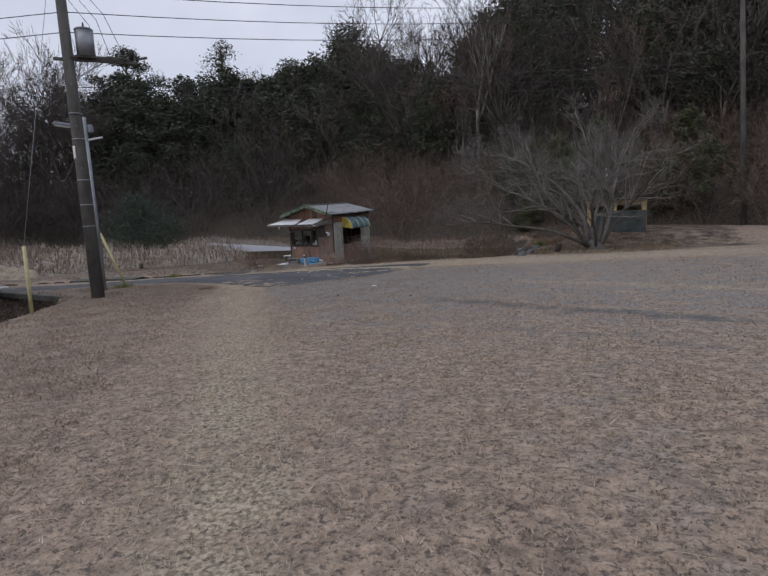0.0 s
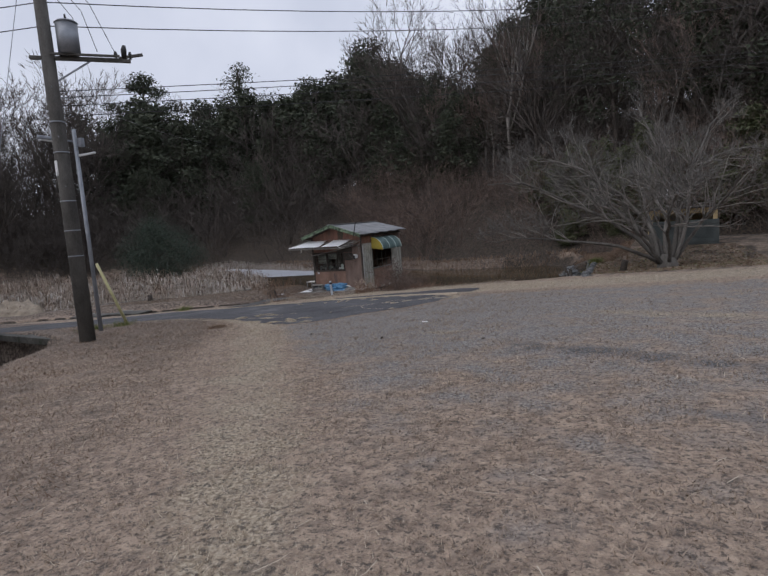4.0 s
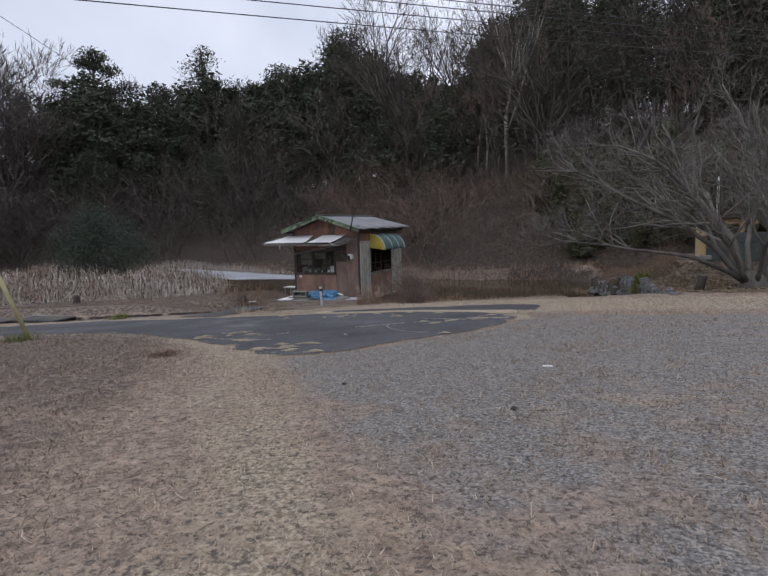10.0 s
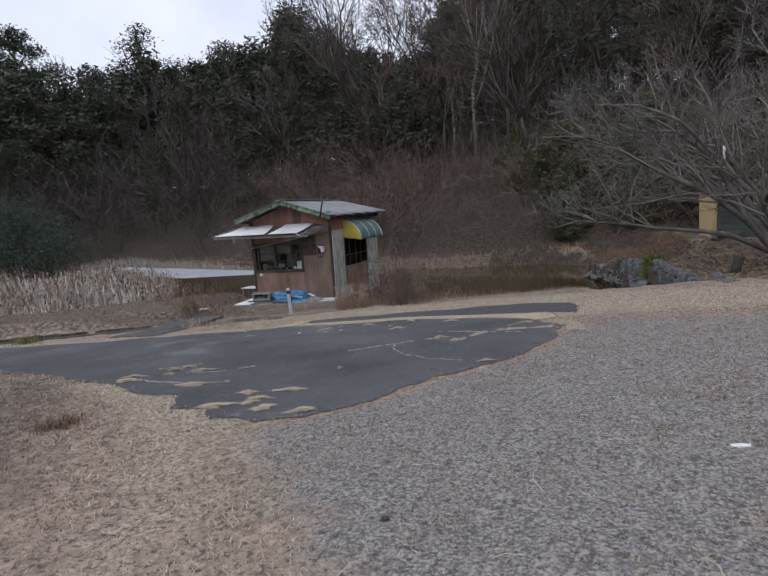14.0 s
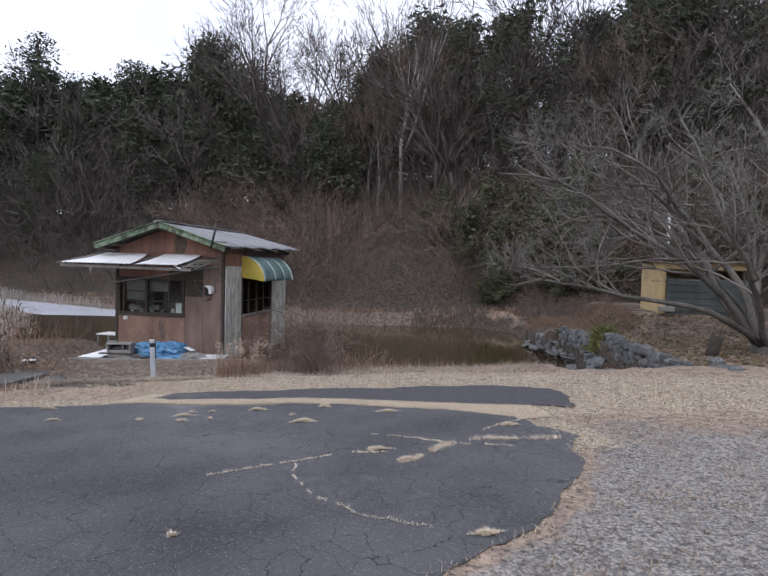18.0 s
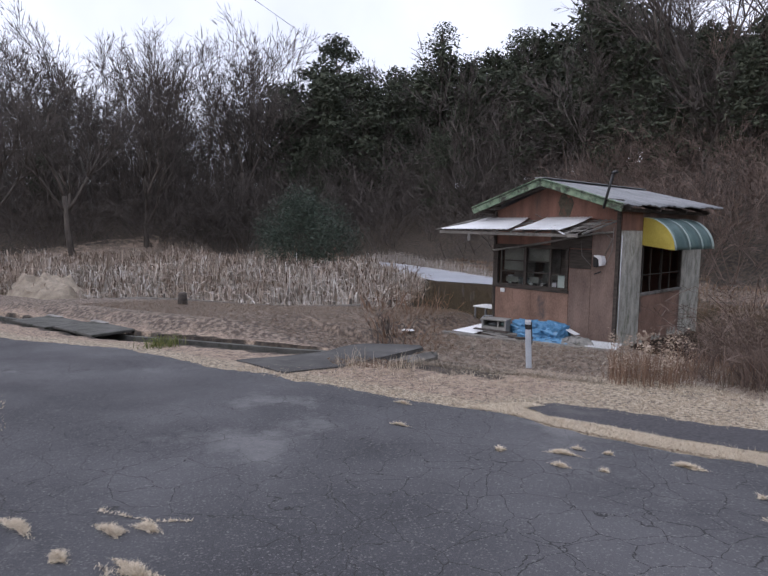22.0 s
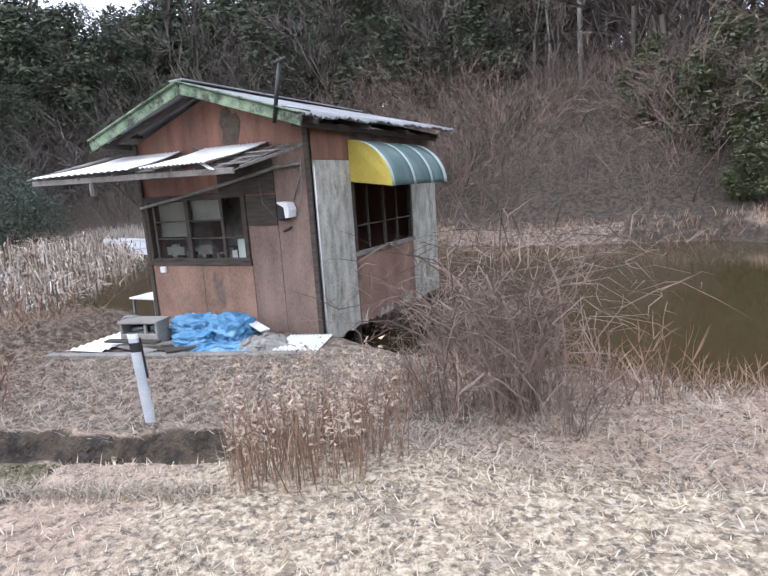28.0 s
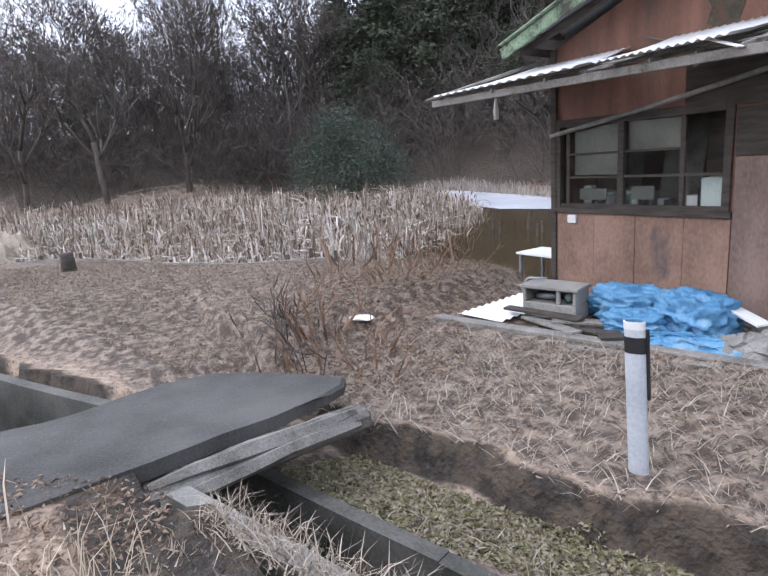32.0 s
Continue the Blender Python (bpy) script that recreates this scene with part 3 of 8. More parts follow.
def height(x, y):
    x, y = np.asarray(x, float), np.asarray(y, float)
    z = 0.14 + 0.045 * np.clip(x, -14, 26) - 0.03 * np.clip(y, -40, 4)
    z = z + waves(x, y, 7.0, 0.03) * ease(8, 14, np.hypot(x - 2, y + 8))
    pond = signed(POND, x, y)
    # the bank by the hut lies lower than the lawn and falls to the pond
    across, along = ditch_side(x, y)
    bank = ease(0.35, 1.3, across)
    ledge = ease(-2.75, -2.35, x) * (1 - ease(0.7, 1.7, x))
    bank = np.maximum(bank, ledge * (across > 0.3))
    low = np.minimum(z, np.where(x < 1.5, 0.1 + 0.012 * np.clip(x, -12, 0), 0.1 + 0.3 * np.clip((x - 1.5) / 5, 0, 1)))
    low = low - (0.13 * np.clip((-1.7 - y) / 0.9, 0, 1) + 0.2 * ease(-0.05, 0.06, cut_side(x, y))) * (1 - ease(0.4, 1.6, x)) * ease(-6, -3.2, x)
    z = z * (1 - bank) + low * bank
    z = z + 0.27 * ease(0.5, 1.15, across) * (1 - ease(-3.3, -2.7, x)) * ease(-16, -13, x) * ease(0.4, 1.3, pond)
    z = np.where(pond > 0, z + (WATER + 0.05 - z) * (1 - ease(0.0, 0.9, pond)), WATER - 0.05 - 0.5 * ease(0, 2.5, -pond))
    shelf = signed(SHELF, x, y)
    z = np.where((shelf < 0) & (pond > 0), z + (np.minimum(z, -0.22) - z) * ease(0.0, 0.22, -shelf), z)
    # the ground behind the wall climbs gently to the toilet
    z = z + (0.5 * ease(4.6, 8.0, y) * ease(8.8, 10.2, x) - 0.24 * ease(5.0, 6.0, y) * (1 - ease(8.8, 10.0, x)) * ease(6.5, 7.2, x) * (pond > 0.4)) * (signed(BASIN, x, y) < 0)
    far = signed(BASIN, x, y)
    top = 8.5 + 10.5 * ease(-45, 8, x) + 3 * ease(8, 40, x)
    rise = 0.5 * ease(0, 2.5, far) + 0.6 * np.clip(far - 1.2, 0, None)
    hill = np.where(far > 0, top * (1 - np.exp(-rise / top)), 0)
    z = np.where(far > 0, np.maximum(z, WATER + 0.2) + hill + waves(x, y, 9, 0.35) * ease(2, 10, far), z)
    z = np.where(signed(GARDEN, x, y) < 0, np.maximum(z, 1.15), z)
    stream = signed(STREAM, x, y)
    z = np.where(stream < 0, z - 1.6 * ease(0.0, 0.45, -stream), z)
    reach = np.where(along > -2.2, 0.68, 0.36)
    z = np.where((across > np.where(along > -1.9, -0.03, -0.36)) & (across < reach) & (along < 0.45), np.minimum(z, -0.75), z)
    return z


def height_at(x, y):
    return float(height(np.array([x]), np.array([y]))[0])

# ---- ground, pond, asphalt ----
def ground_sheet():
    def lines(lo, hi, dense_lo, dense_hi, step):
        a = list(np.arange(dense_lo, dense_hi + 1e-6, step))
        g, v = step, dense_hi
        while v < hi:
            g *= 1.22
            v += g
            a.append(v)
        g, v = step, dense_lo
        while v > lo:
            g *= 1.22
            v -= g
            a.insert(0, v)
        return np.array(a)
    xs, ys = lines(-900, 900, -11, 16, 0.2), lines(-900, 900, -26, 13, 0.2)
    xs = np.unique(np.round(np.concatenate([xs, np.arange(-2.6, 1.6, 0.1)]), 3))
    ys = np.unique(np.round(np.concatenate([ys, np.arange(-3.5, -2.2, 0.04)]), 3))
    X, Y = np.meshgrid(xs, ys)
    Z = height(X, Y)
    road = np.minimum(signed(APRON, X, Y), signed(STRIP, X, Y))
    lump = np.random.default_rng(31).normal(0, 1, X.shape)
    for _ in range(2):
        lump = (lump + np.roll(lump, 1, 0) + np.roll(lump, 1, 1) + np.roll(lump, (1, 1), (0, 1))) / 3.1
    rough_z = np.clip(lump, -2.2, 2.2) * 0.0075
    Z = Z + rough_z * ease(0.1, 0.6, road)
    nx, ny = len(xs), len(ys)
    i = (np.arange(ny - 1)[:, None] * nx + np.arange(nx - 1)[None, :]).ravel()
    tris = np.concatenate([np.stack([i, i + 1, i + nx + 1], 1), np.stack([i, i + nx + 1, i + nx], 1)])
    V = np.stack([X, Y, Z], 2).reshape(-1, 3)
    me = tri_mesh("ground", V, tris, M_GROUND)
    me.polygons.foreach_set("use_smooth", [True] * len(me.polygons))
    x, y = V[:, 0], V[:, 1]
    far, pond, mound = signed(BASIN, x, y), signed(POND, x, y), signed(MOUND, x, y)
    across, along = ditch_side(x, y)
    road = road.ravel()
    # the mown tan strip runs along the stream; the lawn to its right is mottled
    strip = 0.767 * x + 0.643 * y + 6.7
    wear = np.exp(-((x - 7.2) / 4.0) ** 2 - ((y + 9.8) / 3.4) ** 2)
    worn = (0.3 + 0.25 * ease(-19.5, -13.0, y)) * ease(1.9, 3.6, strip) * ease(-0.02, 0.2, road) * (1 - ease(-6.2, -5.0, y)) * (1 - ease(18, 34, np.hypot(x - 9, y + 12))) + 0.3 * wear * ease(-0.02, 0.2, road)
    gravel = 0.62 * np.exp(-((y + 13.05 + 0.43 * (x - 9.9)) / 0.42) ** 2) * ease(9.3, 10.6, x) * (1 - ease(17, 21, x))
    gravel = np.maximum(gravel, 0.36 * np.exp(-((y + 16.6 + 0.36 * (x - 13.8)) / 0.8) ** 2) * ease(11.5, 13, x) * (1 - ease(17, 21, x)))
    lawn_side = ease(3.6, 4.4, x) * (1 - ease(-7.2, -6.2, y))
    straw = np.maximum(0.8 * (1 - ease(0.15, 0.8, road)) * (1 - 0.95 * lawn_side), 0.75 * ease(-5.4, -4.6, y) * (1 - ease(-2.9, -2.0, y)) * ease(0.3, 2.0, x) * (1 - ease(16, 22, x)))
    straw = np.maximum(straw, 0.62 * np.exp(-((strip - 2.3) / 0.8) ** 2) * (1 - ease(-8, -6, y)))
    straw = np.maximum(straw, 0.5 * np.exp(-((x - 9) / 1.3) ** 2 - ((y + 12.1) / 0.5) ** 2))
    straw = np.maximum(straw, 0.6 * np.exp(-((y + 10.5 + 0.45 * (x - 12)) / 0.55) ** 2) * ease(10.3, 11.4, x) * (1 - ease(18, 22, x)))
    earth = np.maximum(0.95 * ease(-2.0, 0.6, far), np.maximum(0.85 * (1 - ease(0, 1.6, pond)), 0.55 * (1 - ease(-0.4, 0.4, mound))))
    earth = np.maximum(earth, 0.8 * (1 - ease(-0.1, 0.3, signed(SHELF, x, y))))
    earth = np.maximum(earth, 0.62 * ease(4.9, 6.0, y) * ease(6.6, 7.4, x) * (1 - ease(9.6, 10.8, x)))
    earth = np.where((signed(STREAM, x, y) < 0.05) | ((np.abs(across) < 0.5) & (along < 0.5)), 1.0, earth)
    earth = np.maximum(earth, 1.0 * np.exp(-((cut_side(x, y) - 0.02) / 0.1) ** 2) * (x > -2.4) * (x < 1.4))
    weedy = 0.75 * ease(0.3, 0.9, across) * (far < 0) * (x < 2.5) * (pond > 0)
    weedy = np.maximum(weedy, (0.4 + 0.3 * ease(-15.5, -12.5, y)) * (1 - ease(0.4, 2.0, strip)) * (y < -8.5))
    weedy = weedy * (1 - np.exp(-((cut_side(x, y) - 0.02) / 0.12) ** 2) * (x > -2.4) * (x < 1.4))
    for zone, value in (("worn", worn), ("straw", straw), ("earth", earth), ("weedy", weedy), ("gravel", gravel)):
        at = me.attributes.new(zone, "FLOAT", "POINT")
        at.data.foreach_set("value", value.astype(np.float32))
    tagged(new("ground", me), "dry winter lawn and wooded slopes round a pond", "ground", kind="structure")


def wobbly(poly, step, amp, seed):
    """The outline cut into short steps and pushed in and out a little."""
    r, out = random.Random(seed), []
    for (ax, ay), (bx, by) in zip(poly, poly[1:] + poly[:1]):
        n = max(1, int(math.hypot(bx - ax, by - ay) / step))
        for i in range(n):
            k = i / n
            out.append((ax + (bx - ax) * k + r.uniform(-amp, amp), ay + (by - ay) * k + r.uniform(-amp, amp)))
    return out


APRON = [(-40, -18.0), (-14, -10.6), (-9, -8.7), (-7.2, -8.05), (-4.85, -6.9), (-2.3, -6.45), (-0.85, -6.05), (0.75, -5.75), (1.35, -5.5), (1.7, -5.4), (2.15, -5.42), (2.9, -5.34), (3.5, -5.18), (4.1, -5.14),
         (4.7, -5.24), (5.4, -5.29), (6.1, -5.55), (6.35, -5.95), (6.58, -6.3), (6.56, -7.1), (6.38, -7.8), (6.1, -8.35), (5.75, -8.75), (5.4, -9.15), (5.2, -9.6), (4.95, -10.05), (4.55, -10.5), (4.1, -10.75), (3.75, -10.55),
         (3.5, -10.7), (3.2, -10.35), (2.9, -10.4), (2.55, -10.0), (2.0, -9.95), (1.65, -9.7), (1.2, -9.5), (0.85, -9.4), (0.2, -9.25), (-0.9, -8.95), (-2.1, -8.8),
         (-3.6, -9.1), (-6.5, -10.1), (-9.5, -11.0), (-14, -12.6), (-40, -20.5)]
STRIP = [(1.62, -5.14), (1.75, -4.82), (2.1, -4.66), (2.55, -4.54), (3.0, -4.44), (3.4, -4.24), (3.95, -4.14), (4.9, -3.87), (5.8, -3.72), (6.6, -3.76), (6.85, -4.2), (6.78, -4.95), (5.9, -4.98), (4.95, -4.94), (4.1, -4.88),
         (3.5, -4.9), (2.95, -5.04), (2.45, -5.1), (1.9, -5.22)]


def paving(name, poly, mat, thick, seed, label):
    bm = bmesh.new()
    pts = wobbly(wobbly(poly, 0.4, 0.07, seed + 20), 0.1, 0.03, seed)
    vs = [bm.verts.new((x, y, 0)) for x, y in pts]
    es = [bm.edges.new((a, b)) for a, b in zip(vs, vs[1:] + vs[:1])]
    bmesh.ops.triangle_fill(bm, edges=es, use_beauty=True)
    bmesh.ops.recalc_face_normals(bm, faces=bm.faces)
    for v in bm.verts:
        v.co.z = plane(v.co.x if v.co.x > -14 else -14, v.co.y) + thick
    if sum(f.normal.z for f in bm.faces) < 0:
        bmesh.ops.reverse_faces(bm, faces=bm.faces)
    me = bpy.data.meshes.new(name)
    bm.to_mesh(me)
    bm.free()
    me.materials.append(mat)
    tagged(new(name, me), label, "road", kind="structure")


ground_sheet()
paving("road", APRON, M_ASPHALT, 0.009, 3, "cracked old asphalt turning place with grass in its joints")
paving("road_strip", STRIP, M_ASPHALT2, 0.013, 4, "darker strip of newer asphalt edged by straw grass")
tagged(new("water", mesh_of("water", [(-60, -14, WATER), (9, -1, WATER), (9, 15, WATER), (-60, 30, WATER)], [(0, 1, 2, 3)], M_WATER)), "murky brown pond water", "water", kind="structure")
tagged(new("water_stream", mesh_of("water_stream", [(-14, -41, -0.95), (16, -41, -0.95), (9, -10.6, -0.95), (-14, -10.6, -0.95)], [(0, 1, 2, 3)], M_WATER)), "dark water in the deep stream channel", "water", kind="structure")
ice = [(-28, 19.0), (-23, 14.6), (-18, 11.5), (-16, 11.0), (-13.8, 10.3), (-11.3, 11.0), (-8, 11.5), (-5.5, 12.0), (-5.5, 12.8), (-10, 13.3), (-14, 14.4), (-19, 16.2), (-24, 17.8)]
tagged(new("ice_sheet", mesh_of("ice_sheet", [(x, y, WATER + 0.012) for x, y in ice], [tuple(range(len(ice)))], M_ICE)), "pale thin ice on the far side of the pond", "ice", kind="structure")


# ---- trees ----
def sprout(chains, p, d, length, radius, depth, rng, wander=0.25, lift=0.12, fork=3, taper=0.55, segs=4, shrink=0.66, angle=0.75, least=2):
    """Grow a branch and its side branches; chains[depth] gathers them as (points, radii)."""
    pts, rad = [p], [radius]
    step = length / segs
    nodes = []
    for i in range(segs):
        d = (d + Vector((rng.gauss(0, wander), rng.gauss(0, wander), rng.gauss(0, wander) + lift)) * 0.5).normalized()
        p = p + d * step
        pts.append(p)
        rad.append(radius * (1 - (1 - taper) * (i + 1) / segs))
        nodes.append((p, d.copy(), rad[-1]))
    chains.setdefault(depth, []).append((pts, rad))
    if depth == 0:
        return
    for k in range(fork):
        p0, d0, r0 = nodes[-1] if k == 0 else nodes[rng.randrange(len(nodes) // 3, len(nodes))]
        side = Vector((rng.gauss(0, 1), rng.gauss(0, 1), rng.gauss(0, 0.6)))
        side = (side - d0 * side.dot(d0)).normalized()
        a = angle * rng.uniform(0.6, 1.25) * (0.5 if k == 0 else 1)
        sprout(chains, p0, (d0 * math.cos(a) + side * math.sin(a)).normalized(), length * shrink * rng.uniform(0.75, 1.2), r0 * (0.8 if k == 0 else 0.62),
               depth - 1, rng, wander, lift, fork, taper, max(least, segs - 1), shrink, angle, least)


def ribbons(name, chains, mat, least=0.007):
    """Thin twigs: two-sided strips that taper to a point."""
    verts, tris = [], []
    rng = random.Random(len(chains))
    for pts, rad in chains:
        d = (pts[-1] - pts[0])
        side = d.cross(Vector((rng.gauss(0, 1), rng.gauss(0, 1), rng.gauss(0, 1))))
        side = side.normalized() if side.length > 1e-6 else Vector((1, 0, 0))
        n = len(pts)
        base = len(verts)
        for i in range(n - 1):
            w = side * max(rad[i], least)
            verts += [pts[i] - w, pts[i] + w]
        verts.append(pts[-1])
        for i in range(n - 2):
            a = base + 2 * i
            tris += [(a, a + 1, a + 3), (a, a + 3, a + 2)]
        a = base + 2 * (n - 2)
        tris.append((a, a + 1, a + 2))
    return tri_mesh(name, np.array([tuple(v) for v in verts]), np.array(tris), mat)


def bare_tree(seed, tall=9.0, trunk=0.16, depth=6, fork=3, mats=(None, None), first=0.34, least=0.008, thick=3, **kw):
    """Meshes of the trunk with its limbs, and of the twigs, of a leafless tree."""
    rng, chains = random.Random(seed), {}
    kw = {"wander": 0.1, "shrink": 0.72, "angle": 0.55, "lift": 0.08, **kw}
    sprout(chains, Vector((0, 0, -0.3)), Vector((rng.uniform(-.08, .08), rng.uniform(-.08, .08), 1)), tall * first, trunk, depth, rng, fork=fork, **kw)
    limbs = [c for k in range(thick, depth + 1) for c in chains.get(k, [])]
    twigs = [c for k in range(0, thick) for c in chains.get(k, [])]
    return tube_mesh("trunk", limbs, mats[0], 5), ribbons("crown", twigs, mats[1], least)


def leafy_tree(seed, tall=8.0, trunk=0.17, spread=2.2, clumps=26, per=95, size=0.2, start=0.35, mat=None, flat=0.6):
    """Trunk and limbs, and a crown of leaves gathered in uneven clumps with gaps between."""
    rng, nr = random.Random(seed), np.random.default_rng(seed)
    lean = Vector((rng.uniform(-.1, .1), rng.uniform(-.1, .1), 1))
    pts = [Vector((0, 0, -0.3)) + lean * tall * k / 6 * 0.96 for k in range(7)]
    chains = [(pts, [trunk * (1 - 0.13 * k) for k in range(7)])]
    verts, tris, n = [], [], 0
    for i in range(clumps):
        h = start + (1 - start) * (i + rng.random()) / clumps
        profile = math.sin(math.pi * min(1, 0.22 + 0.80 * (h - start) / (1 - start)))
        r = spread * profile * rng.uniform(0.35, 1.0)
        a = rng.uniform(0, 2 * math.pi)
        root = lean * tall * (h - 0.09)
        c = root + Vector((math.cos(a) * r, math.sin(a) * r, tall * 0.08 + r * 0.12))
        chains.append(([root, (root + c) / 2 + Vector((0, 0, 0.1)), c], [trunk * 0.3, trunk * 0.18, trunk * 0.07]))
        cs = spread * rng.uniform(0.28, 0.5)
        q = nr.normal(size=(per, 3))
        q /= np.linalg.norm(q, axis=1)[:, None]
        q *= (nr.uniform(0.1, 1, per) ** 0.5)[:, None] * np.array([cs, cs, cs * flat]) * nr.uniform(0.7, 1.25, (per, 1))
        v, t = leaves(q + np.array(c), np.full(per, size), nr)
        verts.append(v)
        tris.append(t + n)
        n += len(v)
    return tube_mesh("trunk", chains, M_BARKDARK, 5), tri_mesh("crown", np.concatenate(verts), np.concatenate(tris), mat or M_LEAF)


def shrub(seed, tall=2.6, stems=9, mat=None, depth=3, spread=0.6, least=0.006, wander=0.24, lift=0.04, foot=0.3):
    rng, chains = random.Random(seed), {}
    for i in range(stems):
        a = rng.uniform(0, 2 * math.pi)
        f = foot * math.sqrt(rng.random())
        sprout(chains, Vector((math.cos(a) * f, math.sin(a) * f, -0.1)), Vector((math.cos(a) * spread, math.sin(a) * spread, 1)).normalized(), tall * rng.uniform(0.38, 0.6), 0.015, depth, rng,
               wander=wander, lift=lift, fork=3, shrink=0.62, angle=0.65, segs=3)
    return ribbons("branches", [c for k in sorted(chains) for c in chains[k]], mat or M_TWIG, least)


def plant_tree(kinds, x, y, scale, turn, label, group):
    ob = thing("tree", (x, y, height_at(x, y)), label, "tree", group, rz=turn)
    ob.scale = (scale, scale, scale)
    for name, me in zip(("trunk", "crown"), kinds):
        part(name, me, ob)
    return ob


def plant_bush(me, x, y, scale, turn, name, label, group, category="shrub", tall=1.0, kind=""):
    ob = tagged(new(name, me), label, category, group, kind)
    ob.matrix_basis = pose(x, y, height_at(x, y), 0, 0, turn) @ Matrix.Diagonal((scale, scale, scale * tall, 1))
    return ob


BARE = [bare_tree(s, tall=10, trunk=r, mats=(M_BARK if s % 2 else M_BARKDARK, M_TWIG), least=0.0125) for s, r in ((1, 0.12), (2, 0.14), (3, 0.13), (4, 0.11), (6, 0.12))]
BROWN = [bare_tree(s, tall=10, trunk=r, mats=(M_BARK, M_TWIGRED), least=0.0095) for s, r in ((7, 0.12), (9, 0.1))]
FARBARE = [bare_tree(s, tall=10, trunk=0.13, depth=5, fork=3, mats=(M_BARKDARK, M_TWIG), least=0.022, thick=4) for s in (71, 72, 73)]
GREEN = [leafy_tree(sd, 10, spread=sp, clumps=cl, per=230, size=0.125, start=st) for sd, sp, cl, st in ((11, 3.2, 34, 0.25), (12, 3.6, 36, 0.2), (13, 3.0, 32, 0.12), (14, 2.6, 30, 0.4))]
FARGREEN = [leafy_tree(sd, 10, spread=3.2, clumps=30, per=100, size=0.2, start=0.1) for sd in (16, 17, 18)]
PINE = [leafy_tree(15, 10, spread=2.6, clumps=18, per=330, size=0.1, start=0.58, flat=0.4)]
SPARSE = [leafy_tree(s, 10, spread=2.3, clumps=44, per=60, size=0.1, start=0.3, flat=0.45) for s in (19, 20)]
SHRUBS = [shrub(s, tall=3.6, stems=10, mat=m, least=0.008) for s, m in ((21, M_TWIG), (22, M_TWIG), (23, M_TWIGRED), (24, M_TWIG))]
FARSHRUBS = [shrub(s, tall=4.6, stems=9, mat=M_TWIG, depth=2, least=0.012) for s in (25, 26, 27)]
BAMBOO = [leafy_tree(s, 3.2, trunk=0.03, spread=1.3, clumps=26, per=170, size=0.1, start=0.05, mat=M_BAMBOO, flat=0.8) for s in (41, 42)]

# trees that stand out on the skyline: kind, x, y, height
SKYLINE = [
    ("bare", -60.4, 1.9, 17.9),
    ("bare", -61.1, 5.8, 18.0),
    ("bare", -58.8, 8.8, 17.9),
    ("bare", -55.6, 13.6, 19.6),
    ("bare", -52.1, 16.6, 16.7),
    ("bare", -52.7, 23.1, 20.4),
    ("bare", -52.8, 9.6, 15.8),
    ("pine", -51.0, 32.7, 20.0),
    ("green", -47.5, 28.5, 14.0),
    ("sparse", -43.5, 44.2, 21.0),
    ("bare", -40.5, 40.4, 17.0),
    ("bare", -47.5, 41.0, 17.0),
    ("green", -40.0, 36.5, 14.5),
    ("green", -34.5, 39.0, 14.2),
    ("green", -28.2, 37.5, 15.0),
    ("sparse", -32.0, 34.5, 11.5),
    ("green", -23.4, 44.2, 18.4),
    ("green", -21.4, 42.2, 14.6),
    ("bare", -26.5, 47.0, 18.5),
    ("bare", -16.0, 42.0, 16.0),
    ("sparse", -15.0, 37.0, 10.5),
    ("bare", -58.2, 22.4, 19.2),
    ("bare", -67.9, 5.4, 17.1),
    ("bare", -57.2, 0.0, 14.7),
    ("bare", -57.2, 2.5, 17.6),
    ("bare", -55.4, 6.1, 16.5),
    ("bare", -60.8, 10.9, 18.8),
    ("bare", -53.3, 11.2, 19.3),
    ("bare", -57.6, 16.7, 19.3),
    ("bare", -50.6, 17.5, 19.7),
    ("bare", -52.1, 21.1, 20.9),
    ("bare", -51.2, 24.7, 18.9),
    ("bare", -45.6, 24.1, 15.9),
    ("bare", -60.0, -2.0, 16.6),
    ("bare", -63.2, -4.9, 17.2),
    ("bare", -62.9, -8.3, 15.9),
    ("bare", -65.9, -11.5, 15.6),
    ("sparse", -0.3, 30.9, 13.3),
    ("sparse", 3.7, 28.8, 13.4),
    ("bare", 2.2, 24.2, 13.6),
    ("bare", 7.6, 26.8, 13.6),
    ("green", 6.9, 34.8, 13.0),
    ("sparse", 10.8, 28.0, 12.7),
    ("bare", 13.3, 25.6, 13.3),
    ("sparse", 16.8, 31.5, 13.2),
    ("green", 19.3, 27.1, 13.5),
    ("bare", 16.7, 23.2, 13.0),
    ("sparse", 8.1, 24.4, 15.0),
    ("sparse", 12.8, 25.5, 14.2),
    ("bare", 10.5, 30.0, 14.1),
    ("green", 16.3, 23.2, 14.3),
    ("bare", 14.8, 21.4, 13.9),
    ("bare", 9.5, 26.0, 16.5),
    ("bare", 14.3, 27.4, 15.9),
    ("bare", 16.5, 23.2, 14.9),
    ("bare", 5.9, 28.7, 16.5),
    ("bare", 12.2, 31.5, 15.5),
    ("sparse", 16.1, 29.3, 13.8),
]


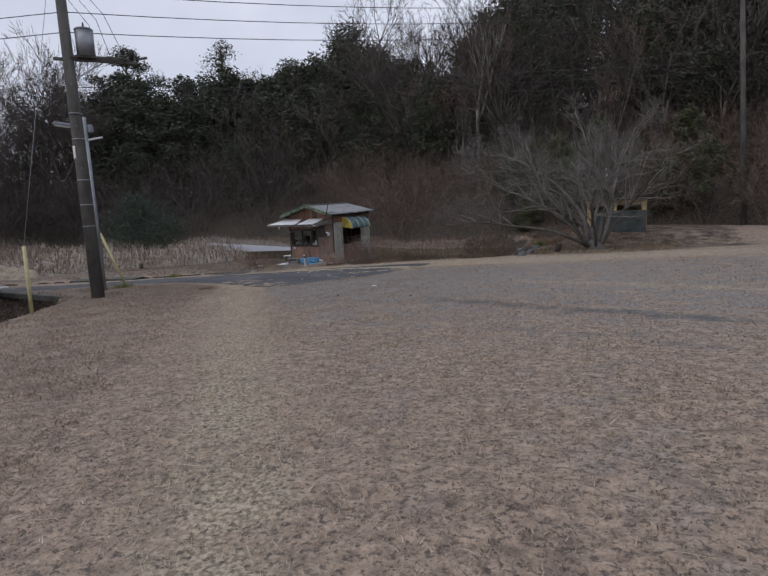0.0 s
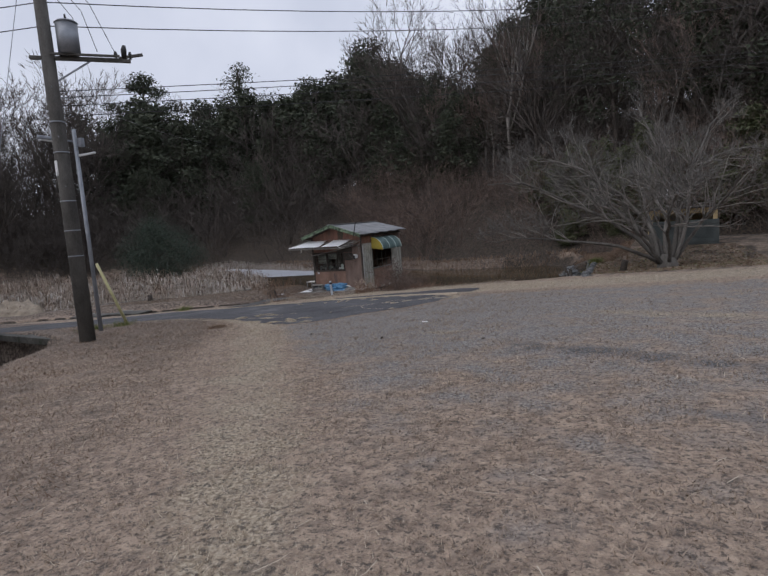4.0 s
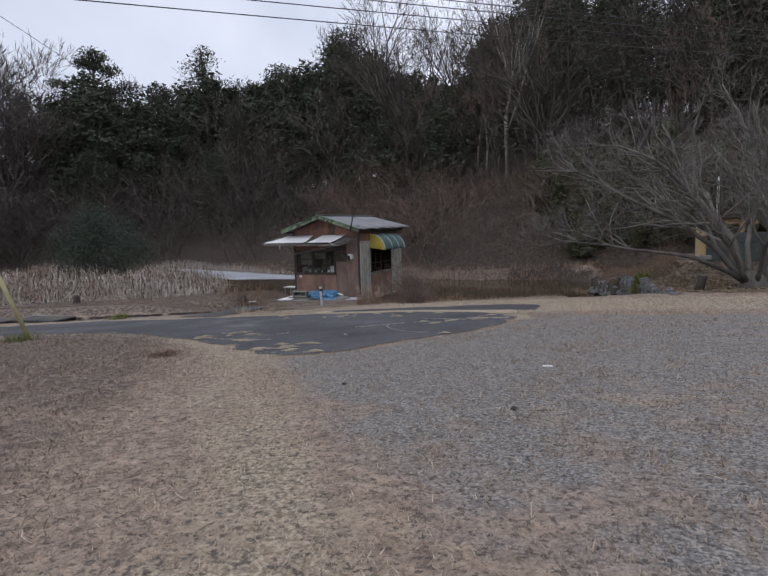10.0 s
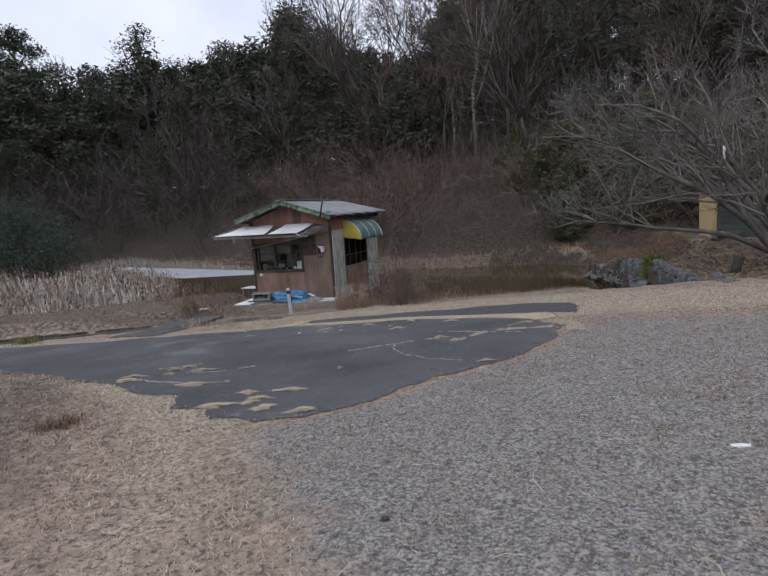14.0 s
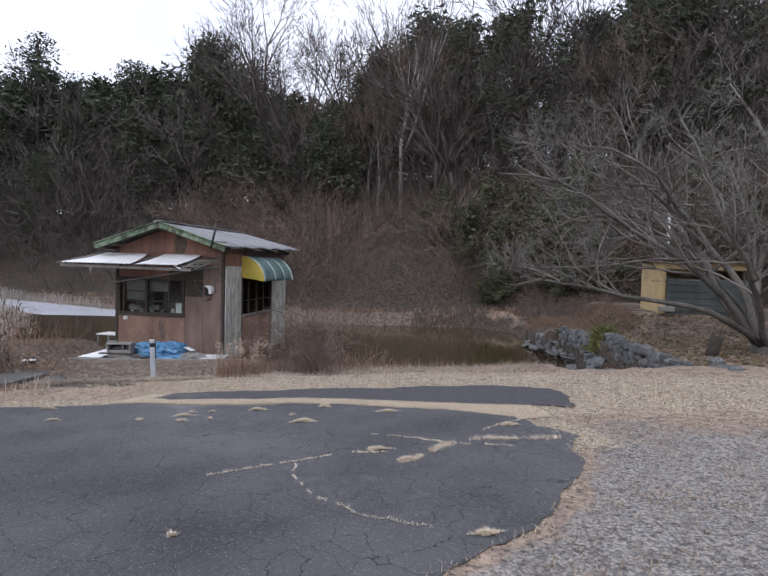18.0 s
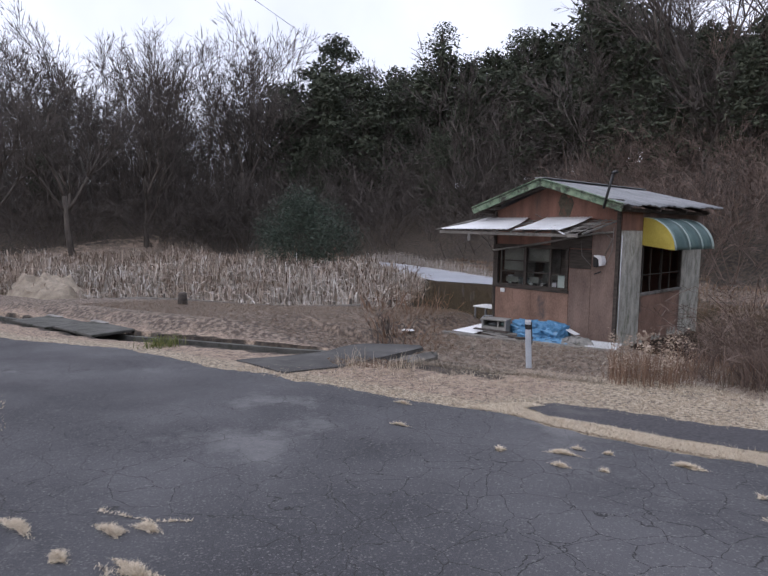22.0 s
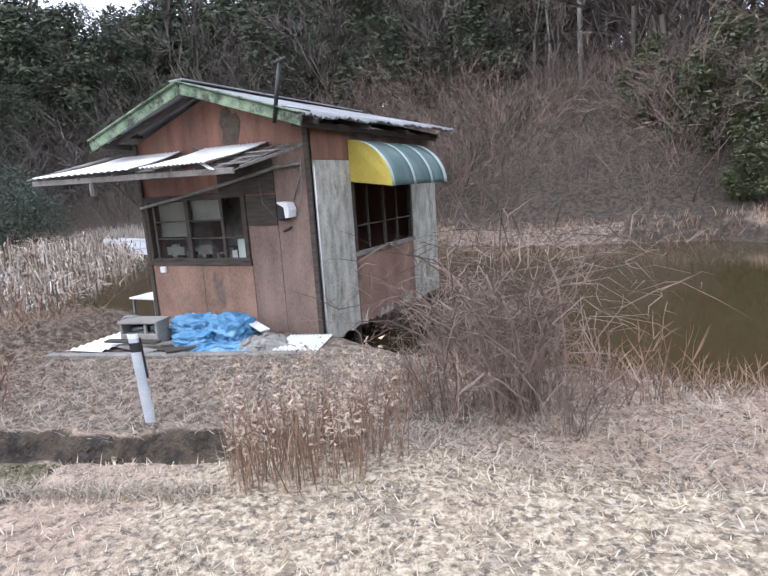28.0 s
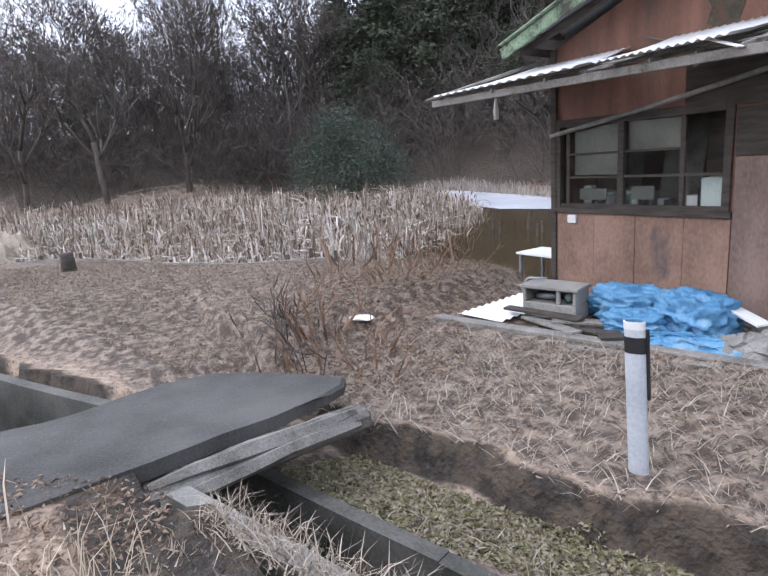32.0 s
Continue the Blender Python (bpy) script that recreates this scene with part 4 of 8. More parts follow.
# the line of the treetops round the pond: bearing and rise as seen from the turning place
TREETOPS = [(-1.6, 0.23), (-1.38, 0.23), (-1.29, 0.22), (-1.19, 0.18), (-1.07, 0.22), (-0.98, 0.27), (-0.95, 0.29), (-0.88, 0.26), (-0.8, 0.29), (-0.73, 0.31), (-0.65, 0.29), (-0.59, 0.31), (-0.54, 0.36),
            (-0.49, 0.38), (-0.42, 0.33), (-0.34, 0.29), (-0.26, 0.3), (-0.2, 0.39), (-0.12, 0.46), (0.0, 0.48), (0.3, 0.48), (0.9, 0.4), (1.6, 0.35)]


def canopy():
    return [t[0] for t in TREETOPS], [t[1] for t in TREETOPS]


def room(x, y):
    """How tall a tree may stand at a place to reach the line of the treetops."""
    bearing, rise = canopy()
    return math.hypot(x - 4.6, y + 9.6) * float(np.interp(math.atan2(x - 4.6, y + 9.6), bearing, rise)) + 2.0 - height_at(x, y)


def fill_wood(rng, spots):
    """Trees that close the wood behind the ones on its rim, kept under the line of the treetops."""
    n = tries = 0
    mass = {"trunk": [], "green": [], "bare": []}
    while n < 330 and tries < 9000:
        tries += 1
        x, y = rng.uniform(-95, 48), rng.uniform(-24, 66)
        d = float(signed(BASIN, np.array([x]), np.array([y]))[0])
        if d < 7 or d > 36 or any((x - a) ** 2 + (y - b) ** 2 < 3.0 for a, b in spots) or (abs(x - 4.5 + 0.14 * (y + 9)) < 3.4 and y < 29.5):
            continue
        turn = math.atan2(x - 4.6, y + 9.6)
        tall = room(x, y) * rng.uniform(0.72, 1.12)
        if tall < 4 or (turn < -1.0 and rng.random() < 0.5):
            continue
        spots.append((x, y))
        n += 1
        green = 0.25 if x > 13 else 0.14 if x > 3 else 0.45 if turn > -1.0 else 0.04
        is_green = rng.random() < green
        k, turned = rng.randrange(3), rng.uniform(0, 360)
        m = pose(x, y, height_at(x, y), 0, 0, turned) @ Matrix.Scale(min(tall * (1 if is_green else 1.12), 16.0) / 10.5, 4)
        trunk, crown = (FARGREEN if is_green else FARBARE)[k]
        mass["trunk"].append((trunk, m))
        mass["green" if is_green else "bare"].append((crown, m))
    for key, mat, label in (("trunk", M_BARKDARK, "dark trunks of the trees deep in the wood"), ("green", M_LEAF, "dark evergreen crowns deep in the wood"), ("bare", M_TWIG, "bare grey crowns deep in the wood")):
        stand(key, mass[key], mat, label)


def stand(name, placed, mat, label):
    """Many far plants joined into one mass."""
    verts, tris, n = [], [], 0
    for me, m in placed:
        m = np.array(m)
        co = np.zeros(len(me.vertices) * 3, np.float32)
        me.vertices.foreach_get("co", co)
        me.calc_loop_triangles()
        idx = np.zeros(len(me.loop_triangles) * 3, np.int32)
        me.loop_triangles.foreach_get("vertices", idx)
        tris.append(idx.reshape(-1, 3) + n)
        verts.append(co.reshape(-1, 3) @ m[:3, :3].T + m[:3, 3])
        n += len(verts[-1])
    tagged(new("far_wood", tri_mesh("far_wood", np.concatenate(verts), np.concatenate(tris), mat)), label, "trees", kind="stuff")


def wood():
    rng = random.Random(5)
    spots = [(x, y) for _, x, y, _ in SKYLINE]
    for kind, x, y, tall in SKYLINE:
        meshes = rng.choice({"bare": BARE, "green": GREEN, "pine": PINE, "sparse": SPARSE}[kind])
        label = {"bare": "tall bare grey tree on the wooded slope", "green": "dark evergreen tree with a dense crown", "pine": "pine with a flat dark crown above a bare trunk", "sparse": "thin-crowned grey-green conifer on the ridge"}[kind]
        plant_tree(meshes, x, y, tall / 10.5, rng.uniform(0, 360), label, {"bare": "bare trees", "green": "evergreen trees", "pine": "pines", "sparse": "thin conifers"}[kind])
    tries = n = 0
    while n < 170 and tries < 9000:
        tries += 1
        x, y = rng.uniform(-90, 44), rng.uniform(-24, 62)
        d = float(signed(BASIN, np.array([x]), np.array([y]))[0])
        if d < 5 or d > 27 or (d < 9 and rng.random() < 0.55):
            continue
        if (abs(x - 4.5 + 0.14 * (y + 9)) < 4.2 and y < 29.5) or any((x - a) ** 2 + (y - b) ** 2 < 4.0 for a, b in spots):
            continue
        spots.append((x, y))
        n += 1
        green = 0.25 if x > 13 else 0.12 if x > 3 else 0.3 if math.atan2(x - 4.6, y + 9.6) > -1.0 else 0.03
        size = min(rng.uniform(0.72, 1.0), room(x, y) / 11.5)
        if size < 0.35:
            continue
        if rng.random() < green:
            plant_tree(rng.choice(GREEN), x, y, size * (1.1 if x > 3 else 0.92), rng.uniform(0, 360), "dark evergreen tree on the wooded slope", "evergreen trees")
        else:
            plant_tree(rng.choice(BROWN if x > -8 and rng.random() < 0.6 else BARE), x, y, size * 1.15, rng.uniform(0, 360), "bare grey tree on the wooded slope", "bare trees")
    fill_wood(rng, spots)
    # thicket at the foot of the slope; the farther part is one mass
    near, far_v, far_t, count = 0, [], [], 0
    while count < 930:
        x, y = rng.uniform(-80, 34), rng.uniform(-10, 42)
        d = float(signed(BASIN, np.array([x]), np.array([y]))[0])
        if d < 0.3 or d > 22 or rng.random() < d / 40:
            continue
        count += 1
        s, turn = rng.uniform(0.75, 1.3) * (0.7 if abs(x - 4.5 + 0.14 * (y + 9)) < 2.5 else 1), rng.uniform(0, 360)
        me = SHRUBS[2] if rng.random() < (0.75 if x > -9 else 0.5) and d < 9 else rng.choice(SHRUBS)
        if x > -16 and d < 11 and near < 290:
            near += 1
            plant_bush(me, x, y, s, turn, "shrub", "leafless brown thicket shrub on the bank", "thicket shrubs", tall=rng.uniform(0.85, 1.2))
        else:
            me = rng.choice(FARSHRUBS)
            m = np.array(pose(x, y, height_at(x, y), 0, 0, turn))
            co = np.zeros(len(me.vertices) * 3, np.float32)
            me.vertices.foreach_get("co", co)
            idx = np.zeros(len(me.polygons) * 3, np.int32)
            me.loops.foreach_get("vertex_index", idx)
            far_t.append(idx.reshape(-1, 3) + sum(len(v) for v in far_v))
            far_v.append((co.reshape(-1, 3) * s * (1.25 if x < -22 else 1.0)) @ m[:3, :3].T + m[:3, 3])
    for k in range(900):
        x, y = (rng.uniform(-70, 26), rng.uniform(-6, 50)) if k < 560 else (rng.uniform(-8, 30), rng.uniform(16, 46))
        d = float(signed(BASIN, np.array([x]), np.array([y]))[0])
        if (4 if x < -18 else 10) < d < 26 and not (abs(x - 4.5 + 0.14 * (y + 9)) < 3 and y < 28):
            me = rng.choice(FARSHRUBS)
            m = np.array(pose(x, y, height_at(x, y), 0, 0, rng.uniform(0, 360)) @ Matrix.Scale(rng.uniform(1.3, 1.9), 4))
            co = np.zeros(len(me.vertices) * 3, np.float32)
            me.vertices.foreach_get("co", co)
            idx = np.zeros(len(me.polygons) * 3, np.int32)
            me.loops.foreach_get("vertex_index", idx)
            far_t.append(idx.reshape(-1, 3) + sum(len(v) for v in far_v))
            far_v.append(co.reshape(-1, 3) @ m[:3, :3].T + m[:3, 3])
    tagged(new("thicket", tri_mesh("thicket", np.concatenate(far_v), np.concatenate(far_t), M_TWIG)), "far grey-brown leafless thicket under the trees", "thicket", kind="stuff")


wood()
big = bare_tree(31, tall=21, trunk=0.32, depth=6, fork=4, mats=(M_BARKDARK, M_TWIG), first=0.3, least=0.014, thick=3, angle=0.6, shrink=0.72, lift=0.16, taper=0.72)
plant_tree(big, -9.2, 28.8, 1.0, 30, "tall bare tree with a forked crown above the wood", "bare trees")
for x, y, sc, turn in ((-4.6, 31.5, 0.85, 200), (-17.5, 40.5, 0.75, 110), (-43.0, 1.4, 0.8, 70), (-44.0, -3.6, 0.72, 250), (-45.0, 7.5, 0.8, 310), (-46.0, 17.5, 0.85, 20), (-50.0, 12.0, 0.9, 160)):
    plant_tree(big, x, y, sc, turn, "tall bare tree with a wide crown above the wood", "bare trees")
for x, y, s in ((4.5, 18.5, 1.0), (6.5, 17.0, 0.95), (8.2, 16.2, 1.1), (5.6, 20.5, 1.2), (9.5, 17.5, 1.2), (7.6, 19.5, 1.25), (11, 15.6, 1.0), (3.2, 20.8, 1.0), (12.5, 17, 1.2), (10.5, 20, 1.3), (14.5, 15.5, 1.1), (17, 15.5, 1.2), (15.5, 18.5, 1.4), (6.2, 15.4, 0.7), (9.2, 14.8, 0.6)):
    plant_tree(BAMBOO[int(x * 10) % 2], x, y, s, x * 97 % 360, "clump of green bamboo grass on the bank", "bamboo grass clumps")
ever = leafy_tree(51, 3.9, trunk=0.09, spread=2.9, clumps=46, per=800, size=0.05, start=0.0, flat=0.85, mat=M_BUSH)
plant_tree(ever, -27.0, 11.6, 1.25, 0, "round dark evergreen bush behind the reeds", "evergreen bushes")
TALL = bare_tree(33, tall=15, trunk=0.17, depth=6, fork=3, mats=(M_PALEBARK, M_TWIG), first=0.37, least=0.01, angle=0.42, lift=0.14, taper=0.75)
plant_tree(TALL, -0.3, 25.7, 1.0, 60, "tall pale-barked tree with a straight bare trunk", "bare trees")
for x, y, sc in ((-2.0, 26.2, 1.0), (-2.7, 26.9, 1.1), (-1.5, 27.6, 1.15), (-2.4, 28.2, 1.1), (0.9, 27.4, 1.05)):
    plant_tree(BROWN[int(sc * 20) % 2], x, y, sc, x * 131 % 360, "slender bare tree in a close group on the slope", "bare trees")


# ---- spreading cherry tree on the mound ----
def bough(levels, p, d, length, radius, level, rng):
    """A limb that arches outwards and sends off shoots to both sides; levels gathers (points, radii) by order."""
    n = (11, 7, 5, 3)[level]
    pts, rad, ways = [p], [radius], [d]
    for i in range(n):
        f = (i + 1) / n
        sway = (0.16, 0.2, 0.22, 0.2)[level]
        pull = (-0.2 * f, 0.02, 0.03, 0.02)[level]
        d = (d + Vector((rng.gauss(0, sway), rng.gauss(0, sway), rng.gauss(0, sway * 0.8) + pull))).normalized()
        least = 0.12 if p.z < 1.5 else -0.2
        if d.z < least:
            d = Vector((d.x, d.y, least)).normalized()
        p = p + d * (length / n)
        pts.append(p)
        rad.append(radius * (1 - 0.8 * f))
        ways.append(d)
    levels[level].append((pts, rad))
    if level == 3:
        return
    for k in range((13, 8, 5)[level]):
        i = rng.randrange((3, 1, 1)[level], n + 1)
        way = ways[i]
        side = Vector((rng.gauss(0, 1), rng.gauss(0, 1), rng.gauss(0.5, 0.6)))
        side = (side - way * side.dot(way)).normalized()
        a = rng.uniform(0.5, 1.05)
        reach = (length * (1 - i / n) * 0.5 + (1.0, 0.5, 0.26)[level]) * rng.uniform(0.6, 1.15)
        bough(levels, pts[i], (way * math.cos(a) + side * math.sin(a)).normalized(), reach, max(rad[i] * 0.55, 0.004), level + 1, rng)


def cherry():
    rng, levels = random.Random(8), [[], [], [], []]
    x, y = 12.0, 2.4
    base = thing("cherry_tree", (x, y, height_at(x, y)), "bare spreading cherry tree with lichen-grey low limbs", "tree")
    for a, tilt, ln, r in ((150, 50, 8.0, 0.125), (168, 54, 7.6, 0.11), (136, 44, 7.0, 0.1), (190, 48, 7.2, 0.11), (210, 52, 6.6, 0.1), (232, 42, 6.0, 0.1), (104, 44, 5.6, 0.09), (62, 44, 6.2, 0.1),
                           (22, 46, 5.4, 0.1), (345, 42, 5.4, 0.1), (290, 46, 5.8, 0.1), (192, 16, 7.0, 0.13), (300, 12, 6.8, 0.12), (80, 10, 6.6, 0.12), (20, 22, 6.4, 0.11)):
        tilt, r = tilt * 0.74, r * 0.78
        sn = math.sin(radians(tilt))
        d = Vector((math.cos(radians(a)) * sn, math.sin(radians(a)) * sn, math.cos(radians(tilt))))
        bough(levels, Vector((math.cos(radians(a)) * 0.2, math.sin(radians(a)) * 0.2, 0.15)), d, ln, r, 0, rng)
    part("trunk", tube_mesh("trunk", [([Vector((0, 0, -0.3)), Vector((0.03, 0, 0.2)), Vector((0.05, 0, 0.5))], [0.46, 0.36, 0.26])], M_BARK, 10), base)
    for limb in levels[0]:
        part("limb", tube_mesh("limb", [limb], M_BARK, 7), base)
    part("bough_rest", tube_mesh("bough_rest", levels[1], M_PALEBARK, 5), base)
    part("crown", ribbons("crown", levels[2] + levels[3], M_CHERRYTWIG, 0.006), base, "fine lichen-grey twigs")


cherry()


# ---- the hut ----
HX0, HY1 = -2.66, 3.8  # the hut's far side in x and its back in y; its near corner stands at the origin
EAVE, RIDGE, RX = 2.47, 2.97, -1.33


def prism(outline, axis, lo, hi, bm=None):
    """A flat outline given thickness: axis "x" takes (y, z) points, axis "y" takes (x, z) points."""
    bm = bm or bmesh.new()
    def at(p, d):
        return (d, p[0], p[1]) if axis == "x" else (p[0], d, p[1])
    a, b = [bm.verts.new(at(p, lo)) for p in outline], [bm.verts.new(at(p, hi)) for p in outline]
    bm.faces.new(a), bm.faces.new(b[::-1])
    for i in range(len(a)):
        j = (i + 1) % len(a)
        bm.faces.new((a[i], b[i], b[j], a[j]))
    return bm


def ragged(y0, y1, z0, z1, zt, rng, n=9):
    """Outline of a board whose lower edge has rotted unevenly."""
    return [(y0 + (y1 - y0) * k / n, z0 + (z1 - z0) * k / n + rng.uniform(-0.035, 0.035)) for k in range(n + 1)] + [(y1, zt), (y0, zt)]


def hut():
    rng = random.Random(77)
    top = thing("hut", (0, 0, 0), "derelict red-brown wooden pond hut with boarded walls and sagging awning", "hut")
    t = 0.05
    # front wall round the window, with its gable
    bm = bmesh.new()
    for lo, hi in (((HX0, 0, 0.02), (0, t, 0.9)), ((HX0, 0, 1.76), (0, t, 2.42)), ((HX0, 0, 0.9), (-2.6, t, 1.76)), ((-0.97, 0, 0.9), (0, t, 1.76))):
        box(lo, hi, bm=bm)
    prism([(HX0, 2.42), (0, 2.42), (RX, 2.9)], "y", 0, t, bm)
    part("wall", (bm, M_RED), top)

    def board(name, x0, x1, z0, z1, mat, out, label="", zl=None):
        outline = [(x0, z0), (x1, z0), (x1, z1), (x0, zl if zl else z1)]
        return part(name, (prism(outline, "y", -out - 0.012, -out), mat), top, label)
    edges = [-2.645, -2.17, -1.74, -1.3, -0.93]
    for i in range(4):
        board("panel", edges[i], edges[i + 1] - 0.005, 0.05 + rng.uniform(-.02, .02), 0.875, M_PINK, 0.002 + 0.003 * (i % 2))
    board("panel", -0.925, -0.5, 0.0, 1.34, M_FADED, 0.004, "grey-brown weathered panel")
    board("panel", -0.49, -0.06, 0.0, 2.16, M_FADED, 0.007, "grey-brown weathered panel")
    board("panel", -1.33, -0.5, 1.72, 2.14, M_DARKWOOD, 0.014, "dark rotten plywood sheet")
    board("panel", -0.93, -0.5, 1.35, 1.7, M_DARKWOOD, 0.010, "dark rotten plywood sheet")
    blot = [(-1.2, 2.34), (-1.12, 2.28), (-1.05, 2.31), (-0.98, 2.29), (-0.94, 2.4), (-0.9, 2.55), (-0.95, 2.66), (-1.02, 2.64), (-1.08, 2.74), (-1.17, 2.7), (-1.22, 2.56), (-1.17, 2.45)]
    part("patch", (prism(blot, "y", -0.006, -0.001), M_MOULD), top, "dark green mouldy stain")
    # side wall round its window, lower edge rotted away over the pond
    bm = bmesh.new()
    for out in (ragged(0, 0.88, -0.02, -0.02, 2.45, rng), ragged(0.88, 2.72, -0.03, -0.08, 0.88, rng), [(0.88, 1.86), (2.72, 1.86), (2.72, 2.45), (0.88, 2.45)], ragged(2.72, HY1, -0.08, -0.14, 2.45, rng)):
        prism(out, "x", -t, 0, bm)
    part("side_wall", (bm, M_FADED), top)
    part("side_panel", (prism(ragged(0.03, 0.86, -0.06, -0.04, 2.05, rng), "x", 0.002, 0.016), M_ALGAE), top, "panel grown over with grey-green algae")
    part("side_panel", (prism(ragged(2.76, HY1 - 0.02, -0.1, -0.14, 2.05, rng), "x", 0.002, 0.014), M_ALGAE), top, "panel grown over with grey-green algae")
    part("side_panel", (prism(ragged(0.9, 1.86, -0.05, -0.06, 0.84, rng), "x", 0.002, 0.013), M_PINK), top, "faded red plywood panel rotted along its foot")
    part("side_panel", (prism(ragged(1.87, 2.71, -0.06, -0.08, 0.84, rng), "x", 0.002, 0.011), M_PINK), top, "faded red plywood panel rotted along its foot")
    for y, w, h in ((0.93, 0.14, 0.16), (1.45, 0.4, 0.1), (2.2, 0.42, 0.17)):
        part("side_panel", (prism([(y, -0.05), (y + w, -0.06)] + [(y + w * (1 - k / 7), -0.06 + h * (0.5 + 0.5 * math.sin(k * 2.3 + y * 5)) + 0.02) for k in range(8)], "x", 0.014, 0.018), M_ALGAE), top, "pale mould along the foot of the wall")
    part("conduit", tube_mesh("conduit", [([Vector((0.022, 0.035, 1.98)), Vector((0.024, 0.03, 1.2)), Vector((0.026, 0.03, 0.0))], [0.009, 0.009, 0.009])], M_WHITE, 6), top, "thin white conduit down the corner")
    part("side_panel", (prism([(0.03, 2.06), (0.84, 2.06), (0.84, 2.44), (0.03, 2.44)], "x", 0.002, 0.012), M_RED), top)
    part("back_wall", (box((HX0 + t, HY1 - t, 0.0), (-t, HY1, 2.45)), M_RED), top)
    part("far_wall", (box((HX0, t, 0.02), (HX0 + t, HY1, 2.45)), M_RED), top)
    part("hut_floor", (box((HX0 + t, t, 0.02), (-t, HY1 - t, 0.08)), M_DARKWOOD), top)
    for x, y in ((-0.02, -0.016), (HX0 + 0.02, -0.012)):
        part("corner_post", (box((x - 0.03, y - 0.026, -0.04), (x + 0.032, y + 0.008, 2.42), 0.004), M_DARKWOOD), top)
    for x, y in ((-0.12, 1.0), (-0.12, 2.2), (-0.12, 3.65), (-1.3, 3.65), (-2.5, 3.65), (-2.5, 1.8), (-1.3, 1.8)):
        part("stilt", tube_mesh("stilt", [([Vector((x, y, WATER - 0.7)), Vector((x, y, 0.05))], [0.05, 0.05])], M_DARKWOOD, 8), top)
    # roof: two corrugated slopes with a gentle sag
    for side in (-1, 1):
        xe = RX + side * 1.55
        n = 88
        verts, faces = [], []
        for i in range(n + 1):
            y = -0.46 + (3.7 + 0.46) * i / n
            w = 0.015 * math.cos(i * math.pi)
            for k in range(6):
                f = k / 5
                sag = -0.03 * math.sin(math.pi * f) * math.sin(math.pi * i / n) + 0.012 * math.sin(i * 0.35 + side) * f
                verts.append((RX + (xe - RX + (0.2 * i / n if side > 0 else 0)) * f + (0.02 * math.sin(i * 1.9) if k == 5 else 0), y, RIDGE + (EAVE - RIDGE + 0.05 * i / n) * f + w + sag))
        for i in range(n):
            for k in range(5):
                q = i * 6 + k
                faces.append((q, q + 6, q + 7, q + 1) if side > 0 else (q, q + 1, q + 7, q + 6))
        ob = part("roof", mesh_of("roof", verts, faces, M_ROOF, True), top, "grey corrugated roof sheets with mossy edge")
        ob.modifiers.new("thickness", "SOLIDIFY").thickness = 0.012
    part("ridge_cap", (beam((RX, -0.5, RIDGE + 0.03), (RX, 3.74, RIDGE + 0.03), 0.2, 0.02), M_ROOF), top)
    for side in (-1, 1):
        xe = RX + side * 1.57
        part("fascia", (beam((RX, -0.455, RIDGE - 0.055), (xe, -0.455, EAVE - 0.055), 0.025, 0.11), M_MOSSWOOD), top, "fascia board in flaking green paint")
        part("verge_strip", (beam((RX, -0.44, RIDGE + 0.022), (xe, -0.44, EAVE + 0.022), 0.13, 0.016), M_MOSSWOOD), top, "mossy green metal edge strip")
        part("eave_board", (beam((xe - side * 0.16, -0.4, EAVE - 0.06), (xe - side * 0.1, 3.6, EAVE - 0.06), 0.03, 0.07), M_DARKWOOD), top)
    for k in range(4):
        y = -0.2 + k * 1.18
        for side in (-1, 1):
            part("rafter", (beam((RX, y, RIDGE - 0.09), (RX + side * 1.6, y, EAVE - 0.05), 0.04, 0.06), M_DARKWOOD), top)
    for x in (RX - 1.3, RX, RX + 1.3):
        part("purlin", (beam((x, -0.42, 2.93 - 0.29 * abs(x - RX)), (x, 0.1, 2.93 - 0.29 * abs(x - RX)), 0.06, 0.07), M_DARKWOOD), top)
    # front window: two glazed sashes and an open dark bay
    win = part("front_window", (box((-2.64, -0.045, 0.87), (-0.93, 0.0, 0.92), 0.004), M_DARKWOOD), top, "dark wooden sliding window with dusty panes")
    for lo, hi in (((-2.62, -0.03, 0.92), (-2.56, 0.045, 1.76)), ((-1.01, -0.03, 0.92), (-0.95, 0.045, 1.76)), ((-2.56, -0.03, 1.69), (-1.01, 0.045, 1.76)), ((-2.56, -0.02, 0.92), (-1.01, 0.03, 0.96)),
                   ((-1.93, -0.02, 0.96), (-1.87, 0.03, 1.69)), ((-2.5, -0.012, 0.96), (-2.46, 0.02, 1.69)), ((-1.36, -0.012, 0.96), (-1.32, 0.02, 1.69)),
                   ((-2.46, -0.008, 1.42), (-1.93, 0.016, 1.44)), ((-2.46, -0.008, 1.2), (-1.93, 0.016, 1.22)), ((-1.87, -0.008, 1.42), (-1.36, 0.016, 1.44)), ((-1.87, -0.008, 1.2), (-1.01, 0.016, 1.225))):
        part("window_bar", (box(lo, hi, 0.003), M_DARKWOOD), win)
    for x0, x1 in ((-2.46, -1.93), (-1.87, -1.36)):
        pane = part("pane", (box((x0, 0.018, 0.96), (x1, 0.022, 1.69)), M_GLASS), win)
        pane.visible_shadow = False
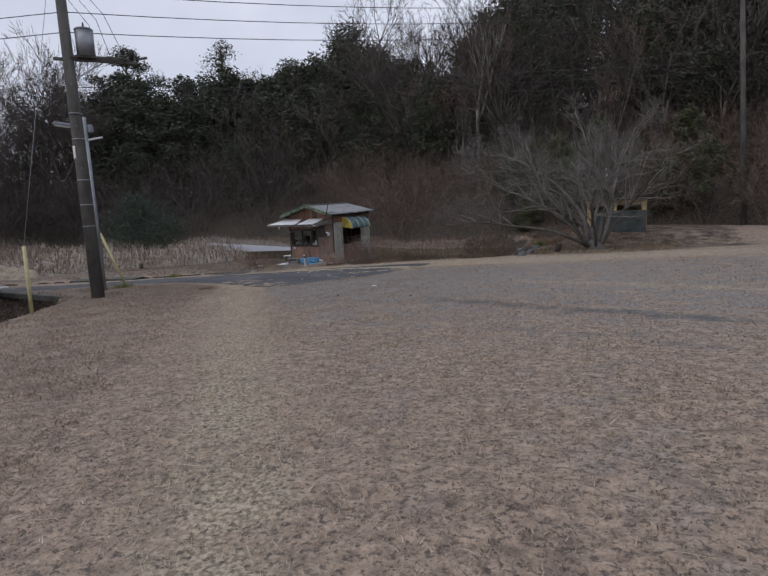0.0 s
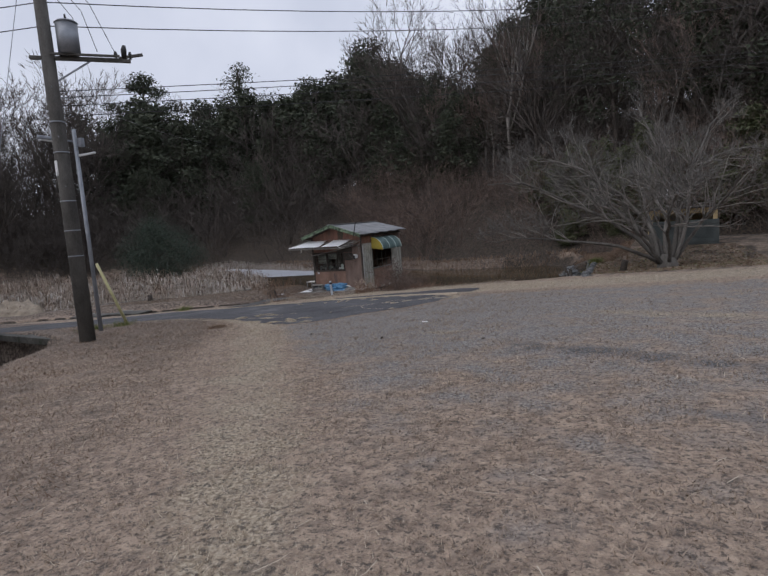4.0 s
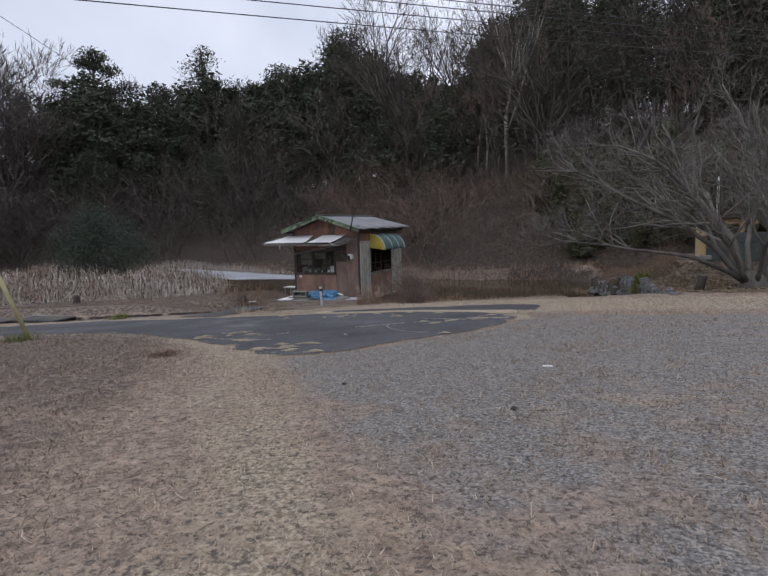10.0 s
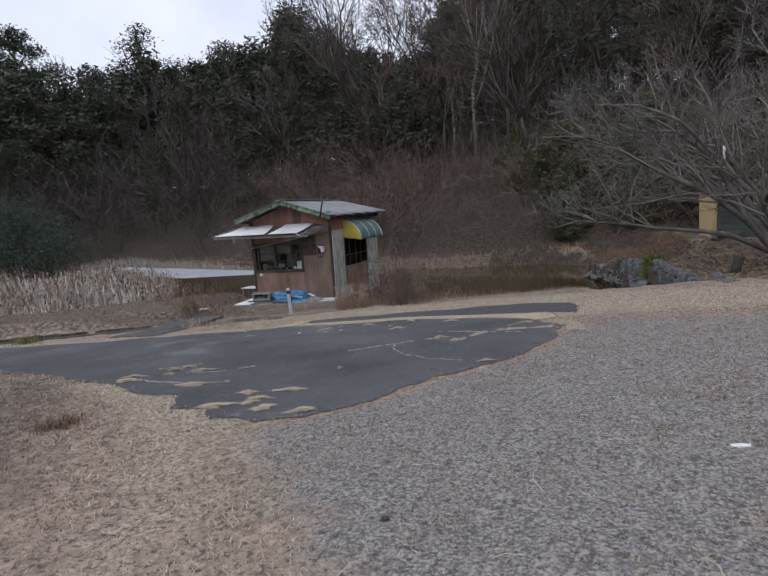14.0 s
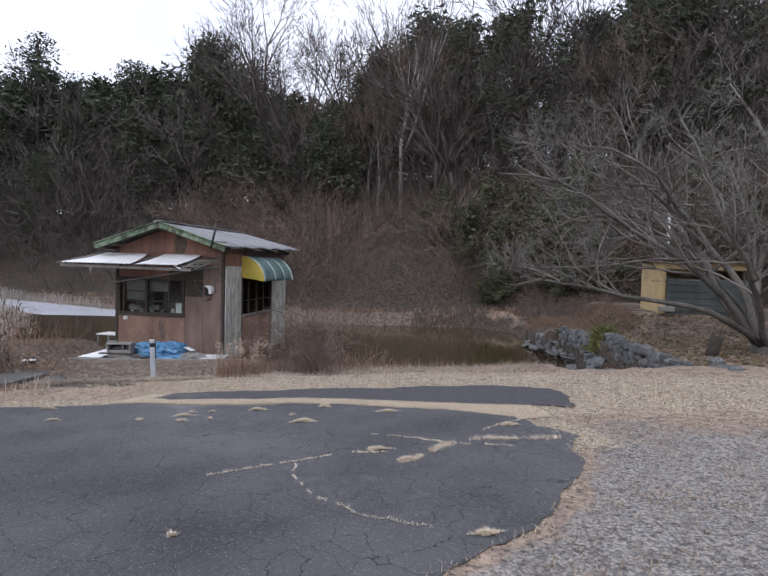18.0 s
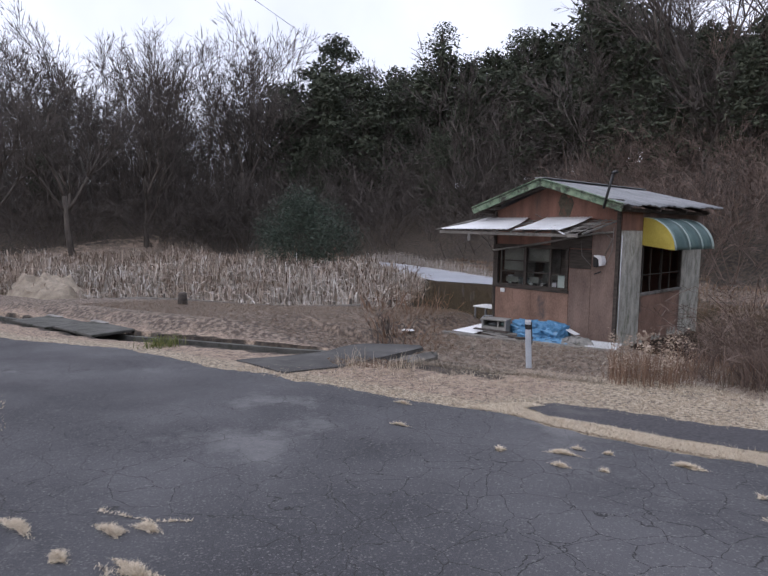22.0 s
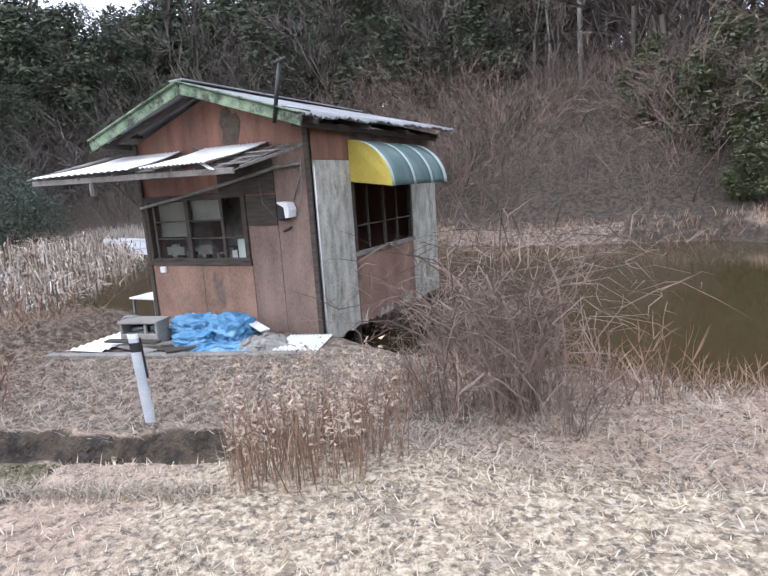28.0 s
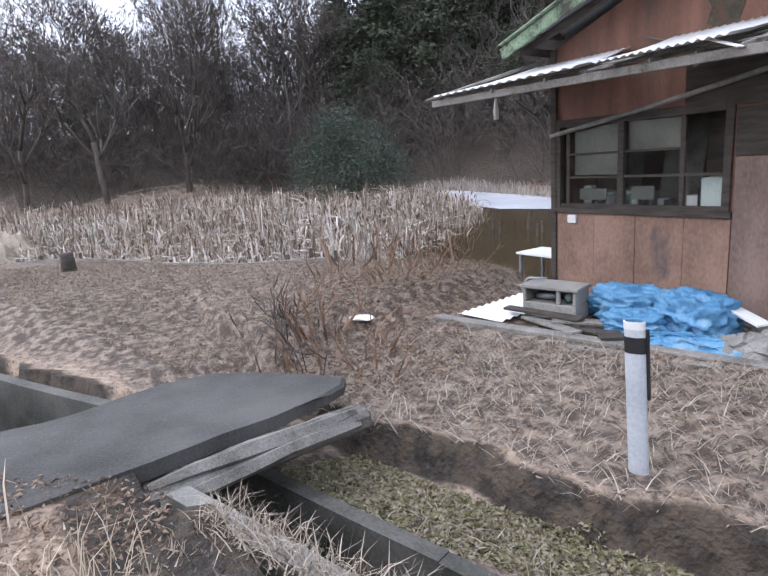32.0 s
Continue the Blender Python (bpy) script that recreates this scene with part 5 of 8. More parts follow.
    # pale boards added behind the glass to whiten the panes; clutter stored inside, seen through them
    for lo, hi in (((-2.45, 0.06, 1.23), (-1.94, 0.075, 1.68)), ((-1.86, 0.06, 1.43), (-1.4, 0.075, 1.68)), ((-1.84, 0.065, 1.0), (-1.62, 0.08, 1.12)), ((-2.4, 0.065, 0.99), (-2.1, 0.08, 1.1))):
        part("inner_board", (box(lo, hi, 0.003), M_PALEBOARD), top, "pale board set close behind the panes")
    part("inner_board", (beam((-2.3, 0.5, 0.5), (-2.3, 0.62, 1.75), 0.5, 0.02), M_GREYWOOD), top, "pale board leaning inside the hut")
    part("inner_board", (beam((-1.65, 0.42, 0.5), (-1.62, 0.6, 1.7), 0.42, 0.02), M_GREYWOOD), top, "pale board leaning inside the hut")
    part("inner_board", (box((-2.45, 0.25, 0.08), (-1.95, 0.5, 1.05), 0.02), M_PALE), top, "white box inside the hut")
    part("inner_board", (box((-1.25, 0.12, 0.9), (-1.06, 0.3, 1.18), 0.01), M_PALE), top, "pale box on the sill")
    for k in range(14):
        x, w, hgt = -2.45 + 0.09 * k + rng.uniform(-.02, .02), rng.uniform(0.03, 0.1), rng.uniform(0.04, 0.2)
        part("stored_item", (box((x, 0.12 + rng.uniform(0, .08), 0.9), (x + w, 0.25, 0.93 + hgt), 0.004), (M_WHITE, M_BLACK, M_GREYWOOD)[k % 3]), top, "small dusty thing on the shelf inside")
    part("shelf", (box((-2.5, 0.06, 0.88), (-1.0, 0.3, 0.9)), M_DARKWOOD), top)
    # dark panel added inside, behind the window's open third
    part("dark_panel", (box((-1.3, 0.3, 0.95), (-1.02, 0.32, 1.74)), M_DARKWOOD), top, "dark panel inside the open bay")
    # side window
    win = part("side_window", (box((-0.02, 0.86, 0.85), (0.045, 2.75, 0.905), 0.004), M_GREYWOOD), top, "dark wooden side window over the pond")
    for lo, hi in (((-0.03, 0.88, 0.905), (0.025, 0.93, 1.86)), ((-0.03, 2.67, 0.905), (0.025, 2.72, 1.86)), ((-0.03, 1.76, 0.905), (0.01, 1.81, 1.86)), ((-0.03, 0.93, 1.22), (0.005, 2.67, 1.24)), ((-0.03, 1.3, 0.905), (0.0, 1.325, 1.86)), ((-0.03, 2.2, 0.905), (0.0, 2.225, 1.86))):
        part("window_bar", (box(lo, hi, 0.003), M_DARKWOOD), win)
    # awning frame of weathered sticks, two white sheets left on it
    z_in, z_out = 2.23, 2.0
    aw = part("awning", (beam((-3.28, -1.02, z_out), (-0.25, -0.98, z_out - 0.04), 0.035, 0.06), M_GREYWOOD), top, "collapsing lattice awning with two white sheets")
    for k in range(10):
        x = -2.62 + k * 0.285
        part("rafter", (beam((x, 0.0, z_in - 0.01), (x - 0.12, -1.03 + rng.uniform(-.05, .08), z_out + rng.uniform(-0.03, 0.02)), 0.022, 0.032), M_GREYWOOD), aw)
    for k in range(6):
        f = 0.08 + 0.17 * k
        z = z_in + (z_out - z_in) * f + 0.026
        part("lath", (beam((-2.72 - 0.5 * f * (k % 2), -1.02 * f, z), (-0.04 - 0.2 * f, -1.0 * f + rng.uniform(-.05, .05), z + rng.uniform(-0.04, 0.01)), 0.024, 0.016), M_GREYWOOD), aw)
    for k in range(7):
        x = -0.75 + 0.1 * k
        part("lath", (beam((x, -0.02, z_in + 0.02), (x - 0.1 + rng.uniform(-.1, .1), -rng.uniform(0.5, 0.98), z_out + rng.uniform(-0.06, 0.06)), 0.018, 0.012), M_GREYWOOD), aw)
    for x0, x1, o0, o1 in ((-2.85, -1.82, -3.2, -1.55), (-1.42, -0.5, -1.42, -0.5)):
        verts, faces = [], []
        n = 30
        for i in range(n + 1):
            w = 0.008 * math.cos(math.pi * i)
            for k in range(5):
                f = k / 4
                x = (x0 + (x1 - x0) * i / n) * (1 - f) + (o0 + (o1 - o0) * i / n) * f
                verts.append((x, -0.03 - 1.05 * f, z_in + 0.062 + (z_out - z_in) * f + w - 0.02 * math.sin(math.pi * f)))
        for i in range(n):
            for k in range(4):
                q = i * 5 + k
                faces.append((q, q + 1, q + 6, q + 5))
        sh = part("sheet", mesh_of("sheet", verts, faces, M_WHITE), aw, "white corrugated plastic sheet")
        sh.modifiers.new("thickness", "SOLIDIFY").thickness = 0.004
    part("strut", tube_mesh("strut", [([Vector((-2.72, -0.06, 2.34)), Vector((-3.34, -1.06, 2.04))], [0.018, 0.016])], M_GREYWOOD, 6), aw)
    part("strut", tube_mesh("strut", [([Vector((-2.68, -0.03, 1.62)), Vector((-1.6, -0.06, 1.78)), Vector((-0.4, -0.07, 2.0)), Vector((-0.1, -0.05, 2.02))], [0.022, 0.022, 0.02, 0.02])], M_GREYWOOD, 6), aw, "sagging pole under the awning")
    part("strut", tube_mesh("strut", [([Vector((-2.69, -0.03, 1.6)), Vector((-2.75, -0.12, 1.8)), Vector((-2.88, -0.3, 1.98))], [0.012, 0.012, 0.012])], M_GREYWOOD, 5), aw)
    part("loose_batten", (beam((-0.75, -0.95, 2.1), (-0.45, -1.05, 1.98), 0.05, 0.012), M_WHITE), aw, "loose white batten")
    part("bulb", tube_mesh("bulb", [([Vector((-2.95, -0.5, 2.02)), Vector((-2.95, -0.5, 1.9)), Vector((-2.95, -0.5, 1.82))], [0.012, 0.03, 0.026])], M_WHITE, 8), aw, "small white bulb")
    # curved cloth shade over the side window
    y0, y1, r = 0.85, 2.78, 0.53
    zc = 1.76
    arc = [k * math.pi / 24 for k in range(13)]
    sh = part("shade", mesh_of("shade", [(0.02, y0, zc + 0.03)] + [(0.02 + r * math.sin(a) * 1.08, y0 + 0.006 * math.sin(a * 7), zc + r * math.cos(a) - 0.05 * math.sin(a) ** 2) for a in arc],
                               [tuple([0] + list(range(1, 14)))], M_YELLOW), top, "rounded awning with yellow end and teal striped cover")
    sh.modifiers.new("thickness", "SOLIDIFY").thickness = 0.008
    cuts = [0, 0.05, 0.34, 0.40, 0.66, 0.72, 0.95, 1.0]
    for j in range(7):
        a0, a1 = y0 + (y1 - y0) * cuts[j], y0 + (y1 - y0) * cuts[j + 1]
        verts, faces = [], []
        for a in arc:
            for m in range(4):
                y = a0 + (a1 - a0) * m / 3
                sag = 0.025 * math.sin(a) * abs(math.sin((y - y0) / (y1 - y0) * math.pi * 3))
                verts.append((0.02 + (r - sag) * math.sin(a) * 1.08, y, zc + (r - sag) * math.cos(a) - 0.05 * math.sin(a) ** 2))
        for k in range(12):
            for m in range(3):
                q = 4 * k + m
                faces.append((q, q + 1, q + 5, q + 4))
        c = part("cover", mesh_of("cover", verts, faces, M_PALE if j in (0, 2, 4, 6) else M_TEAL, True), sh)
        c.modifiers.new("thickness", "SOLIDIFY").thickness = 0.006
    # flood lamp, cables and fittings on the front
    lamp = part("flood_lamp", (box((-0.4, -0.17, 1.4), (-0.3, -0.03, 1.6), 0.025), M_BLACK), top, "black flood lamp with a white hood")
    part("hood", (prism([(-0.37, 1.615), (-0.24, 1.6), (-0.215, 1.52), (-0.225, 1.44), (-0.27, 1.43), (-0.285, 1.55), (-0.37, 1.595)], "y", -0.18, -0.03), M_WHITE), lamp, "white hood")
    for pts, rr in (([(-0.24, -0.03, 1.62), (-0.12, -0.04, 1.9), (-0.3, -0.05, 2.04)], 0.008), ([(-0.72, -0.02, 1.9), (-0.68, -0.025, 1.6), (-0.5, -0.025, 1.42)], 0.006), ([(-0.09, -0.05, 2.1), (-0.1, -0.06, 1.7), (-0.22, -0.04, 1.45)], 0.006), ([(-1.7, -0.02, 2.35), (-1.5, -0.06, 2.28), (-1.45, -0.05, 2.2)], 0.006)):
        part("cable", tube_mesh("cable", [([Vector(p) for p in pts], [rr] * len(pts))], M_GREYWOOD, 5), top)
    part("meter_box", (box((-2.46, -0.05, 0.77), (-2.36, -0.012, 0.85), 0.008), M_WHITE), top, "small white outlet box")
    part("bracket", (beam((-0.42, -0.03, 1.27), (-0.3, -0.03, 1.32), 0.03, 0.02), M_BLACK), top)
    part("vent_pipe", tube_mesh("vent_pipe", [([Vector((-0.08, -0.48, 2.42)), Vector((0.07, -0.5, 2.99))], [0.022, 0.022]), ([Vector((0.05, -0.5, 2.99)), Vector((0.14, -0.5, 3.01))], [0.026, 0.026])], M_BLACK, 8), top, "thin dark pipe standing at the eave")


hut()


# ---- poles ----
def delineator():
    top = thing("delineator_post", (-0.12, -2.44, height_at(-0.12, -2.44) - 0.1), "white plastic road post with a black band standing in dry grass", "road post", rz=12)
    top.rotation_euler = (radians(1.5), radians(-2.5), radians(12))
    def shell(z0, z1, r, a0, a1, flat=0.5):
        """A bowed strip of plastic between two angles, seen from above half an oval."""
        arc = [radians(a0 + (a1 - a0) * k / 10) for k in range(11)]
        ring = [(r * math.cos(a), -r * flat * math.sin(a)) for a in arc] + [((r - 0.006) * math.cos(a), -(r - 0.006) * flat * math.sin(a)) for a in reversed(arc)]
        bm = bmesh.new()
        lo, hi = [bm.verts.new((x, y, z0)) for x, y in ring], [bm.verts.new((x, y, z1)) for x, y in ring]
        for i in range(len(ring)):
            j = (i + 1) % len(ring)
            bm.faces.new((lo[i], lo[j], hi[j], hi[i]))
        for i in range(10):
            j = len(ring) - 1 - i
            bm.faces.new((hi[i], hi[i + 1], hi[j - 1], hi[j])), bm.faces.new((lo[j], lo[j - 1], lo[i + 1], lo[i]))
        return bm
    part("post", (shell(-0.02, 0.82, 0.046, -8, 188), M_POST), top)
    part("post_back", (box((-0.044, 0.0, -0.02), (0.044, 0.006, 0.82), 0.002), M_POST), top)
    part("cap", (shell(0.8, 0.835, 0.0475, -8, 188), M_WHITE), top, "white cap")
    part("band", (shell(0.69, 0.765, 0.0475, -8, 188), M_BLACK), top, "black band")
    part("reflector_back", (box((0.044, 0.002, 0.47), (0.058, 0.018, 0.8), 0.003), M_BLACK), top, "black strip behind the post")
    part("anchor", tube_mesh("anchor", [([Vector((-0.05, -0.03, -0.04)), Vector((-0.06, -0.05, 0.03)), Vector((-0.02, -0.07, 0.06)), Vector((0.03, -0.06, 0.02))], [0.013, 0.016, 0.016, 0.012])], M_GREYWOOD, 6), top, "grey anchor shackle at the post's foot")


delineator()


def cable(a, b, sag, r=0.012, n=14):
    a, b = Vector(a), Vector(b)
    pts = [a.lerp(b, k / n) - Vector((0, 0, sag * 4 * (k / n) * (1 - k / n))) for k in range(n + 1)]
    return tube_mesh("wire", [(pts, [r] * (n + 1))], M_BLACK, 4, False)


def poles():
    x, y = -0.9, -12.65
    z = height_at(x, y)
    top = thing("utility_pole", (x, y, z), "tall dark utility pole with transformer and crossarms", "utility pole")
    top.scale = (1, 1, 0.92)
    part("pole", tube_mesh("pole", [([Vector((0, 0, -0.5)), Vector((0, 0, 4.5)), Vector((-0.1, 0.05, 12.0))], [0.195, 0.175, 0.125])], M_POLEWOOD, 14), top)
    for zz in (2.4, 3.1, 3.9, 5.2, 6.0):
        part("strap", tube_mesh("strap", [([Vector((0, 0, zz)), Vector((0, 0, zz + 0.03))], [0.186, 0.184])], M_STEEL, 14), top, "thin steel strap")
    arm = Vector((0.6, 0.78, 0)).normalized()
    side = Vector((arm.y, -arm.x, 0))
    for zz, l0, l1 in ((7.68, -0.4, 1.85), (11.0, -0.6, 0.9)):
        cross = part("crossarm", (beam(arm * l0 + Vector((0, 0, zz)), arm * l1 + Vector((0, 0, zz)), 0.09, 0.09), M_POLEWOOD), top, "dark crossarm")
        for k in (0.3, 0.85, 1.0):
            p = arm * (l0 + (l1 - l0) * k) + Vector((0, 0, zz + 0.05))
            part("insulator", tube_mesh("insulator", [([p, p + Vector((0, 0, 0.12)), p + Vector((0, 0, 0.2))], [0.03, 0.05, 0.025])], M_BLACK, 8), cross)
    part("brace", (beam(arm * 0.9 + Vector((0, 0, 7.63)), Vector((0, 0, 7.0)), 0.04, 0.04), M_STEEL), top)
    tr = part("transformer", tube_mesh("transformer", [([arm * 0.48 + Vector((0, 0, 7.8)), arm * 0.48 + Vector((0, 0, 8.6))], [0.25, 0.25])], M_STEEL, 16), top, "grey drum transformer")
    part("lid", tube_mesh("lid", [([arm * 0.48 + Vector((0, 0, 8.6)), arm * 0.48 + Vector((0, 0, 8.66))], [0.27, 0.2])], M_STEEL, 16), tr)
    for k in (-0.1, 0.1):
        p = arm * 0.48 + side * k + Vector((0, 0, 8.64))
        part("bushing", tube_mesh("bushing", [([p, p + Vector((0, 0, 0.16))], [0.03, 0.02])], M_BLACK, 7), tr)
    for k in (-1, 1):
        part("support_rail", (beam(arm * 0.05 + side * 0.14 * k + Vector((0, 0, 7.76)), arm * 1.6 + side * 0.14 * k + Vector((0, 0, 7.76)), 0.05, 0.06), M_POLEWOOD), top)
    tip = arm * 1.7 + Vector((0, 0, 7.75))
    part("cutout", tube_mesh("cutout", [([tip, tip + Vector((0.02, 0, 0.22)), tip + Vector((0.05, 0, 0.34))], [0.06, 0.075, 0.04])], M_BLACK, 8), top, "dark fused cutout at the arm's end")
    part("end_bar", (beam(tip - arm * 0.12, tip + arm * 0.45 + Vector((0, 0, 0.12)), 0.07, 0.07), M_POLEWOOD), top)
    for k, zz in enumerate((3.4, 4.3, 4.9, 5.6, 6.4, 6.9)):
        out = side * (0.3 if k % 2 else -0.3)
        part("step_bolt", tube_mesh("step_bolt", [([Vector((0, 0, zz)), out + Vector((0, 0, zz))], [0.011, 0.011])], M_STEEL, 5), top)
    for k in range(3):
        a, b = arm * (0.7 + 0.4 * k) + Vector((0, 0, 7.9)), arm * 0.1 + Vector((0, 0, 9.6 + 0.4 * k))
        part("lead_wire", tube_mesh("lead_wire", [([a, a.lerp(b, 0.5) + arm * 0.25, b], [0.009, 0.009, 0.009])], M_BLACK, 4), top)
    part("sign_plate", (box((-0.08, -0.17, 4.6), (0.02, -0.155, 5.0)), M_WHITE), top, "narrow white plate")
    # wires to the far pole and away behind
    for k, (zz, far_z) in enumerate(((11.1, 14.6), (10.3, 13.9), (9.7, 13.3), (9.1, 12.7), (8.5, 12.1))):
        w = thing("power_line", (0, 0, 0), "black overhead power line", "wire", "power lines")
        part("wire", cable((x, y, z + zz * 0.92), (18.0, 13.2, far_z), 0.7), w)
        w = thing("power_line", (0, 0, 0), "black overhead power line", "wire", "power lines")
        part("wire", cable((x, y, z + zz * 0.92), (-34 + k, -30, zz + 0.5), 0.9), w)
    for low, far_z in ((6.75, 9.6), (6.6, 9.4), (6.4, 9.1), (6.15, 8.7)):
        w = thing("power_line", (0, 0, 0), "black overhead cable strung between the two poles", "wire", "power lines")
        part("wire", cable((x, y, low), (18.3, 13.2, far_z), 0.12, 0.01), w)
    for q, zz in (((-38, 2), 8), ((-30, 26), 12)):
        w = thing("power_line", (0, 0, 0), "thin overhead service wire", "wire", "power lines")
        part("wire", cable((x, y, z + 6.2), (*q, zz), 0.4, 0.008), w)
    # farther pole by the slope
    x2, y2 = 18.7, 13.2
    p2 = thing("utility_pole", (x2, y2, height_at(x2, y2)), "dark utility pole at the foot of the slope", "utility pole")
    part("pole", tube_mesh("pole", [([Vector((0, 0, -0.5)), Vector((-0.7, 0, 13.8))], [0.17, 0.11])], M_POLEWOOD, 12), p2)
    part("crossarm", (beam((-1.5, 0, 13.3), (0.1, 0.2, 13.3), 0.08, 0.08), M_POLEWOOD), p2)
    # street lamp
    x, y = -2.85, -10.93
    top = thing("street_lamp", (x, y, height_at(x, y)), "slim grey steel lamp pole with a short arm", "street lamp")
    part("pole", tube_mesh("pole", [([Vector((0, 0, -0.3)), Vector((0, 0, 5.95))], [0.062, 0.055])], M_STEEL, 12), top)
    d = Vector((-0.44, -0.9, 0))
    part("arm", tube_mesh("arm", [([Vector((0, 0, 5.6)), d * 0.5 + Vector((0, 0, 5.68))], [0.025, 0.025])], M_STEEL, 8), top)
    head = part("lamp_head", (beam(d * 0.35 + Vector((0, 0, 5.66)), d * 0.95 + Vector((0, 0, 5.72)), 0.16, 0.1, bevel=0.02), M_STEEL), top, "flat grey lamp head")
    part("diffuser", (beam(d * 0.45 + Vector((0, 0, 5.6)), d * 0.9 + Vector((0, 0, 5.65)), 0.12, 0.03, bevel=0.008), M_WHITE), head, "white diffuser")
    part("lamp_head", (beam(-d * 0.02 + Vector((0, 0, 5.2)), -d * 0.5 + Vector((0, 0, 5.3)), 0.1, 0.06, bevel=0.015), M_WHITE), top, "small pale second lamp head")
    part("switch_box", (box((0.05, 0.03, 5.45), (0.2, 0.16, 5.7), 0.01), M_STEEL), top)
    # guarded guy wires
    for (x, y), tip, up in (((-3.35, -9.6), (-0.62, -0.42, 2.05), None), ((0.45, -15.55), (-0.03, 0.06, 1.72), (-1.45, 2.95, 10.4))):
        g = thing("guy_guard", (x, y, height_at(x, y)), "leaning yellow plastic guard on a guy wire", "guy guard", "guy guards")
        part("sleeve", tube_mesh("sleeve", [([Vector((0, 0, -0.1)), Vector(tip)], [0.048, 0.046])], M_GUARD, 12), g)
        if up:
            part("wire", tube_mesh("wire", [([Vector(tip), Vector(up)], [0.008, 0.008])], M_STEEL, 5), g)


poles()


def toilet():
    x, y = 10.8, 7.6
    top = thing("toilet_block", (x, y, 0.98), "small cream park toilet with a flat roof and dark screen", "toilet block")
    part("wall", (box((0.25, 0, -0.3), (0.45, 2.16, 1.52), 0.01), M_CREAM), top)
    part("wall", (box((0.45, 1.96, -0.3), (3.05, 2.16, 1.52), 0.01), M_CREAM), top)
    part("wall", (box((2.87, 0.0, -0.3), (3.05, 1.96, 1.52), 0.01), M_CREAM), top)
    part("lintel", (box((0.45, 0.0, 1.3), (2.87, 0.16, 1.52), 0.008), M_CREAM), top)
    part("mullion", (box((1.55, 0.02, 0.96), (1.7, 0.14, 1.3), 0.008), M_CREAM), top)
    part("roof", (box((0.1, -0.25, 1.522), (3.2, 2.3, 1.6), 0.02), M_DARKWOOD), top)
    scr = part("screen", (box((0.46, -0.1, -0.1), (3.1, -0.04, 1.0), 0.01), M_SCREEN), top, "dark grey board screen")
    for k in range(5):
        part("slat", (box((0.455, -0.125, 0.0 + k * 0.2), (3.11, -0.102, 0.18 + k * 0.2), 0.006), M_SCREEN), scr)
    part("sill_block", (box((0.2, -0.5, -0.02), (0.6, -0.15, 0.14), 0.02), M_CONCRETE), top)
    part("vent_pole", tube_mesh("vent_pole", [([Vector((1.0, 1.9, 1.5)), Vector((1.0, 1.9, 3.25))], [0.045, 0.045])], M_WHITE, 10), top, "white vent pole above the roof")


toilet()


# ---- heap of junk in front of the hut ----
def crumpled(name, size, seed, mat, cuts=22):
    """A sheet thrown down in folds."""
    rng = random.Random(seed)
    verts, faces = [], []
    for i in range(cuts + 1):
        for j in range(cuts + 1):
            u, v = i / cuts - 0.5, j / cuts - 0.5
            p = Vector((u * 5, v * 5, seed))
            z = size[2] * (max(0, 1 - (2.1 * u) ** 2 - (2.1 * v) ** 2) ** 0.6 + 0.45 * noise.noise(p * 1.3) + 0.22 * noise.noise(p * 2.6))
            verts.append((u * size[0] + 0.06 * noise.noise(p * 2 + Vector((9, 0, 0))), v * size[1] + 0.06 * noise.noise(p * 2 + Vector((0, 9, 0))), max(0.004 + rng.uniform(0, .004), z)))
    n = cuts + 1
    for i in range(cuts):
        for j in range(cuts):
            q = i * n + j
            faces.append((q, q + n, q + n + 1, q + 1))
    return mesh_of(name, verts, faces, mat)


def bundle(name, size, seed, mat, fold=1.0):
    """Cloth folded into a flattened bundle: a squarish lump with creases running over it."""
    bm = bmesh.new()
    bmesh.ops.create_icosphere(bm, subdivisions=5, radius=1)
    for v in bm.verts:
        c = v.co.normalized()
        k = (abs(c.x) ** 3.4 + abs(c.y) ** 3.4 + abs(c.z) ** 3.4) ** (-1 / 3.4)
        p = c * 1.7 + Vector((seed, 0, 0))
        crease = abs(noise.noise(p * 1.5)) * 0.42 + abs(noise.noise(Vector((p.x * 2.4, p.y * 5.5, p.z * 5.5)) + Vector((0, 4, 0)))) * 0.3 + abs(noise.noise(p * 8)) * 0.08
        layer = 0.07 * math.sin(c.z * 13 + 3 * noise.noise(p))
        c = c * k * (1.14 - fold * crease + fold * layer)
        v.co = Vector((c.x * size[0] / 2, c.y * size[1] / 2, max(0.0, c.z * 0.62 + 0.38) * size[2]))
    return bm_mesh(name, bm, mat, True)


def corrugated(name, lx, ly, mat, n=24):
    verts, faces = [], []
    for i in range(n + 1):
        for k in range(3):
            verts.append((lx * i / n, ly * k / 2, 0.009 * math.cos(math.pi * i)))
    for i in range(n):
        for k in range(2):
            q = i * 3 + k
            faces.append((q, q + 3, q + 4, q + 1))
    return mesh_of(name, verts, faces, mat)


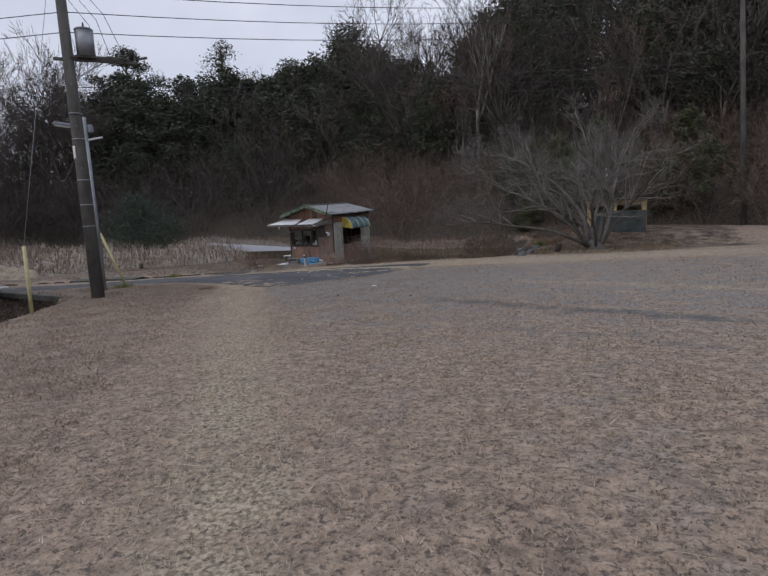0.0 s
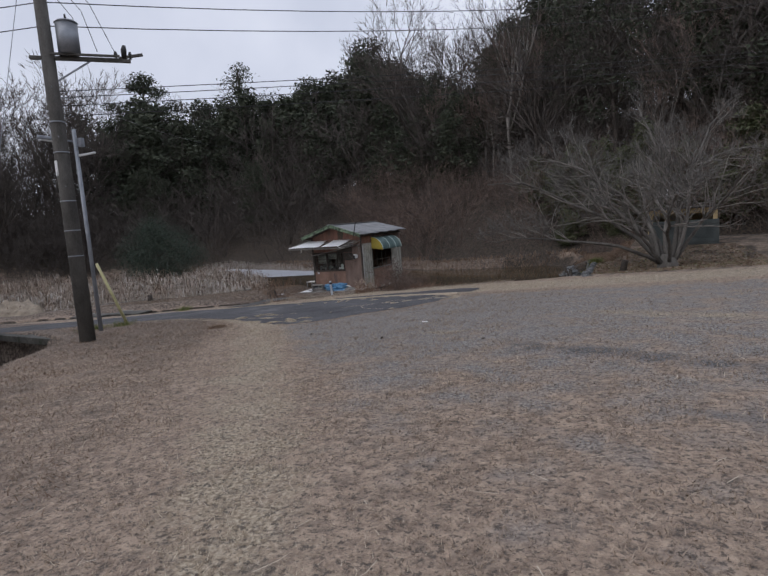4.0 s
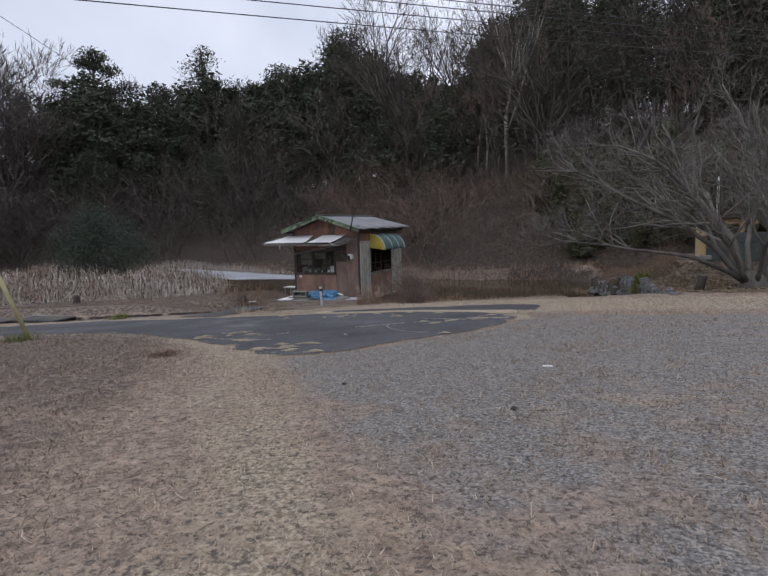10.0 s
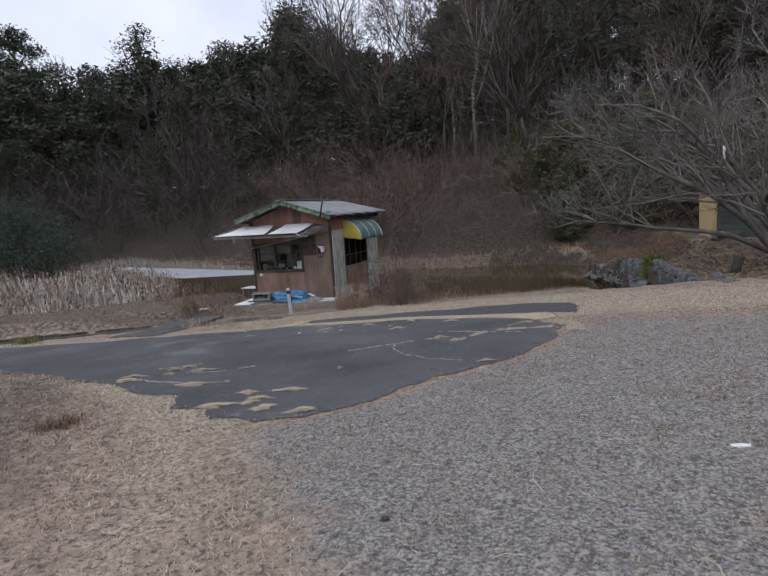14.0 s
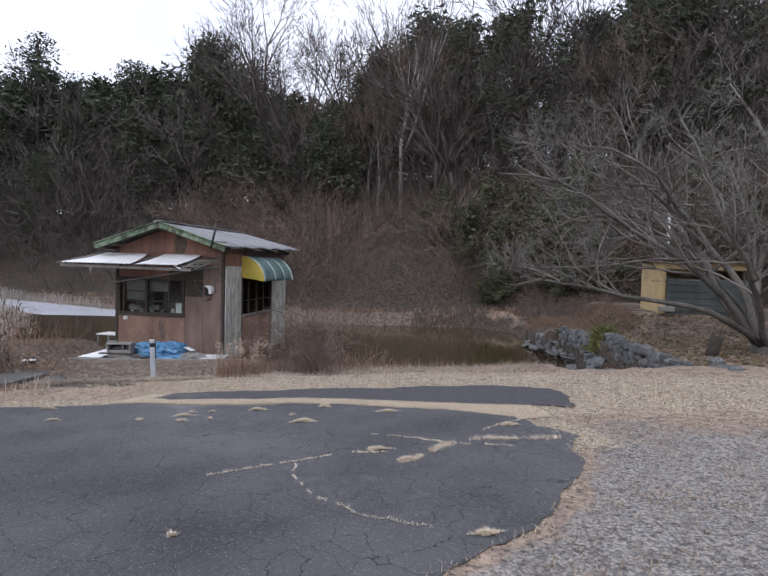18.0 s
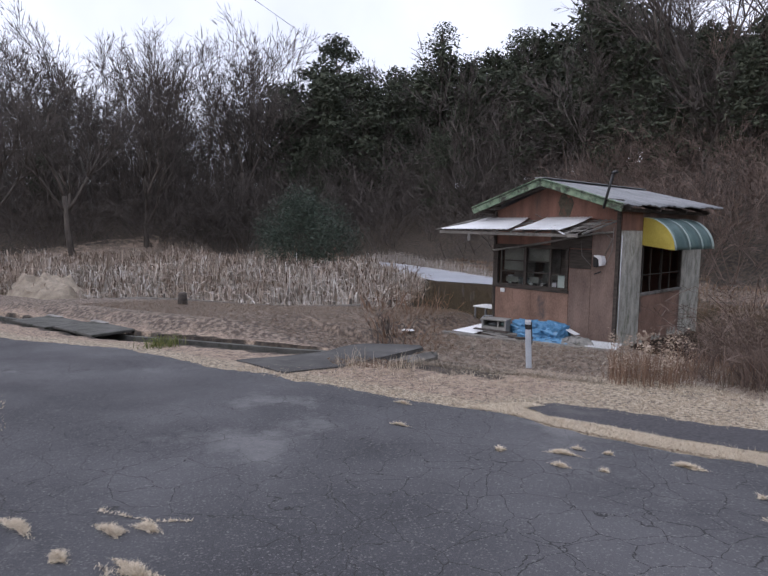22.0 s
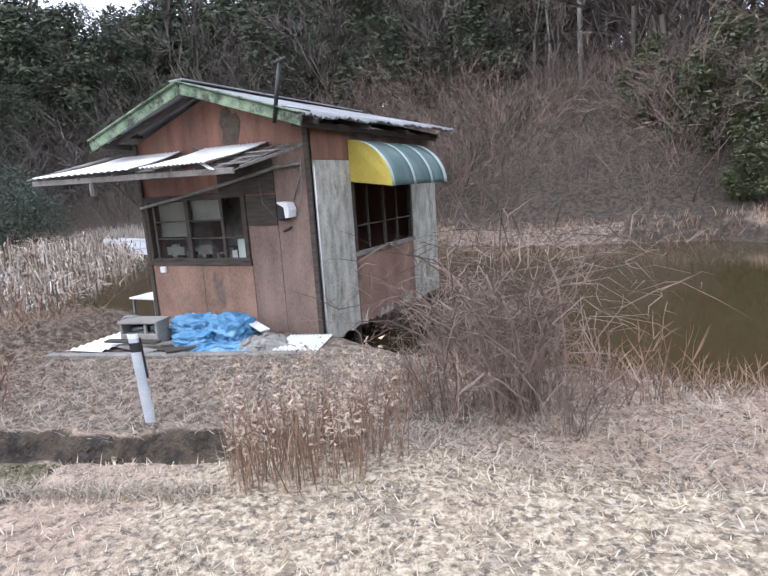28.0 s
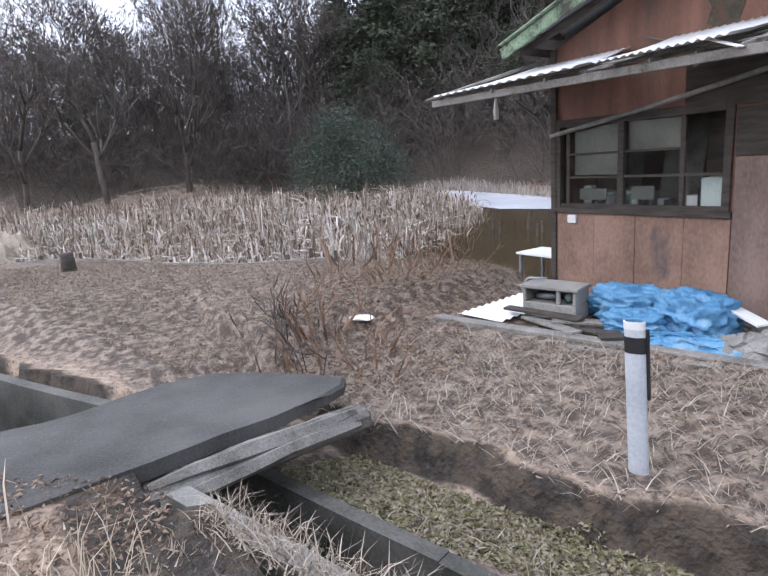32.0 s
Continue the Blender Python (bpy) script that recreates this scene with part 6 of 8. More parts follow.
def junk():
    g = 0.1
    base = thing("timber_sill", (0, 0, 0), "long grey timber lying in the grass before the hut", "timber", "timbers")
    part("beam", (beam((-2.62, -1.62, 0.06), (0.6, -0.72, 0.06), 0.1, 0.11, bevel=0.012), M_GREYWOOD), base)
    base = thing("timber_sill", (0, 0, 0), "long grey timber lying in the grass before the hut", "timber", "timbers")
    part("beam", (beam((-1.5, -1.5, 0.05), (-0.4, -1.12, 0.06), 0.09, 0.07, bevel=0.012), M_GREYWOOD), base)
    for x, y, rz, lx, ly in ((-2.05, -1.42, 97, 1.2, 0.46), (-0.1, -0.86, 16, 0.5, 0.6)):
        s = thing("roof_sheet", (x, y, 0.115), "white corrugated plastic sheet lying before the hut", "plastic sheet", "plastic sheets", rz=rz)
        p = part("sheet", corrugated("sheet", lx, ly, M_WHITE), s)
        p.modifiers.new("thickness", "SOLIDIFY").thickness = 0.004
    set_ = thing("old_heater", (-1.93, -0.86, 0.08), "old grey box-shaped heater lying among junk", "heater", rz=14)
    set_.scale = (0.84, 0.84, 0.95)
    bm = bmesh.new()
    for lo, hi in (((-0.29, -0.15, 0), (0.29, 0.15, 0.14)), ((-0.31, -0.17, 0.265), (0.31, 0.17, 0.3)), ((-0.29, -0.15, 0.14), (-0.25, 0.15, 0.265)), ((0.25, -0.15, 0.14), (0.29, 0.15, 0.265)), ((0.08, -0.15, 0.14), (0.12, -0.11, 0.265)), ((-0.25, 0.12, 0.14), (0.25, 0.15, 0.265))):
        box(lo, hi, 0.008, bm)
    part("case", (bm, M_CONCRETE), set_)
    # black sheet stands in for the shade inside the case
    part("dark_inside", (box((-0.245, 0.09, 0.142), (0.245, 0.115, 0.262)), M_BLACK), set_, "dark inside behind the openings")
    part("burner", tube_mesh("burner", [([Vector((-0.2, 0.0, 0.17)), Vector((0.02, 0.02, 0.18))], [0.03, 0.03])], M_STEEL, 8), set_)
    part("dial", tube_mesh("dial", [([Vector((0.185, -0.1, 0.2)), Vector((0.185, -0.05, 0.2))], [0.035, 0.035])], M_TEAL, 10), set_)
    part("handle", tube_mesh("handle", [([Vector((-0.3, 0.0, 0.1)), Vector((-0.38, -0.02, 0.25)), Vector((-0.3, 0.0, 0.33)), Vector((-0.1, 0.02, 0.34))], [0.011] * 4)], M_STEEL, 6), set_)
    for x, y, z, size, seed, rz in ((-1.42, -0.5, 0.08, (0.7, 0.42, 0.27), 3, 6), (-0.9, -0.54, 0.08, (0.58, 0.42, 0.31), 5, -12), (-1.2, -0.84, 0.08, (0.42, 0.3, 0.17), 8, 24)):
        c = thing("tarpaulin", (x, y, z), "folded faded blue tarpaulin bundle in front of the hut", "tarpaulin", "tarpaulins", rz=rz)
        part("folded_cloth", bundle("folded_cloth", size, seed, M_BLUE), c)
    c = thing("tarpaulin", (-0.82, -0.9, 0.09), "crumpled flap of faded blue tarpaulin on the ground", "tarpaulin", "tarpaulins", rz=16)
    part("sheet", crumpled("sheet", (0.95, 0.36, 0.07), 5, M_BLUE), c)
    c = thing("grey_cloth", (-0.34, -0.68, 0.08), "stiff grey sheet folded beside the blue tarpaulin", "sack", rz=20)
    part("sheet", crumpled("sheet", (0.62, 0.5, 0.12), 11, M_CONCRETE), c)
    for k, (x, y, rz, ln) in enumerate(((-1.3, -1.08, 20, 0.7), (-1.7, -1.2, -8, 0.6), (-1.05, -1.05, 50, 0.5), (-1.5, -1.02, 34, 0.5), (-1.6, -0.25, 5, 0.6), (-0.55, -0.4, -24, 0.4), (-1.85, -1.12, 10, 0.7))):
        sb = thing("scrap_board", (x, y, 0.1 + 0.01 * k), "short weathered board on the junk heap", "board", "scrap boards", rz=rz)
        part("board", (box((-ln / 2, -0.05, 0), (ln / 2, 0.05, 0.022), 0.003), M_GREYWOOD if k % 2 else M_DARKWOOD), sb)
    for x, y, rz, lx, ly in ((-1.62, -0.28, 8, 0.34, 0.16), (-0.55, -0.5, -18, 0.26, 0.12)):
        sb = thing("plastic_scrap", (x, y, 0.28), "scrap of white plastic board propped on the junk heap", "plastic scrap", "plastic scraps", rz=rz)
        part("scrap", (prism([(-lx / 2, 0.0), (lx / 2, -0.06), (lx / 2, -0.045), (-lx / 2, 0.015)], "y", -ly / 2, ly / 2), M_WHITE), sb)
    t = thing("small_table", (-2.95, 0.25, height_at(-2.95, 0.25)), "low white-topped table beside the hut", "table")
    part("tabletop", (box((-0.28, -0.22, 0.42), (0.28, 0.22, 0.445), 0.005), M_WHITE), t)
    for x in (-0.24, 0.24):
        for y in (-0.18, 0.18):
            part("leg", (box((x - 0.015, y - 0.015, -0.05), (x + 0.015, y + 0.015, 0.42)), M_STEEL), t)


junk()


# ---- road-side channel, slab bridge, stream walls ----
def offset_line(line, off):
    out = []
    for i, (x, y) in enumerate(line):
        ax, ay = line[max(i - 1, 0)]
        bx, by = line[min(i + 1, len(line) - 1)]
        n = math.hypot(bx - ax, by - ay)
        out.append((x - (by - ay) / n * off, y + (bx - ax) / n * off))
    return out


def densify(line, step):
    out = []
    for (ax, ay), (bx, by) in zip(line, line[1:]):
        n = max(1, int(math.hypot(bx - ax, by - ay) / step))
        out += [(ax + (bx - ax) * k / n, ay + (by - ay) * k / n) for k in range(n)]
    return out + [line[-1]]


def kerb_run(name, line, width, z_top, z_bot, mat, rng):
    """A wall along a line, with a slightly uneven top; z_top(x, y) gives its height."""
    a, b = offset_line(line, -width / 2), offset_line(line, width / 2)
    verts, faces = [], []
    for (ax, ay), (bx, by), (x, y) in zip(a, b, line):
        z = z_top(x, y) + rng.uniform(-0.008, 0.008)
        verts += [(ax, ay, z_bot), (ax, ay, z), (bx, by, z), (bx, by, z_bot)]
    for i in range(len(line) - 1):
        for k in range(3):
            q = i * 4 + k
            faces.append((q, q + 4, q + 5, q + 1))
    e = len(verts) - 4
    faces += [(0, 1, 2, 3), (e + 3, e + 2, e + 1, e)]
    return mesh_of(name, verts, faces, mat)


def channel():
    rng = random.Random(4)
    ditch = thing("drainage_channel", (0, 0, 0), "concrete road-side drainage channel with dark stained walls", "drainage channel", kind="structure")
    line = [p for p in densify(DITCH, 0.5) if p[0] < 0.6]
    west, east = [p for p in line if p[0] < -2.0], [p for p in line if p[0] > -2.5]
    for run, width, top_of, mat in ((offset_line(west, 0.30), 0.085, lambda x, y: plane(max(x, -14), y) - 0.06, M_CHANNEL), (offset_line(east, 0.64), 0.085, lambda x, y: -0.17, M_CHANNEL),
                                    (offset_line(west, -0.30), 0.11, lambda x, y: plane(max(x, -14), y) - 0.07, M_CHANNEL), (offset_line([p for p in line if p[0] > -1.5], 0.02), 0.1, lambda x, y: plane(x, y) - 0.1, M_CONCRETE)):
        for piece in [run[i:i + 5] for i in range(0, len(run) - 1, 4)]:
            if len(piece) > 1:
                part("channel_wall", kerb_run("channel_wall", piece, width, top_of, -0.8, mat, rng), ditch)
    part("channel_floor", kerb_run("channel_floor", west, 0.5, lambda x, y: -0.42, -0.8, M_CHANNEL, rng), ditch)
    part("channel_floor", kerb_run("channel_floor", offset_line(east, 0.33), 0.6, lambda x, y: -0.6, -0.8, M_CHANNEL, rng), ditch)
    # two cover slabs over the channel by the road
    for x, y, rz in ((-7.3, -6.55, 12), (-9.2, -6.95, 14)):
        g = thing("channel_cover", (x, y, plane(x, y) + 0.02), "dark metal cover plate lying across the channel", "cover plate", "channel covers", rz=rz)
        part("plate", (box((-0.75, -0.42, 0), (0.75, 0.42, 0.05), 0.01), M_CHANNEL), g)
        part("rim", (box((-0.75, 0.3, 0.05), (-0.2, 0.42, 0.08), 0.01), M_CONCRETE), g)


channel()


def bridge():
    z = 0.2
    top = thing("slab_bridge", (0, 0, 0), "small asphalt-topped slab bridge over the channel with a rotten timber edge", "footbridge")
    # deck: corners on the road side and on the bank side
    deck = [(-1.15, -5.2), (-1.28, -4.5), (-1.36, -4.12), (-1.45, -3.67), (-1.64, -3.13), (-1.79, -3.04), (-2.17, -3.37), (-2.49, -3.7), (-2.47, -4.12), (-2.25, -4.56), (-2.3, -5.3), (-2.5, -6.0), (-1.3, -5.95)]
    deck = wobbly(deck, 0.14, 0.014, 6)
    bm = bmesh.new()
    lower = [bm.verts.new((x, y, plane(x, y) - 0.06)) for x, y in deck]
    upper = [bm.verts.new((x, y, plane(x, y) + 0.02 - 0.02 * max(0, y + 3.8))) for x, y in deck]
    bm.faces.new(upper), bm.faces.new(lower[::-1])
    for i in range(len(deck)):
        j = (i + 1) % len(deck)
        bm.faces.new((lower[i], lower[j], upper[j], upper[i]))
    bmesh.ops.bevel(bm, geom=[e for e in bm.edges if all(v in upper for v in e.verts)], offset=0.02, segments=1, affect="EDGES")
    part("deck", (bm, M_DECK), top, "worn dark deck")
    rng = random.Random(3)
    # the timber has split lengthwise into long uneven strips
    for k in range(7):
        off, dz = -0.105 + 0.024 * k, 0.13 + rng.uniform(-0.012, 0.03) - 0.06 * abs(k - 3) / 3
        a, b = -4.42 + rng.uniform(0, 0.12), -3.18 - rng.uniform(0, 0.1)
        pts = [Vector((-1.24 - 0.085 * f + off + 0.006 * math.sin(f * 9 + k), a + (b - a) * f, dz + 0.012 * math.sin(f * 6 + k * 1.7))) for f in (0, 0.2, 0.4, 0.6, 0.8, 1)]
        part("timber", tube_mesh("timber", [(pts, [0.02, 0.04, 0.045, 0.04, 0.043, 0.02])], M_GREYWOOD, 5, False), top, "split grey timber along the edge")
    part("timber", (beam((-1.28, -4.4, 0.07), (-1.37, -3.15, 0.07), 0.15, 0.12, bevel=0.03), M_GREYWOOD), top, "split grey timber along the edge")


bridge()


def block_wall():
    """Retaining wall of concrete blocks on the far side of the stream."""
    wall = thing("block_wall", (0, 0, 0), "dark grey concrete block retaining wall above the stream", "retaining wall", kind="structure")
    a, b = Vector((-9.2, -11.0, 0)), Vector((2.0, -24.5, 0))
    d = (b - a).normalized()
    rz = math.degrees(math.atan2(d.y, d.x))
    me = bm_mesh("block", box((0.006, -0.09, 0.006), (0.786, 0.09, 0.255), 0.012), M_CHANNEL)
    n = int((b - a).length / 0.79)
    for row in range(9):
        for k in range(n):
            p = a + d * (k * 0.79 + (0.395 if row % 2 else 0))
            ob = new("block", me)
            ob.parent = wall
            ob.matrix_basis = pose(p.x, p.y, -0.95 + row * 0.26, 0, 0, rz)
    part("wall_core", (box((0, -0.06, -1.0), ((b - a).length, 0.06, 1.36)), M_CHANNEL), wall, m=pose(a.x, a.y, 0, 0, 0, rz))
    # culvert head under the road
    part("culvert_beam", (beam((-9.0, -11.15, 0.05), (-3.4, -11.75, 0.15), 0.25, 0.2), M_CHANNEL), wall)
    part("culvert_beam", (beam((-8.9, -10.75, 0.0), (-3.6, -11.3, 0.1), 0.3, 0.14), M_CHANNEL), wall)
    part("culvert_face", (box((-9.0, -11.05, -1.0), (-3.5, -10.95, 0.0)), M_CHANNEL), wall)
    pipe = thing("drain_pipe", (-8.2, -12.2, 0.45), "white plastic drain pipe sticking out of the block wall", "pipe")
    part("pipe", tube_mesh("pipe", [([Vector((0, 0, 0)), Vector((0.75, 0.62, -0.02))], [0.05, 0.05])], M_WHITE, 10), pipe)


block_wall()


def stone_wall():
    """Dry stone wall that holds the level ground, and the heap of broken stones and stakes along the pond."""
    rng = random.Random(12)
    wall = thing("stone_wall", (0, 0, 0), "low wall of grey field stones holding the level ground by the pond", "stone wall", kind="structure")
    stones = []
    for s in range(7):
        bm = bmesh.new()
        bmesh.ops.create_cube(bm, size=1)
        bmesh.ops.bevel(bm, geom=bm.edges[:], offset=0.2, segments=1, affect="EDGES")
        turn = Matrix.Rotation(rng.uniform(-0.5, 0.5), 3, "Y")
        for v in bm.verts:
            v.co = turn @ (v.co * rng.uniform(0.86, 1.12))
        stones.append(bm_mesh("stone", bm, M_STONE, False))
    def crest(x, y):
        return height_at(x + 0.45, y) + 0.03
    for line in ([(9.03, 4.9), (9.27, 2.0), (9.5, -0.5), (9.7, -1.75)], [(8.3, 8.5), (8.7, 5.9)]):
        fine = densify(line, 0.23)
        part("backing", kerb_run("backing", offset_line(fine, 0.16), 0.14, lambda x, y: crest(x, y) - 0.05, -0.45, M_CHANNEL, rng), wall)
        for row in range(4):
            for i, (x, y) in enumerate(fine):
                z = crest(x, y) - 0.1 - row * 0.185 + rng.uniform(-0.035, 0.035) + (0.05 if i % 2 else 0)
                if z < -0.3 or (y < -0.6 and row > 1):
                    continue
                ob = new("stone", rng.choice(stones))
                ob.parent = wall
                ob.matrix_basis = pose(x + rng.uniform(-.03, .03) - row * 0.03, y + rng.uniform(-.04, .04) - 0.11 * (row % 2), z, rng.uniform(-10, 10), rng.uniform(-12, 12), 94 + rng.uniform(-8, 8)) @ Matrix.Diagonal((rng.uniform(0.2, 0.3), 0.2, rng.uniform(0.17, 0.27), 1))
    heap = thing("rubble_bank", (0, 0, 0), "broken stones and old stakes heaped along the pond bank", "rubble", kind="structure")
    rim = densify([(7.7, 0.7), (8.1, 2.6), (8.12, 4.0), (8.0, 5.3), (7.45, 6.6), (7.15, 8.2)], 0.05)
    for i in range(210):
        x, y = rim[rng.randrange(len(rim))]
        x, y = x + rng.gauss(0.1, 0.16), y + rng.uniform(-.1, .1)
        ob = new("stone", rng.choice(stones))
        ob.parent = heap
        w = rng.uniform(0.5, 1.1)
        ob.matrix_basis = pose(x, y, max(height_at(x, y), -0.42) + rng.uniform(0.0, 0.17), rng.uniform(-28, 28), rng.uniform(-28, 28), rng.uniform(0, 360)) @ Matrix.Diagonal((0.36 * w, 0.26 * w, 0.09 * w, 1))
    for i in range(26):
        x, y = rim[int((i + 0.5) / 26 * len(rim))]
        x = x + rng.uniform(-.1, .02)
        part("stake", tube_mesh("stake", [([Vector((x, y, -0.7)), Vector((x + rng.uniform(-.05, .05), y, 0.0 + rng.uniform(-.1, .14)))], [0.05, 0.045])], M_DARKWOOD, 6), heap)
    s = thing("tree_stump", (10.5, 1.55, height_at(10.5, 1.55)), "short leaning dark stump on the mound", "stump")
    part("stump", tube_mesh("stump", [([Vector((0, 0, -0.1)), Vector((0.07, 0, 0.22)), Vector((0.12, 0, 0.42))], [0.14, 0.12, 0.13])], M_DARKWOOD, 9), s)


stone_wall()


# ---- plants by the water and grass ----
def scatter(rng, n, poly):
    xs, ys = [p[0] for p in poly], [p[1] for p in poly]
    out = np.zeros((0, 2))
    while len(out) < n:
        q = np.stack([rng.uniform(min(xs), max(xs), n * 2), rng.uniform(min(ys), max(ys), n * 2)], 1)
        out = np.concatenate([out, q[signed(poly, q[:, 0], q[:, 1]) < 0]])
    return out[:n]


def grounded(q, lift=0.0):
    return np.concatenate([q, (height(q[:, 0], q[:, 1]) + lift)[:, None]], 1)


def stuff(name, me, label, category):
    return tagged(new(name, me), label, category, kind="stuff")


REEDS = [(-26, -8.6), (-19, -6.2), (-15, -4.6), (-12, -3.0), (-8, -1.7), (-6.6, -0.6), (-6.3, 0.4), (-7.4, 1.6), (-9.0, 3.4), (-10.6, 5.6), (-12.6, 8.0), (-15.6, 10.6), (-20, 13.3), (-30, 15), (-41, 9), (-42, -8)]


def reed_bed():
    rng = np.random.default_rng(7)
    heart = scatter(rng, 8200, REEDS)
    dist = np.hypot(heart[:, 0] - 2, heart[:, 1] + 6)
    gaps = np.sin(heart[:, 0] * 1.7 + 2.2 * np.sin(heart[:, 1] * 1.3)) * np.cos(heart[:, 1] * 1.9 + np.sin(heart[:, 0] * 0.8))
    heart = heart[(rng.random(len(heart)) < np.clip(1.3 - dist / 30, 0.22, 1)) & (gaps > rng.uniform(-0.95, 0.25, len(heart)))]
    c = len(heart)
    each = rng.integers(4, 16, c)
    own = np.repeat(np.arange(c), each)
    n = len(own)
    q = heart[own] + rng.normal(0, 1, (n, 2)) * rng.uniform(0.08, 0.24, c)[own][:, None]
    near = -signed(REEDS, q[:, 0], q[:, 1])
    dist = np.hypot(q[:, 0] - 2, q[:, 1] + 6)
    base = np.concatenate([q, np.maximum(height(q[:, 0], q[:, 1]), WATER - 0.1)[:, None]], 1)
    wave = 0.5 + 0.5 * np.sin(heart[:, 0] * 0.55 + 2 * np.sin(heart[:, 1] * 0.5)) * np.cos(heart[:, 1] * 0.6)
    stand = (rng.uniform(0.25, 1.25, c) * (0.6 + 0.6 * wave))[own]
    h = stand * rng.uniform(0.45, 1.15, n) * np.clip(0.45 + near * 0.25, 0.45, 1) + 0.16
    lean = np.abs(rng.normal(0, 0.5, n)) + np.where(rng.random(n) < 0.3, rng.uniform(0.3, 0.95, n), 0)
    patch = np.sin(heart[:, 0] * 0.31 + 1.7 * np.sin(heart[:, 1] * 0.27)) * np.cos(heart[:, 1] * 0.37 + 0.6)
    tan = (rng.random(c) < np.clip(0.22 + 0.35 * patch + 0.03 * (np.hypot(heart[:, 0] - 2, heart[:, 1] + 6) - 14), 0.06, 0.85))[own]
    broken = rng.random(n) < 0.7
    for pick, mat, tone in ((tan, M_REEDTAN, "tan"), (~tan, M_REED, "bleached")):
        up, bent = pick & ~broken, pick & broken
        stuff("reed_bed", blades("reed_bed", base[up], h[up], np.clip(lean[up], 0, 1.25), 0.017 + 0.0008 * dist[up], mat, rng, bend=0.22), "dense bed of " + tone + " dead reeds in the shallows", "reeds")
        m = int(bent.sum())
        stuff("broken_reeds", folded("broken_reeds", base[bent], h[bent] * rng.uniform(0.3, 0.95, m), rng.uniform(0.25, 0.95, m), rng.uniform(-0.5, 0.2, m), 0.018 + 0.0007 * dist[bent], mat, rng), "broken and folded " + tone + " reed leaves", "reeds")
    # dark seed heads standing above
    k = rng.choice(n, 700, replace=False)
    verts, tris = [], []
    p = base[k] + np.array([0, 0, 1.0]) * (h[k] * 0.95 + 0.22)[:, None]
    s = np.stack([rng.normal(0, 0.02, 700), rng.normal(0, 0.02, 700), np.full(700, 0.09)], 1)
    w = np.array([0.022, 0.012, 0.0])
    v = np.stack([p - s, p + w, p + s, p - w], 1).reshape(-1, 3)
    i = (np.arange(700) * 4)[:, None]
    stuff("reed_heads", tri_mesh("reed_heads", v, np.concatenate([i + np.array([[0, 1, 2]]), i + np.array([[0, 2, 3]])], 1).reshape(-1, 3), M_REEDHEAD), "dark brown seed heads above the reeds", "reeds")
    # far reed line behind the open water
    far = [(-5.5, 12.4), (-9, 13.6), (-14, 15.8), (-20, 18.2), (-26, 19.5), (-30, 18.0), (-24, 17.6), (-18, 15.2), (-12, 13.2), (-6, 11.8)]
    q = grounded(scatter(rng, 5000, far))
    stuff("far_reeds", blades("far_reeds", q, rng.uniform(0.4, 0.9, 5000), rng.uniform(0, 0.5, 5000), 0.03, M_REED, rng), "pale reeds along the far shore", "reeds")
    # russet sedge at the foot of the slope
    q = scatter(rng, 6500, [(-40, 15), (-33, 19.5), (-22, 21.5), (-12, 19), (-3, 14.2), (0.6, 13.4), (7, 14.6), (8, 12.5), (5, 13.0), (0.5, 11.8), (-3, 12.6), (-12, 17.2), (-22, 19.6), (-31, 18.2), (-38, 12)])
    stuff("russet_sedge", blades("russet_sedge", grounded(q), rng.uniform(0.12, 0.36, len(q)), rng.uniform(0.3, 1.1, len(q)), 0.03, M_LITTER, rng), "russet dead sedge along the far bank", "sedge")


reed_bed()


BRAMBLES = ((2.6, -1.85, 1.12, 0), (2.5, -1.7, 1.0, 1), (2.75, -1.9, 0.95, 2), (2.4, -1.35, 0.7, 0), (2.0, -0.4, 0.7, 1), (1.9, 0.6, 0.8, 2), (1.7, 1.5, 0.95, 0), (2.6, -1.0, 0.5, 1), (2.1, -2.0, 0.5, 2), (1.35, 0.5, 0.9, 1), (1.0, 1.4, 1.0, 2), (3.1, -2.1, 0.45, 1), (1.3, 2.4, 1.1, 0), (0.85, 2.9, 1.0, 2))


